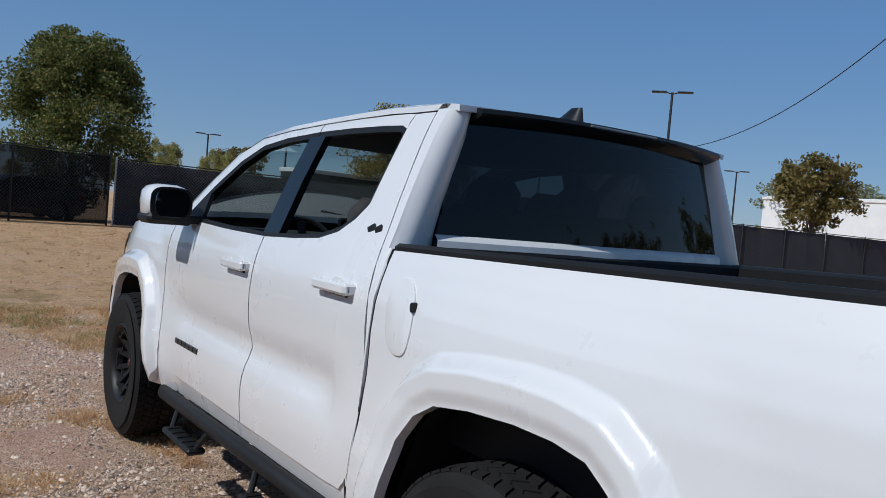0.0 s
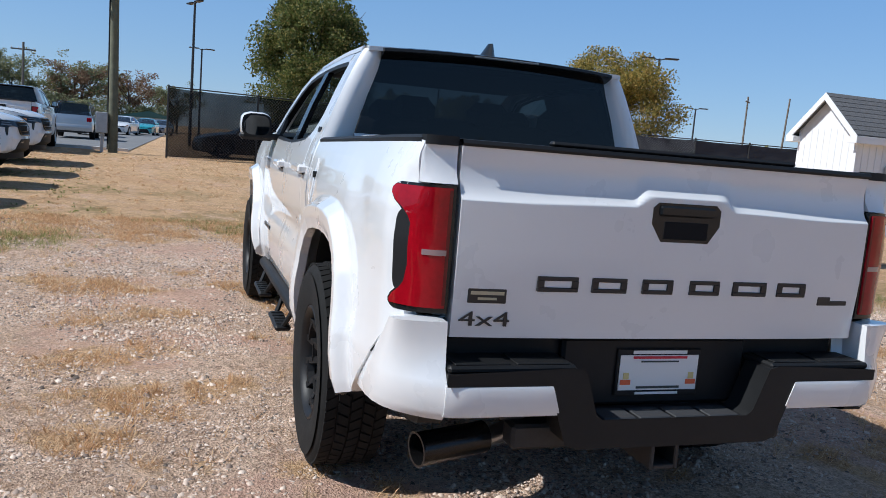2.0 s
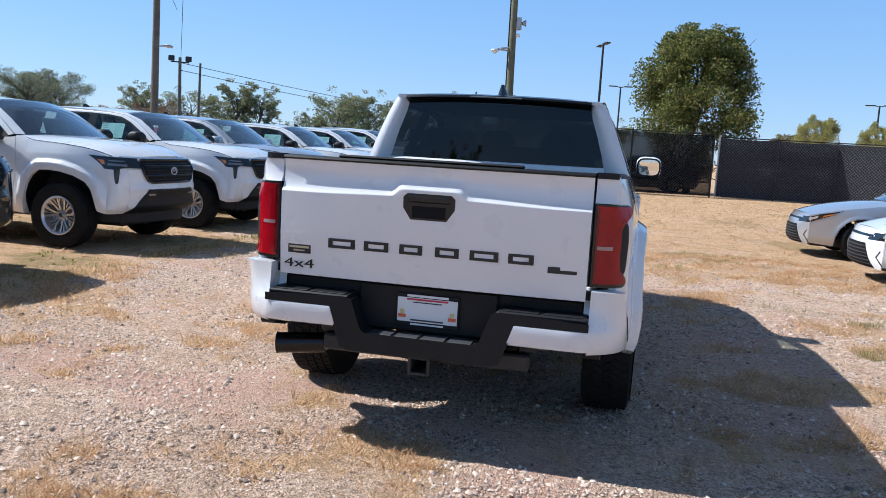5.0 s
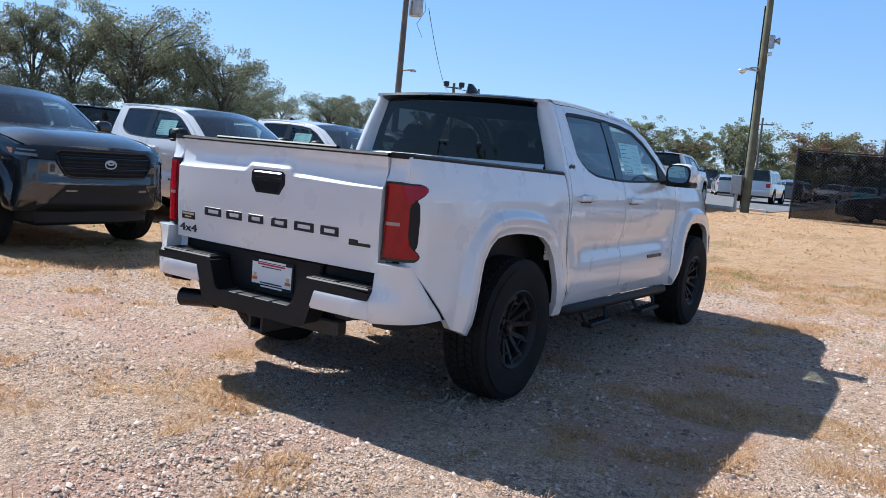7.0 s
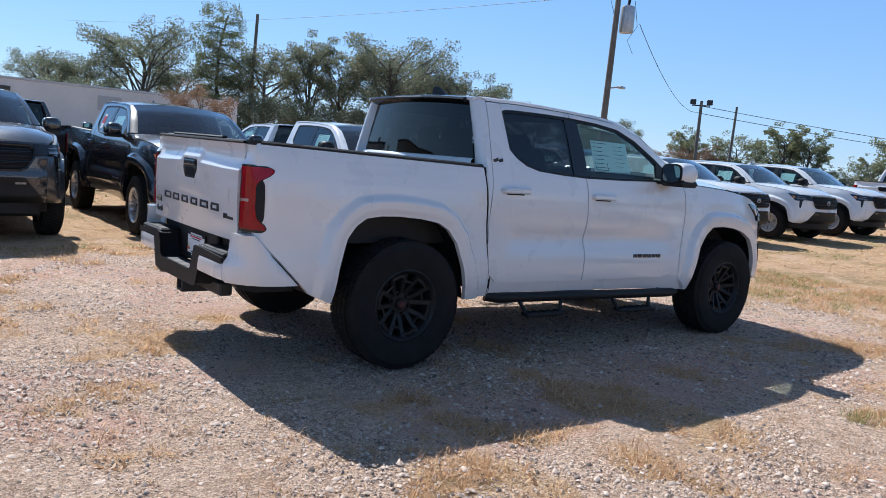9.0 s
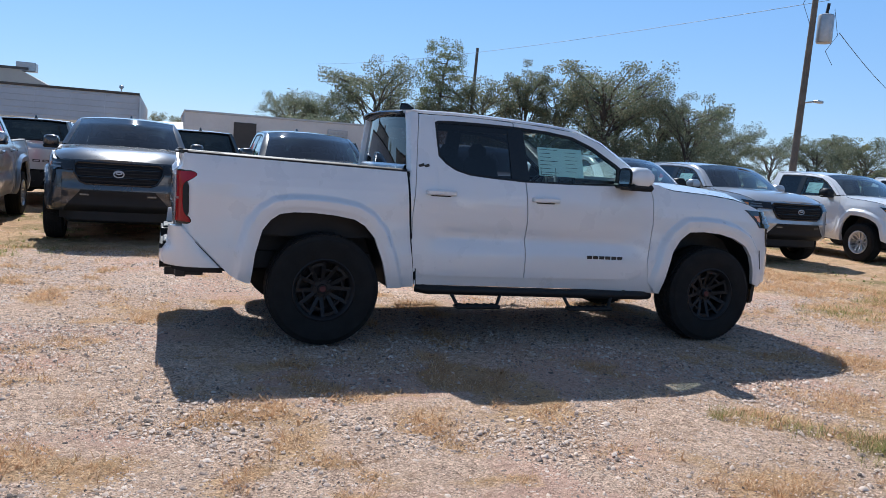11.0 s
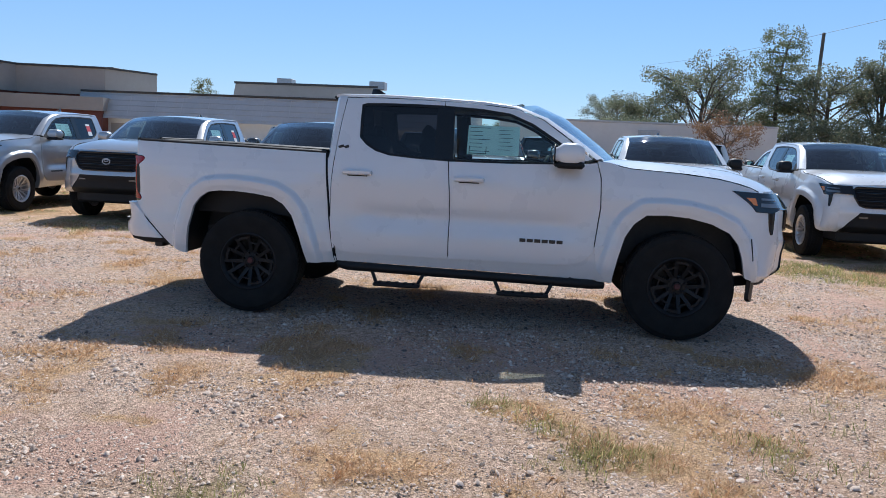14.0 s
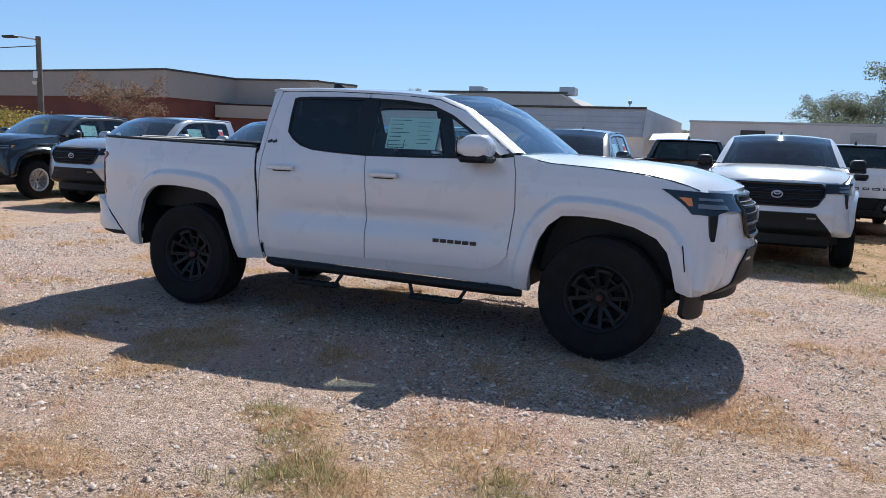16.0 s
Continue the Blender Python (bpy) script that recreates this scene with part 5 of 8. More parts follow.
    gr = part("grille", nose_patch(Geo(), [(0.845, -0.40, 0.40), (0.87, -0.47, 0.47), (0.98, -0.54, 0.54), (1.08, -0.55, 0.55), (1.115, -0.50, 0.50)], 0.010, 14), GRILLEM, root, "black mesh grille")
    for k in range(6):
        z = 0.885 + k * 0.037
        w = 0.46 + 0.05 * (k / 5)
        g = Geo()
        rows = [[(nose_x(y, z) + dx, y, z + dz) for y in spread(-w, w, 14)] for dx, dz in ((0.004, -0.009), (0.013, -0.005), (0.013, 0.005), (0.004, 0.009))]
        g.grid(rows)
        part("slat", g, PLASTIC, gr)
    g = Geo()
    for ry, rz, dz in ((0.062, 0.043, 0.0), (0.034, 0.015, 0.014)):
        g.tube([(nose_x(0, 0.985) + 0.020, ry * math.cos(2 * math.pi * k / 28), 0.985 + dz + rz * math.sin(2 * math.pi * k / 28)) for k in range(29)], 0.0075, 6, False)
    part("emblem", g, EMBLEM, gr, "plain silver oval rings")
    edge_l = [(0.400, 0.845), (0.470, 0.870), (0.540, 0.98), (0.550, 1.08), (0.500, 1.115)]
    loop = edge_l + [(-y, z) for y, z in edge_l[::-1]]
    loop.append(loop[0])
    pts = [(lerp(a[0], b[0], i / 8), lerp(a[1], b[1], i / 8)) for a, b in zip(loop, loop[1:]) for i in range(8)] + [loop[0]]
    part("grille_frame", Geo().tube([(nose_x(y, z) + 0.014, y, z) for y, z in pts], 0.015, 6, False), BLKGLOSS, gr, "gloss black grille frame")
    for z in (0.935, 1.045):
        part("grille_bar", Geo().tube([(nose_x(y, z) + 0.016, y, z) for y in spread(-0.51, 0.51, 16)], 0.011, 6), BLKGLOSS, gr)
    lo = part("lower_intake", nose_patch(Geo(), [(0.472, -0.68, 0.68), (0.52, -0.66, 0.66), (0.60, -0.60, 0.60), (0.72, -0.49, 0.49), (0.765, -0.46, 0.46)], 0.014, 14, 0.05), PLASTIC, root, "black lower bumper intake")
    for s in (1, -1):
        part("fog_lamp", nose_patch(Geo(), [(0.690, s * 0.36, s * 0.47), (0.712, s * 0.36, s * 0.47)], 0.020, 3), LAMPW, lo, "small fog lamp")
        # lower lip of the bumper and its deflector
    g = Geo()
    g.shell([[(nose_x(y, 0.5) - 0.02 - 0.10 * (abs(y) / 0.7) ** 4, y, z) for y in spread(-0.76, 0.76, 12)] for z in ((0.42, 0.45, 0.49) if lifted else (0.36, 0.40, 0.49))], (-0.10, 0, 0))
    part("bumper_lip", g, PLASTIC, root, "black lower bumper lip")
    if not lifted:
        part("undertray", Geo().box(2.75, 4.00, -0.66, 0.66, 0.315, 0.50, 0.03), PLASTIC, root, "black plastic undertray")
        part("rear_beam", Geo().box(-0.90, -0.72, -0.62, 0.62, 0.38, 0.52, 0.03), PLASTIC, root, "black rear beam")
    if lifted:
        for s in (1, -1):
            g = Geo()
            g.shell([[(3.99 - 0.10 * ((y - 0.50) / 0.38) ** 2 - 0.05 * (0.50 - z), s * y, z + (0.045 * ((y - 0.69) / 0.19) ** 4 if z < 0.4 else 0)) for y in spread(0.50, 0.88, 8)] for z in (0.305, 0.345, 0.44, 0.52)], (-0.03, 0, 0))
            part("spat", g, PLASTIC, root, "grey plastic wheel spat")
    # --- inside
    for x, y, w in ((1.75, 0.38, 0.25), (1.75, -0.38, 0.25), (1.16, 0.0, 0.62)):
        st = part("seat", seat_geo(x, y, w), SEAT, root, "dark seat", sharp=60)
        for yy in ((y,) if w < 0.5 else (-0.40, 0.0, 0.40)):
            m = pose(x - 0.40, yy, 1.43, 0, -10, 0)
            part("headrest", Geo().box(-0.05, 0.05, -0.115, 0.115, -0.02, 0.13, 0.045, m), SEAT, st)
    g = Geo()
    g.box(2.40, 2.85, -0.78, 0.78, 1.05, 1.265, 0.06)
    g.box(2.25, 2.45, -0.16, 0.16, 0.75, 1.20, 0.05)
    g.box(0.70, 2.80, -0.80, 0.80, 0.56, 0.62)
    part("dashboard", g, SEAT, root, "dark dashboard", sharp=60)
    part("screen", Geo().box(2.37, 2.40, -0.16, 0.14, 1.20, 1.36, 0.01), BLKGLOSS, root, "dark dashboard screen")
    g = Geo()
    m = pose(2.26, 0.38, 1.17, 0, -65, 0)
    ring = [m @ Vector((0.185 * math.cos(a), 0.185 * math.sin(a), 0)) for a in [2 * math.pi * k / 24 for k in range(25)]]
    g.tube(ring, 0.016, 8, False)
    g.tube([m @ Vector((-0.17, 0, 0)), m @ Vector((0.17, 0, 0))], 0.022, 8)
    g.tube([m @ Vector((0, 0, 0)), m @ Vector((0.05, 0, -0.30))], 0.035, 8)
    part("steering_wheel", g, SEAT, root, "dark steering wheel")
    part("headliner", Geo().box(0.72, 2.02, -0.60, 0.60, 1.70, 1.73, 0.01), SEAT, root, "dark headliner")
    if stickers:
        for s in ((-1,) if windows_down else (1, -1)):
            x0, x1, z0, z1 = 1.70, 2.10, 1.335, 1.56
            pts = lambda x, z: (x, s * (side_y(x, z) - 0.020), z)
            st = part("window_sticker", Geo().grid([[pts(x, z) for x in spread(x0, x1, 3)] for z in spread(z0, z1, 3)], s < 0), PAPER, root, "printed price sheet behind the side window")
            g = Geo()
            def bar(xa, xb, za, zb):
                g.grid([[(x, s * (side_y(x, z) - 0.0165), z) for x in (xa, xb)] for z in (za, zb)], s < 0)
            for k in range(7):
                zz = 1.545 - 0.030 * k
                bar(1.715, 1.715 + (0.10 if k % 3 else 0.16), zz - 0.004, zz)
            for k in range(6):
                zz = 1.53 - 0.030 * k
                bar(1.94, 2.05 - 0.02 * (k % 2), zz - 0.003, zz)
            bar(1.715, 1.85, 1.342, 1.347)
            bar(1.715, 1.72, 1.342, 1.40)
            bar(1.845, 1.85, 1.342, 1.40)
            part("print_bars", g, INK, st)
    if red_tag:
        for s in (1, -1):
            tagm = lambda x0, x1, z0, z1, o: Geo().grid([[(x, s * (side_y(x, z) - 0.010 + o), z) for x in spread(x0, x1, 2)] for z in spread(z0, z1, 3)], s < 0)
            st = part("window_tag", tagm(1.02, 1.15, 1.36, 1.58, 0.002), PAPERW, root, "red and white tag on the rear side window")
            part("red_field", tagm(1.02, 1.15, 1.44, 1.545, 0.0035), INKR, st)
    # fuel flap on the left flank
    cx, cz = 0.462, 1.118
    g = Geo()
    ring = []
    for k in range(28):
        a = 2 * math.pi * k / 28
        ca, sa = math.cos(a), math.sin(a)
        ring.append((cx + 0.072 * math.copysign(abs(ca) ** 0.75, ca) + 0.012 * sa, cz + 0.108 * math.copysign(abs(sa) ** 0.8, sa)))
    outer = [(x, side_y(x, z) + 0.0045, z) for x, z in ring]
    inner = [(lerp(cx, x, 0.93), side_y(x, z) + 0.006, lerp(cz, z, 0.95)) for x, z in ring]
    core = [(lerp(cx, x, 0.4), side_y(lerp(cx, x, 0.4), lerp(cz, z, 0.4)) + 0.006, lerp(cz, z, 0.4)) for x, z in ring]
    back = [(x, y - 0.02, z) for x, y, z in outer]
    g.grid([back, outer, inner, core], closed=True)
    g.f.append(tuple(len(g.v) - 28 + k for k in range(28)))
    ff = part("fuel_flap", g, P, root, "body-coloured fuel flap")
    part("finger_notch", Geo().prism([(cx - 0.070 + 0.008 * math.cos(2 * math.pi * k / 12), cz + 0.035 + 0.014 * math.sin(2 * math.pi * k / 12)) for k in range(12)], side_y(cx - 0.08, cz) + 0.0075, side_y(cx - 0.08, cz) - 0.01, "y"), PLASTIC, ff)
    # wheels
    tw = 0.845
    zc = 0.41 if lifted else 0.385
    for i, (x, y) in enumerate(((0, tw), (0, -tw), (WB, tw), (WB, -tw))):
        add_wheel(root, style, x, y, zc, 0, 17 * i)
    if not lifted:
        for o in root.children:
            if o.name.split(".")[0] not in ("wheel", "axle"):
                o.location.z += drop
    return root


hero = pickup("white crew-cab pickup truck with black wheels and step bars on gravel", WHITE, "black", lifted=True, windows_down=True)

# ---------------------------------------------------------------- sedans
S_WB = 2.70
S_ARCH_R = [(-0.40, 0.22), (-0.385, 0.36), (-0.335, 0.50), (-0.24, 0.615), (-0.12, 0.668), (0.0, 0.682), (0.12, 0.668), (0.24, 0.615), (0.335, 0.50), (0.385, 0.36), (0.40, 0.22)]
S_ARCH_F = [(x + S_WB, z) for x, z in S_ARCH_R]
S_SHOULDER = curve([(-1.00, 0.90), (-0.80, 0.97), (-0.3, 0.985), (0.5, 0.965), (1.5, 0.945), (2.05, 0.935), (2.5, 0.90), (3.0, 0.82), (3.35, 0.735), (3.50, 0.68)])
S_SIDE = curve([(0.17, 0.80), (0.24, 0.845), (0.34, 0.868), (0.46, 0.872), (0.60, 0.878), (0.74, 0.886), (0.86, 0.876), (0.94, 0.855), (1.0, 0.835), (1.2, 0.735), (1.38, 0.60)])


def s_side_y(x, z):
    y = S_SIDE(z)
    if x > 2.6:
        y -= 0.20 * (x - 2.6) ** 2.0
    if x < 0.1:
        y -= 0.11 * (0.1 - x) ** 2.2
    for line in (S_ARCH_R, S_ARCH_F):
        if line[0][0] - 0.15 < x < line[-1][0] + 0.15:
            y += 0.014 * (1 - smooth(0.02, 0.07, seg_dist(x, z, line)))
    return y


def s_nose_x(v, z):
    """The front face of the sedan; v runs from -1 to 1 across it."""
    off = float(np.interp(z, (0.20, 0.26, 0.34, 0.46, 0.55, 0.62, 0.68, 0.72), (-0.05, 0.0, 0.02, 0.015, 0.0, -0.03, -0.09, -0.14)))
    return 3.47 + (0.17 + off) * (1 - min(1, abs(v)) ** 2.4)


def sedan_wheel_meshes():
    if "sedan" not in WHEELS:
        g = Geo()
        g.lathe([(0.20, -0.09), (0.185, 0.0), (0.19, 0.07), (0.205, 0.092), (0.21, 0.096), (0.20, 0.098), (0.188, 0.085), (0.178, 0.03), (0.178, -0.08)], 40)
        sp = Geo()
        sp.prism([(0.03, -0.012), (0.11, -0.017), (0.19, -0.032), (0.196, 0.0), (0.19, 0.032), (0.11, 0.017), (0.03, 0.012)], 0.055, 0.085, "y")
        WHEELS["sedan"] = dict(rim=g.mesh("rim", RIMS), tyre=tyre_geo(0.315, 0.205, 0.20).mesh("tyre", RUBBER), spoke=sp.mesh("spoke", RIMS),
                               hub=Geo().lathe([(0.0, 0.090), (0.025, 0.090), (0.035, 0.083), (0.05, 0.080), (0.055, 0.05)], 24).mesh("hub", RIMS),
                               back=Geo().lathe([(0.0, 0.02), (0.178, 0.02)], 24).mesh("wheel_back", PLASTIC))
    return WHEELS["sedan"]


def sedan(label, P, stickers=True):
    root = thing("sedan", label, "car")
    for s in (1, -1):
        sh = lambda x: S_SHOULDER(x)
        # rear wing
        xs = sorted(set([-0.97, -0.9, -0.8, -0.65, -0.5, -0.43] + [p[0] for p in S_ARCH_R] + [0.42, 0.46]))
        low = curve([(-0.97, 0.30), (-0.6, 0.24), (-0.41, 0.215)] + S_ARCH_R + [(0.42, 0.20), (0.5, 0.20)])
        part("rear_wing", Geo().shell([[(x, s * s_side_y(x, lerp(low(x), sh(x), j / 14)), lerp(low(x), sh(x), j / 14)) for x in xs] for j in range(15)], (0, -s * 0.03, 0), s < 0), P, root)
        for xa, xb, nm in ((0.468, 1.22, "rear_door"), (1.228, 2.19, "front_door")):
            xs = spread(xa, xb, 8)
            rows = [[(x, s * s_side_y(x, lerp(0.30, sh(x), j / 12)), lerp(0.30, sh(x), j / 12)) for x in xs] for j in range(13)]
            d = part(nm, Geo().shell(rows, (0, -s * 0.03, 0), s < 0), P, root)
            hx = xa + 0.16
            y = s_side_y(hx, 0.80)
            part("door_handle", Geo().box(hx - 0.10, hx + 0.10, *sorted((s * (y + 0.005), s * (y + 0.035))), 0.785, 0.82, 0.01), P, d)
        xs = spread(0.41, 2.30, 12)
        part("sill", Geo().shell([[(x, s * (s_side_y(x, z) - 0.004), z) for x in xs] for z in (0.17, 0.22, 0.294)], (0, -s * 0.05, 0), s < 0), P, root)
        xs = sorted(set([2.198, 2.25, 2.28] + [p[0] for p in S_ARCH_F] + [3.12, 3.2, 3.3, 3.40, 3.48]))
        low = curve([(2.19, 0.295), (2.295, 0.22)] + S_ARCH_F + [(3.12, 0.21), (3.5, 0.24)])
        part("front_wing", Geo().shell([[(x, s * s_side_y(x, lerp(low(x), sh(x), j / 14)), lerp(low(x), sh(x), j / 14)) for x in xs] for j in range(15)], (0, -s * 0.03, 0), s < 0), P, root)
        for line in (S_ARCH_R, S_ARCH_F):
            cx = (line[0][0] + line[-1][0]) / 2
            part("arch_liner", Geo().grid([[(lerp(cx, x, 1.02), s * y, z + 0.008) for x, z in line] for y in (0.86, 0.70, 0.58)]), PLASTIC, root)
        # pillars and roof side
        up = [(-0.30, 1.185), (-0.05, 1.285), (0.35, 1.345), (0.75, 1.368), (1.05, 1.355), (1.35, 1.305), (1.70, 1.175), (2.06, 0.985)]
        rl = [(-0.42, 1.215), (-0.12, 1.325), (0.33, 1.385), (0.75, 1.405), (1.08, 1.392), (1.40, 1.335), (1.77, 1.19), (2.16, 0.985)]
        gy = lambda x, z: S_SIDE(z) - 0.02 * smooth(0.95, 1.1, z) - 0.05 * smooth(0.1, -0.5, x)
        rows = [[(p[0], s * gy(*p), p[1]) for p in up], [(lerp(p[0], q[0], .5), s * (gy(lerp(p[0], q[0], .5), lerp(p[1], q[1], .5)) + 0.012), lerp(p[1], q[1], .5)) for p, q in zip(up, rl)], [(q[0], s * (gy(*q) - 0.03), q[1] + 0.008) for q in rl]]
        part("roof_side", Geo().grid(rows, s < 0), P, root)
        rows = [[(-0.42, s * gy(-0.42, 1.215), 1.215), (-0.30, s * gy(-0.3, 1.185), 1.185), (-0.10, s * gy(-0.1, 1.10), 1.10)], [(-0.75, s * (gy(-0.75, 1.0) - 0.02), 1.02), (-0.45, s * gy(-0.45, 0.99), 0.995), (-0.12, s * gy(-0.12, 0.98), 0.98)]]
        part("rear_pillar", Geo().grid(rows, s < 0), P, root)
        lowp = [(-0.20, 1.07), (0.02, 0.985), (0.35, 0.972), (0.75, 0.962), (1.05, 0.956), (1.35, 0.951), (1.72, 0.946), (2.06, 0.945)]
        def pane(a, b, mt, nm):
            rows = [[(lerp(p[0], q[0], t), s * (gy(lerp(p[0], q[0], t), lerp(p[1], q[1], t)) - 0.008), lerp(p[1], q[1], t)) for p, q in list(zip(lowp, up))[a:b]] for t in (0, 0.33, 0.66, 1)]
            part(nm, Geo().grid(rows, s < 0), mt, root, "tinted side window")
        pane(0, 5, TINT2, "rear_side_window")
        pane(4, 8, TINT2, "front_side_window")
        part("pillar_trim", Geo().shell([[(x, s * (gy(x, z) - 0.003), z) for x in (1.10 + dx, 1.18 + dx)] for z, dx in ((0.955, 0.06), (1.15, 0.03), (1.355, -0.06))], (0, -s * 0.02, 0), s < 0), BLKGLOSS, root)
        part("window_trim", Geo().tube([(p[0], s * (gy(*p) + 0.002), p[1] - 0.006) for p in lowp], 0.008, 6), BLKGLOSS, root)
        # mirror
        part("wing_mirror", Geo().lathe([(0.0, -0.115), (0.045, -0.10), (0.065, -0.03), (0.062, 0.05), (0.03, 0.10), (0.0, 0.105)], 16, "y", pose(1.92, s * 0.985, 1.02) @ Matrix.Diagonal((0.9, 1, 1.05, 1))).box(1.90, 1.95, *sorted((s * 0.84, s * 0.93)), 0.945, 0.985, 0.01), P, root, sharp=60)
        # lamps: the headlight runs from the wing round the corner of the nose
        def lamp_row(d, xa, o):
            row = [(x, s * (s_side_y(x, S_SHOULDER(x) - d) + o), S_SHOULDER(x) - 0.018 - d * lerp(0.35, 1.0, max(0, (x - 3.0) / 0.47))) for x in spread(xa, 3.455, 6)]
            z = S_SHOULDER(3.47) - 0.018 - d
            return row + [(s_nose_x(v, z) + o, s * v * s_side_y(3.47, z), z - 0.02 * (1 - v)) for v in (0.985, 0.95, 0.88, 0.78, 0.66, 0.55)]
        hl = part("headlight", Geo().shell([lamp_row(d, xa, 0.005) for d, xa in ((0.0, 3.0), (0.03, 3.06), (0.065, 3.13), (0.095, 3.22))], (-0.01, -s * 0.02, 0), s < 0), LAMP, root, "slim dark headlight")
        part("lamp_mirror", Geo().shell([lamp_row(d, 3.2, 0.008)[4:9] for d in (0.02, 0.06)], (-0.01, -s * 0.01, 0), s < 0), LAMPS, hl, "bright lamp reflector")
        part("marker_lens", Geo().shell([lamp_row(d, xa, 0.008)[0:4] for d, xa in ((0.045, 3.11), (0.075, 3.17))], (0, -s * 0.01, 0), s < 0), AMBER, hl, "amber marker")
        part("bumper_crease", Geo().tube([(s_nose_x(0.93, 0.42) + 0.002, s * 0.93 * s_side_y(3.47, 0.42), 0.44), (s_nose_x(0.86, 0.34) + 0.003, s * 0.86 * s_side_y(3.47, 0.34), 0.36), (3.47, s * s_side_y(3.45, 0.27), 0.25)], 0.008, 6), PLASTIC, root)
        rows = [[(x, s * (s_side_y(x, z) + 0.004), z) for x in spread(-0.96, xb, 4)] for z, xb in ((0.72, -0.80), (0.80, -0.66), (0.88, -0.60))]
        part("tail_light", Geo().shell(rows, (0, -s * 0.02, 0), s < 0), REDLENS, root, "red tail light")
        if stickers:
            part("window_sticker", Geo().grid([[(x, s * (gy(x, z) + 0.004), z) for x in (0.76, 0.84, 0.93)] for z in spread(1.09, 1.29, 5)]), INKR, root, "red and white window sticker")
            part("window_sticker", Geo().grid([[(x, s * (gy(x, z) + 0.004), z) for x in (0.79, 0.86, 0.93)] for z in spread(0.99, 1.075, 3)]), PAPERW, root, "white window sticker")
    # upper panels
    def deck(xs, zc, hw_in=0.0, n=10):
        rows = []
        for x in xs:
            e = S_SHOULDER(x)
            hw = s_side_y(x, e) - hw_in
            rows.append([(x, v * hw, lerp(zc(x), e, abs(v) ** 3)) for v in spread(-1, 1, n)])
        return rows
    part("bonnet", Geo().grid(deck(spread(2.18, 3.50, 8), curve([(2.1, 1.0), (2.6, 0.95), (3.1, 0.86), (3.5, 0.72)]))), P, root)
    part("boot_lid", Geo().grid(deck(spread(-1.0, -0.55, 4), curve([(-1.0, 1.02), (-0.5, 1.08)]))), P, root)
    rl = [(-0.42, 1.215), (-0.12, 1.325), (0.33, 1.385), (0.75, 1.405), (1.08, 1.392), (1.40, 1.335)]
    rows = [[(x + 0.05 * (1 - v * v) * (1 if x > 0.5 else -1), v * (S_SIDE(z) - 0.05), z + 0.008 + 0.035 * (1 - v * v)) for v in spread(-1, 1, 8)] for x, z in rl]
    part("roof", Geo().grid(rows), P, root)
    rows = [[(lerp(1.42, 2.18, t) + 0.10 * (1 - v * v), v * lerp(0.585, 0.80, t), lerp(1.345, 0.985, t) + lerp(0.035, 0.01, t) * (1 - v * v)) for v in spread(-1, 1, 8)] for t in spread(0, 1, 5)]
    part("windscreen", Geo().grid(rows), SHIELD, root, "dark windscreen")
    rows = [[(lerp(-0.42, -0.80, t) - 0.06 * (1 - v * v), v * lerp(0.66, 0.76, t), lerp(1.22, 1.02, t) + 0.03 * (1 - v * v)) for v in spread(-1, 1, 8)] for t in spread(0, 1, 3)]
    part("rear_window", Geo().grid(rows), TINT2, root, "dark rear window")
    # ends
    rows = [[(s_nose_x(v, z), v * (s_side_y(3.47, min(z, 0.68)) + 0.002), z - (0.035 * abs(v) ** 3 if z > 0.7 else 0)) for v in spread(-1, 1, 24)] for z in (0.20, 0.23, 0.27, 0.33, 0.40, 0.47, 0.54, 0.58, 0.62, 0.66, 0.69, 0.715)]
    part("front_bumper", Geo().grid(rows), P, root)
    def nose_band(z0, z1, w0, w1, o, n=16, steps=5):
        return Geo().shell([[(s_nose_x(y / s_side_y(3.47, z), z) + o, y, z) for y in spread(-lerp(w0, w1, k / steps), lerp(w0, w1, k / steps), n)] for k, z in enumerate(spread(z0, z1, steps))], (-0.03, 0, 0))
    gr = part("grille", nose_band(0.215, 0.52, 0.56, 0.38, 0.008), GRILLEM, root, "black lower grille")
    for k in range(6):
        z = 0.25 + 0.045 * k
        part("slat", nose_band(z, z + 0.012, 0.53 - 0.026 * k, 0.525 - 0.026 * k, 0.016, 12, 1), PLASTG, gr)
    part("nose_strip", nose_band(0.612, 0.640, 0.50, 0.50, 0.007, 14, 2), BLKGLOSS, root, "black strip between the headlights")
    rows = [[(-0.965 - 0.07 * (1 - abs(v) ** 3), v * s_side_y(-0.965, max(z, 0.3)), z) for v in spread(-1, 1, 10)] for z in (0.28, 0.45, 0.62, 0.80, 0.92, 1.02)]
    part("rear_bumper", Geo().grid(rows), P, root)
    g = Geo()
    g.box(-0.9, 3.4, -0.56, 0.56, 0.18, 0.30)
    g.box(0.42, 2.28, -0.80, 0.80, 0.18, 0.30)
    part("floor_pan", g, DARKMETAL, root)
    for x, y, w in ((1.25, 0.37, 0.24), (1.25, -0.37, 0.24), (0.35, 0.0, 0.6)):
        g = Geo()
        g.box(x - 0.25, x + 0.27, y - w, y + w, 0.42, 0.58, 0.05)
        g.box(-0.08, 0.08, -w * 0.95, w * 0.95, 0, 0.60, 0.05, pose(x - 0.26, y, 0.55, 0, -15, 0))
        g.box(-0.05, 0.05, -0.12, 0.12, 0, 0.16, 0.04, pose(x - 0.44, y, 1.14, 0, -8, 0))
        part("seat", g, SEAT, root, sharp=60)
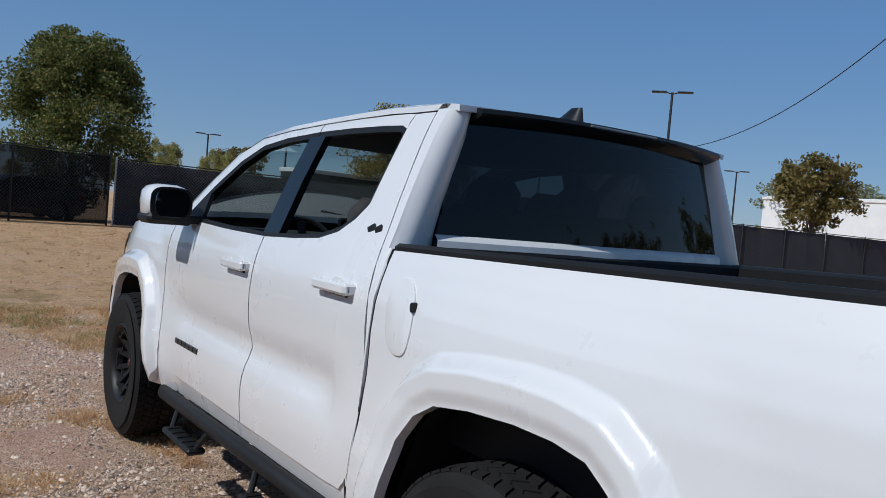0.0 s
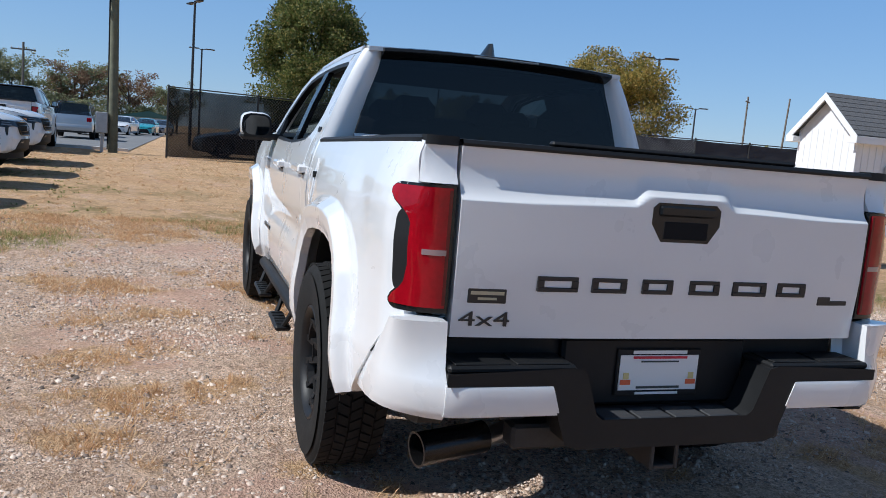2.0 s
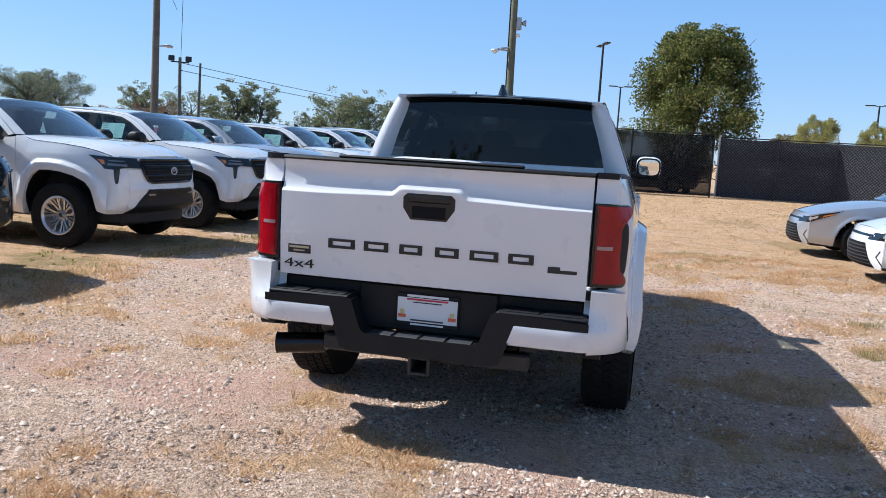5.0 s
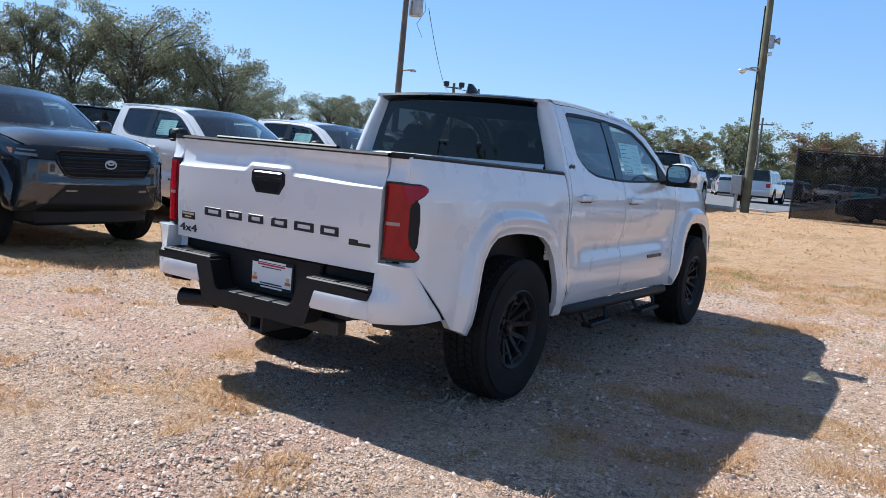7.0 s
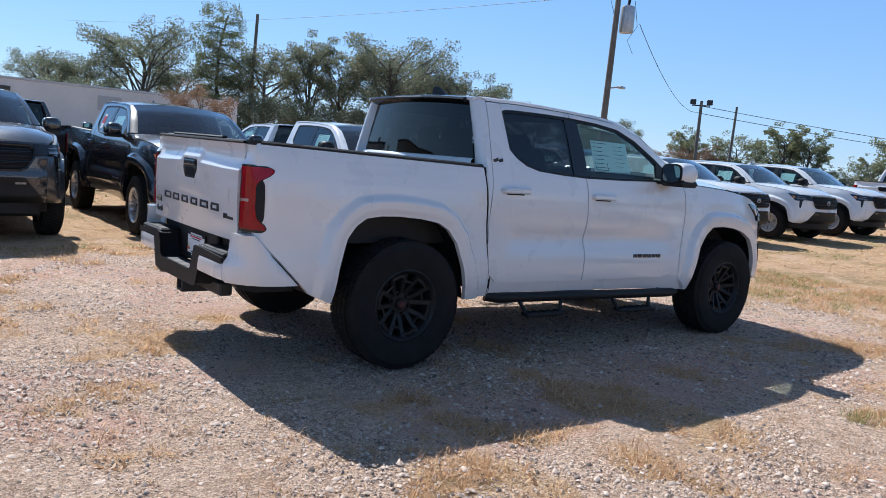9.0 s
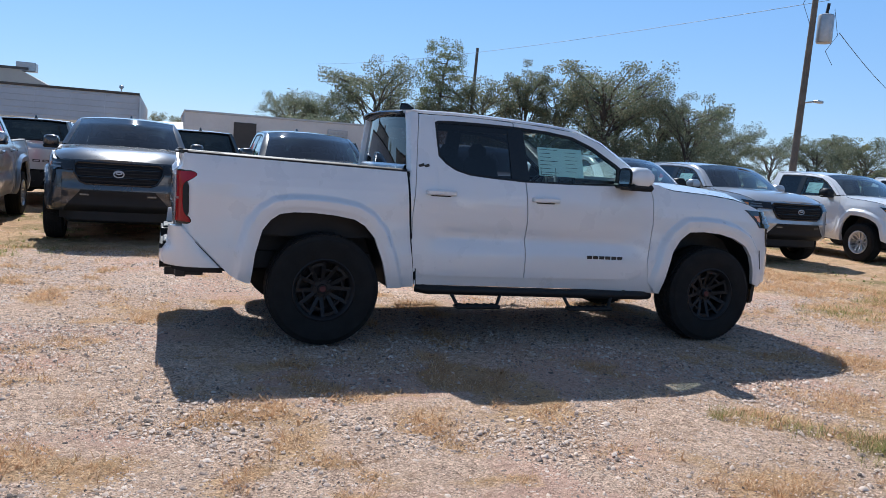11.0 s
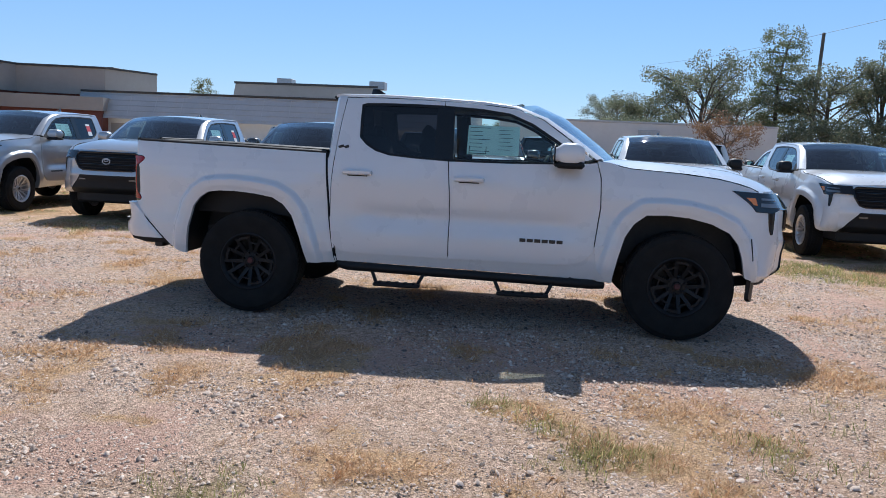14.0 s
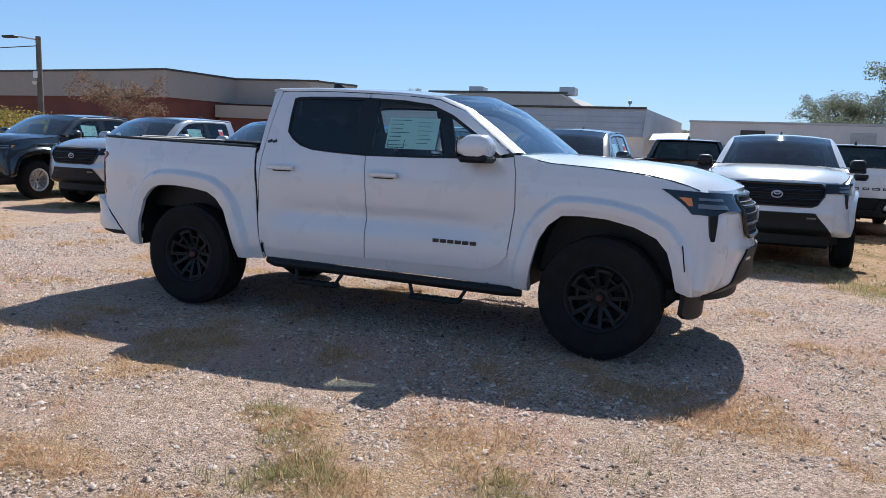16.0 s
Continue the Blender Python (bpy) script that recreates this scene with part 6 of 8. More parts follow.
    part("dashboard", Geo().box(1.85, 2.2, -0.72, 0.72, 0.65, 0.93, 0.05), SEAT, root)
    w = sedan_wheel_meshes()
    for i, (x, y) in enumerate(((0, 0.765), (0, -0.765), (S_WB, 0.765), (S_WB, -0.765))):
        wh = part("wheel", w["rim"], None, root, "silver alloy wheel", pose(x, y, 0.315, 0, 0, 0 if y > 0 else 180) @ Matrix.Rotation(radians(13 * i), 4, "Y"))
        part("tyre", w["tyre"], None, wh, "black tyre")
        for k in range(8):
            part("spoke", w["spoke"], None, wh, m=Matrix.Rotation(math.pi / 4 * k, 4, "Y"))
        part("hub", w["hub"], None, wh)
        part("wheel_back", w["back"], None, wh)
    return root


# ---------------------------------------------------------------- estate-bodied cars
def suv(label, P):
    """A large boxy car with a tall cabin, x ahead from the rear axle."""
    root = thing("suv", label, "car")
    WBX = 2.95
    top = curve([(-0.98, 1.02), (-0.6, 1.06), (2.4, 1.08), (2.7, 1.07), (3.3, 1.03), (3.72, 0.95), (3.82, 0.86)])
    arcs = [[(cx + 0.46 * math.cos(a), 0.40 + 0.46 * math.sin(a)) for a in spread(math.pi, 0, 10)] for cx in (0.0, WBX)]
    low = curve([(-1.0, 0.42)] + [(-0.47, 0.36)] + arcs[0] + [(0.47, 0.34), (WBX - 0.47, 0.34)] + arcs[1] + [(WBX + 0.47, 0.36), (3.85, 0.40)])
    def wide(x, z):
        return 0.96 - 0.05 * smooth(0.75, 1.1, z) - 0.10 * smooth(0.6, 0.3, z) * 0.4 - 0.16 * smooth(3.2, 3.85, x) - 0.08 * smooth(-0.6, -1.0, x)
    for s in (1, -1):
        for xa, xb, nm in ((-0.98, 0.55, "rear_wing"), (0.556, 1.30, "rear_door"), (1.306, 2.36, "front_door"), (2.366, 3.82, "front_wing")):
            xs = sorted(set(spread(xa, xb, 10) + [p[0] for arc in arcs for p in arc if xa < p[0] < xb]))
            part(nm, Geo().shell([[(x, s * wide(x, lerp(low(x), top(x), j / 8)), lerp(low(x), top(x), j / 8)) for x in xs] for j in range(9)], (0, -s * 0.03, 0), s < 0), P, root)
        gy = lambda z: 0.90 - 0.17 * (z - 1.05) / 0.7
        for xa, xb, xc, xd in ((-0.72, 0.42, -0.60, 0.42), (0.50, 1.30, 0.50, 1.30), (1.38, 2.30, 1.38, 1.80)):
            part("side_window", Geo().grid([[(xa, s * gy(1.09), 1.09), (xb, s * gy(1.09), 1.09)], [(xc, s * gy(1.62), 1.62), (xd, s * gy(1.62), 1.62)]], s < 0), TINT2, root, "dark tinted side window")
        for za, zb, pts in ((0, 0, (-0.94, -0.72, -0.78, -0.60)), (0, 0, (0.42, 0.50, 0.42, 0.50)), (0, 0, (1.30, 1.38, 1.30, 1.38)), (0, 0, (2.30, 2.44, 1.80, 1.90))):
            part("pillar", Geo().shell([[(pts[0], s * (gy(1.06) + 0.004), 1.06), (pts[1], s * (gy(1.06) + 0.004), 1.06)], [(pts[2], s * (gy(1.63) + 0.004), 1.63), (pts[3], s * (gy(1.63) + 0.004), 1.63)]], (0, -s * 0.03, 0), s < 0), P, root)
        part("roof_side", Geo().grid([[(x, s * gy(1.62), 1.62) for x in (-0.80, 0.5, 1.9)], [(x, s * (gy(1.72) + 0.01), 1.72) for x in (-0.78, 0.5, 1.75)], [(x, s * 0.62, 1.77) for x in (-0.74, 0.5, 1.65)]], s < 0), P, root)
        part("roof_rail", Geo().tube([(-0.6, s * 0.64, 1.80), (1.5, s * 0.64, 1.80)], 0.018, 6), PLASTIC, root)
        part("wing_mirror", Geo().box(2.18, 2.34, *sorted((s * 0.92, s * 1.10)), 1.10, 1.26, 0.03), P, root)
        part("tail_light", Geo().box(-1.035, -0.90, *sorted((s * 0.66, s * 0.885)), 0.86, 1.06, 0.02), REDLENS, root, "red tail light")
        part("headlight", Geo().box(3.66, 3.80, *sorted((s * 0.52, s * 0.80)), 0.80, 0.92, 0.03), LAMP, root)
        for x in (0.0, WBX):
            wh = part("wheel", Geo().lathe([(0.0, 0.02), (0.16, 0.03), (0.22, 0.08), (0.23, 0.09), (0.23, -0.08)], 24, "y", pose(x, s * 0.86, 0.39, 0, 0, 0 if s > 0 else 180)), RIMS, root, "silver alloy wheel")
            part("tyre", Geo().lathe([(0.225, -0.10), (0.25, -0.12), (0.36, -0.12), (0.385, -0.09), (0.385, 0.09), (0.36, 0.12), (0.25, 0.12), (0.225, 0.10)], 36, "y", Matrix.Translation((x, s * 0.86, 0.39))), RUBBER, wh, "black tyre")
    part("roof", Geo().grid([[(x, v * 0.62, 1.77 + 0.03 * (1 - v * v)) for v in spread(-1, 1, 6)] for x in (-0.78, -0.3, 0.5, 1.2, 1.66)]), P, root)
    part("bonnet", Geo().grid([[(x, v * wide(x, 1.0), lerp(top(x) + 0.06, top(x), abs(v) ** 3)) for v in spread(-1, 1, 8)] for x in spread(2.36, 3.82, 6)]), P, root)
    part("windscreen", Geo().grid([[(1.66, -0.62, 1.77), (1.72, 0, 1.80), (1.66, 0.62, 1.77)], [(2.42, -0.84, 1.10), (2.52, 0, 1.12), (2.42, 0.84, 1.10)]]), SHIELD, root, "windscreen")
    part("rear_window", Geo().grid([[(-0.80, -0.66, 1.70), (-0.84, 0, 1.72), (-0.80, 0.66, 1.70)], [(-0.96, -0.80, 1.16), (-1.0, 0, 1.16), (-0.96, 0.80, 1.16)]]), TINT2, root, "dark rear window")
    part("tailgate", Geo().shell([[(-0.98 - 0.05 * (1 - v * v) - dx, v * 0.885, z) for v in spread(-1, 1, 6)] for z, dx in ((0.70, 0.03), (0.9, 0.02), (1.05, 0.01), (1.17, -0.01))], (0.04, 0, 0)), P, root)
    part("rear_bumper", Geo().shell([[(-1.0 - 0.07 * (1 - v * v) - dx, v * 0.90, z) for v in spread(-1, 1, 6)] for z, dx in ((0.40, 0.0), (0.48, 0.05), (0.66, 0.05), (0.71, 0.02))], (0.06, 0, 0)), P, root)
    part("front_face", Geo().shell([[(3.80 + 0.10 * (1 - v * v), v * 0.80, z) for v in spread(-1, 1, 8)] for z in (0.38, 0.5, 0.7, 0.88)], (-0.05, 0, 0)), P, root)
    part("grille", Geo().shell([[(3.812 + 0.10 * (1 - v * v * 0.4), v * 0.5, z) for v in spread(-1, 1, 6)] for z in (0.55, 0.82)], (-0.03, 0, 0)), GRILLEM, root)
    part("floor_pan", Geo().box(-0.9, 3.7, -0.62, 0.62, 0.30, 0.45).box(0.5, 2.4, -0.88, 0.88, 0.34, 0.45).box(-0.9, 3.7, -0.6, 0.6, 0.45, 0.95), DARKMETAL, root)
    return root

# ---------------------------------------------------------------- ground
GREEN_SPOTS = [(2.59, -3.40, 0.34), (3.50, -3.30, 0.32), (2.05, -2.82, 0.16), (0.95, -4.09, 0.26), (2.41, -3.13, 0.2), (3.73, -4.5, 0.7), (3.9, -2.6, 0.3), (-3.0, 4.2, 0.8), (6.2, 3.6, 1.0), (9.5, 3.2, 0.9)]
STRAW_SPOTS = [(-1.2, 0.1, 0.35), (-0.45, -2.45, 0.35), (0.69, -2.74, 0.4), (1.6, 1.8, 0.5), (3.6, 2.05, 0.6), (2.7, 1.67, 0.4), (0.94, 1.23, 0.3), (3.5, 2.0, 0.5), (2.9, -3.0, 0.8), (1.6, -3.6, 0.5), (4.2, -1.6, 0.6)]
RED_SPOTS = [(5.35, 1.58, 0.8), (4.3, 1.23, 0.6), (3.45, -3.15, 0.5), (2.6, -2.85, 0.35), (1.2, -3.3, 0.3), (-1.4, 2.8, 0.8)]


def fbm(x, y, seed, octaves=4):
    return noise.fractal((x, y, seed), 0.9, 2.1, octaves)


def spot(x, y, spots):
    return max((math.exp(-(((x - a) ** 2 + (y - b) ** 2) / r ** 2)) for a, b, r in spots), default=0.0)


def cover(x, y):
    """Shares of straw, green grass and red soil at a place; the rest is gravel."""
    n1, n2, n3 = fbm(x * 0.6, y * 0.6, 3.1), fbm(x * 2.1, y * 2.1, 7.7), fbm(x * 0.35, y * 0.35, 12.0)
    lane = y + 1.6 * n1
    grassy = max(smooth(2.9, 5.0, lane), 1 - smooth(-13.0, -9.5, lane), smooth(4.4, 7.0, x + 1.4 * n1), smooth(-2.8, -6.5, lane) * smooth(1.5, 4.5, x))
    straw = max(grassy * (0.80 + 0.45 * n2), 0.80 * smooth(0.04, 0.62, n2 + 0.5 * n1), spot(x, y, STRAW_SPOTS) * (0.75 + 0.7 * n2))
    far = smooth(9, 22, math.hypot(x - 1, y + 1))
    green = max(spot(x, y, GREEN_SPOTS) * (0.6 + 0.9 * n2), grassy * (0.10 + 0.50 * smooth(0.05, 0.55, n3 + 0.4 * n2)) * (1 - 0.3 * far), 0.7 * smooth(3.6, 5.4, y) * (1 - smooth(9, 12, y)) * smooth(-0.15, 0.35, n1 + 0.5 * n2))
    red = max(0.8 * spot(x, y, RED_SPOTS) * (0.7 + n2), 0.75 * smooth(-0.05, 0.4, fbm(x * 0.8, y * 0.8, 21.0)))
    return [max(0.0, min(1.0, v)) for v in (straw, green, red)]


def stretch(lo, hi, step, reach, grow=1.12):
    mid = list(np.arange(lo, hi + 1e-6, step))
    left, right, d = [], [], step
    a, b = lo, hi
    while b < reach or a > -reach:
        d = min(d * grow, 60.0)
        a, b = a - d, b + d
        left.append(a)
        right.append(b)
    return left[::-1] + mid + right


def build_ground():
    xs, ys = stretch(-5.5, 9.0, 0.075, 1500), stretch(-6.2, 4.5, 0.075, 1500)
    vs, cols = [], []
    for y in ys:
        for x in xs:
            near = 1 - smooth(12, 40, math.hypot(x, y))
            h = (0.012 * noise.fractal((x * 1.3, y * 1.3, 0.5), 0.9, 2.0, 2) + 0.007 * noise.fractal((x * 7, y * 7, 5.5), 0.8, 2.1, 2)) * near
            vs.append((x, y, ground_z(x, y) + h - 0.004))
            cols.append((*cover(x, y), 1.0))
    n = len(xs)
    fs = [(j * n + i, j * n + i + 1, (j + 1) * n + i + 1, (j + 1) * n + i) for j in range(len(ys) - 1) for i in range(n - 1)]
    me = bpy.data.meshes.new("ground")
    me.from_pydata(vs, [], fs)
    at = me.color_attributes.new("cover", "FLOAT_COLOR", "POINT")
    at.data.foreach_set("color", np.array(cols, dtype=np.float32).ravel())
    me.polygons.foreach_set("use_smooth", [True] * len(fs))
    me.materials.append(GROUND)
    return tagged(new("ground", me), "lot of gravel, pale dirt and dry grass", "ground", kind="structure")


build_ground()


def scatter_mesh(name, verts, faces, material, label, category):
    me = bpy.data.meshes.new(name)
    me.from_pydata(verts, [], faces)
    me.materials.append(material)
    return tagged(new(name, me), label, category, kind="stuff")


def build_stones(count):
    rng = np.random.default_rng(4)
    base = np.array([(1, 0.2, 0), (0.1, 0.9, 0), (-1, -0.1, 0), (0.2, -0.9, 0), (0.45, 0.1, 0.95), (-0.4, -0.05, 0.8)])
    tri = np.array([(0, 1, 4), (1, 5, 4), (1, 2, 5), (2, 3, 5), (3, 4, 5), (3, 0, 4)])
    # coarse table of the straw and grass cover
    gx, gy = np.arange(-5.5, 8.2, 0.15), np.arange(-6.3, 4.4, 0.15)
    bare = np.array([[1 - 0.75 * cover(x, y)[0] - 0.6 * cover(x, y)[1] for x in gx] for y in gy])
    x, y = rng.uniform(-5.5, 8, count * 3), rng.uniform(-6.3, 4.2, count * 3)
    patch = np.array([[0.42 + 0.58 * smooth(-0.25, 0.30, fbm(x * 0.9, y * 0.9, 31.0, 5)) for x in gx] for y in gy])
    bare = bare * patch
    keep = rng.random(count * 3) < bare[((y + 6.3) / 0.15).astype(int), ((x + 5.5) / 0.15).astype(int)]
    x, y = x[keep][:count], y[keep][:count]
    n = len(x)
    r = np.minimum(0.020, 0.0049 * (1 + rng.pareto(3.0, n)))
    a, flat = rng.uniform(0, 6.28, n), rng.uniform(0.45, 1.0, n)
    sx, sy = rng.uniform(0.8, 1.5, n), rng.uniform(0.7, 1.0, n)
    j = rng.uniform(0.75, 1.2, (n, 6))
    px, py = base[None, :, 0] * sx[:, None] * j, base[None, :, 1] * sy[:, None] * j
    ca, sa = (np.cos(a) * r)[:, None], (np.sin(a) * r)[:, None]
    vs = np.stack([x[:, None] + px * ca - py * sa, y[:, None] + px * sa + py * ca, base[None, :, 2] * (r * flat)[:, None] * j - 0.2 * r[:, None]], -1).reshape(-1, 3)
    fs = (tri[None] + 6 * np.arange(n)[:, None, None]).reshape(-1, 3)
    me = bpy.data.meshes.new("gravel")
    me.vertices.add(len(vs))
    me.vertices.foreach_set("co", vs.astype(np.float32).ravel())
    me.loops.add(fs.size)
    me.loops.foreach_set("vertex_index", fs.astype(np.int32).ravel())
    me.polygons.add(len(fs))
    me.polygons.foreach_set("loop_start", np.arange(0, fs.size, 3, dtype=np.int32))
    me.update()
    me.validate()
    me.materials.append(STONE)
    return tagged(new("gravel", me), "loose grey and tan gravel stones on the lot", "gravel", kind="stuff")


def build_grass(name, count, pick, h0, h1, lie, material, label, zone, seed, width=0.0022):
    rnd = random.Random(seed)
    vs, fs = [], []
    made = tries = 0
    while made < count and tries < count * 12:
        tries += 1
        x, y = rnd.uniform(zone[0], zone[1]), rnd.uniform(zone[2], zone[3])
        if rnd.random() > pick(x, y):
            continue
        for _ in range(rnd.randint(3, 7)):
            bx, by = x + rnd.gauss(0, 0.02), y + rnd.gauss(0, 0.02)
            a, h = rnd.uniform(0, 6.28), rnd.uniform(h0, h1)
            ln = rnd.uniform(*lie)
            dx, dy = math.cos(a) * h * ln, math.sin(a) * h * ln
            top = h * math.sqrt(max(0.03, 1 - ln * ln))
            w = width * rnd.uniform(0.7, 1.5) * (1 + 0.10 * math.hypot(x - 0.5, y + 5))
            wx, wy = -math.sin(a) * w, math.cos(a) * w
            z = ground_z(bx, by) - 0.004
            o = len(vs)
            vs += [(bx - wx, by - wy, z), (bx + wx, by + wy, z), (bx + dx * 0.45 + wx * 0.8, by + dy * 0.45 + wy * 0.8, z + top * 0.62), (bx + dx * 0.45 - wx * 0.8, by + dy * 0.45 - wy * 0.8, z + top * 0.62), (bx + dx, by + dy, z + top)]
            fs += [(o, o + 1, o + 2, o + 3), (o + 3, o + 2, o + 4)]
        made += 1
    return scatter_mesh(name, vs, fs, material, label, "grass")


build_stones(200000)
build_grass("dry_grass", 24000, lambda x, y: 0.05 * smooth(0.0, 0.3, fbm(x * 1.1, y * 1.1, 3.0, 4)) + max(0.0, cover(x, y)[0] - 0.25) * smooth(-0.25, 0.25, fbm(x * 2.2, y * 2.2, 8.0, 4)), 0.025, 0.095, (0.74, 0.992), STRAWM, "flattened dry straw-coloured grass", (-5, 8.5, -6.3, 4.5), 11, 0.0012)
build_grass("dry_grass", 5000, lambda x, y: max(0.0, cover(x, y)[0] - 0.2), 0.03, 0.09, (0.88, 0.995), STRAWM, "dry straw-coloured grass towards the parked rows", (-12, 24, -9, 12), 12, 0.004)
build_grass("green_grass", 12000, lambda x, y: max(0.0, cover(x, y)[1] - 0.12), 0.025, 0.085, (0.40, 0.96), TUFTM, "sparse green grass tufts", (-5, 8.5, -6.3, 4.5), 13, 0.0011)
build_grass("green_grass", 1500, lambda x, y: max(0.0, cover(x, y)[1] - 0.15), 0.02, 0.05, (0.5, 0.95), TUFTM, "green grass under the parked trucks", (-14, 22, 2.5, 12), 14, 0.004)

# ---------------------------------------------------------------- parked vehicles
def at_ground(x, y, turn):
    return pose(x, y, ground_z(x, y), 0, 0, turn)


white_truck = pickup("white crew-cab pickup truck parked on grass in a row", WHITE, mirrors=PLASTIC, rear_plate=False)
silver_truck = pickup("silver crew-cab pickup truck parked on grass in a row", SILVER, rear_plate=False, red_tag=True)
black_truck = pickup("black crew-cab pickup truck parked on grass in a row", BLACKP, mirrors=BLACKP, rear_plate=False, red_tag=True)
grey_truck = pickup("dark grey crew-cab pickup truck parked on grass in a row", GREYP, rear_plate=False)
KINDS = {"w": white_truck, "s": silver_truck, "b": black_truck, "g": grey_truck}
used = set()


def park(kind, x, y, turn, group):
    ob = KINDS[kind]
    m = at_ground(x, y, turn)
    if kind in used:
        ob = copy_thing(ob, m)
    else:
        ob.matrix_basis = m
        used.add(kind)
    return tagged(ob, group=group)


for kind, x, y, turn in (("b", -10.35, 9.0, -90), ("s", -7.38, 8.95, -91), ("s", -4.40, 8.90, -90), ("g", -1.68, 8.95, -90), ("b", 1.13, 8.93, -90),
                         ("w", 4.40, 8.95, -90), ("w", 7.22, 8.93, -90), ("s", 9.62, 8.95, -90), ("w", 12.95, 8.95, -90), ("w", 15.90, 8.95, -90), ("w", 18.85, 8.95, -90)):
    park(kind, x, y, turn, "trucks in the front row")
for kind, x, y, turn in (("w", -6.9, 11.7, 90), ("s", -3.75, 11.7, 90), ("b", -0.38, 11.7, 90), ("b", 2.52, 11.7, 90), ("w", 5.85, 11.7, 90), ("w", 8.6, 11.7, 90), ("w", 11.1, 11.7, 90)):
    park(kind, x, y, turn, "trucks in the back row")
old_truck = copy_thing(white_truck, at_ground(23.6, 6.55, 3) @ Matrix.Diagonal((1.06, 1.04, 1.08, 1)))
tagged(old_truck, "older white pickup truck standing at the lane", "pickup truck", "far vehicles")

white_sedan = sedan("white compact sedan with red window stickers on dry grass", WHITE)
white_sedan.matrix_basis = at_ground(7.20, -7.57, 90)
tagged(white_sedan, group="parked sedans")
silver_sedan = sedan("silver compact sedan with red window stickers on dry grass", SILVER)
silver_sedan.matrix_basis = at_ground(10.25, -7.30, 90)
tagged(silver_sedan, group="parked sedans")
dark_sedan = sedan("dark grey sedan parked behind the screened fence", DUSTYP, False)
dark_sedan.matrix_basis = at_ground(28.6, -2.4, 100)
teal_sedan = sedan("teal car in the far car park", BLUEP, False)
teal_sedan.matrix_basis = at_ground(72, 4.6, 175)
for ob, x, y, turn, label in ((dark_sedan, 29.5, -19.5, 100, ""), (white_sedan, 60.5, 13.6, 10, "white car in the far car park"), 
                              (dark_sedan, 50.5, 6.9, 5, "dark car on the far lane"), (white_sedan, 64.5, 5.9, 170, "white car in the far car park"), (dark_sedan, 80.0, 3.6, 172, "dark car in the far car park"),
                              (silver_sedan, 50.7, 10.8, 20, "silver car in the far car park"), (dark_sedan, 62.0, 9.8, 15, "dark car in the far car park"), (silver_sedan, 60.0, 8.0, 15, "silver car in the far car park"),
                              (white_sedan, 78.0, 7.2, 172, "white car in the far car park")):
    c = copy_thing(ob, at_ground(x, y, turn))
    tagged(c, label, group="far vehicles")

# ---------------------------------------------------------------- road beyond the lot
g = Geo()
g.grid([[(x, y, ground_z(x, y) + 0.02) for x in (27.5, 32, 45, 70, 110)] for y in (3.4, 8, 15, 30, 60)], True)
solid("road", g, ASPHALT, "grey asphalt lane and car park", "road", kind="structure")
g = Geo()
g.prism([(27.2, 3.4), (27.5, 3.4), (27.5, 60), (27.2, 60)], 0.20, 0.34, "z")
solid("kerb", g, CREAM, "low pale concrete kerb", "kerb", kind="structure")


# ---------------------------------------------------------------- fence
def fence_run(pts, height, screen, label, spacing=2.6, first=False):
    root = thing("fence", label, "fence")
    root.matrix_basis = pose(pts[0][0], pts[0][1], ground_z(*pts[0]))
    o = Vector((pts[0][0], pts[0][1], ground_z(*pts[0])))
    for (ax, ay), (bx, by) in zip(pts, pts[1:]):
        n = max(1, round(math.hypot(bx - ax, by - ay) / spacing))
        for k in range(n):
            p = Vector((lerp(ax, bx, k / n), lerp(ay, by, k / n), 0))
            q = Vector((lerp(ax, bx, (k + 1) / n), lerp(ay, by, (k + 1) / n), 0))
            p.z, q.z = ground_z(p.x, p.y), ground_z(q.x, q.y)
            p, q = p - o, q - o
            part("post", Geo().tube([p + Vector((0, 0, -0.2)), p + Vector((0, 0, height + 0.06))], 0.032, 8), GALV if first and k == 0 and (ax, ay) == pts[0] else POLEM, root)
            sag = 0.03
            d = (q - p).normalized()
            side = Vector((-d.y, d.x, 0)) * 0.036
            rows = []
            for j in range(5):
                z = lerp(0.04, height - 0.03, j / 4)
                rows.append([tuple(lerp(p, q, i / 8) + side + side * (0.5 * math.sin(i * 1.9 + k) * math.sin(j * 1.3)) + Vector((0, 0, z - (sag * math.sin(math.pi * i / 8) if j == 4 else 0)))) for i in range(9)])
            part("screen_panel", Geo().slab(rows, tuple(side * 0.06)), screen, root)
            part("rail", Geo().tube([p + Vector((0, 0, height)), q + Vector((0, 0, height))], 0.02, 8), POLEM, root)
    part("post", Geo().tube([Vector((bx, by, ground_z(bx, by) - 0.2)) - o, Vector((bx, by, ground_z(bx, by) + height + 0.06)) - o], 0.032, 8), POLEM, root)
    return root


fence_run([(24.3, 2.05), (26.0, -3.75)], 2.28, SCREEN, "black chain-link fence with see-through dark screening")
fence_run([(26.05, -3.95), (26.4, -8.0), (24.4, -18.0), (23.0, -30.0), (19.0, -46.0)], 2.2, SCREEN2, "chain-link fence with dense dark screening", first=True)
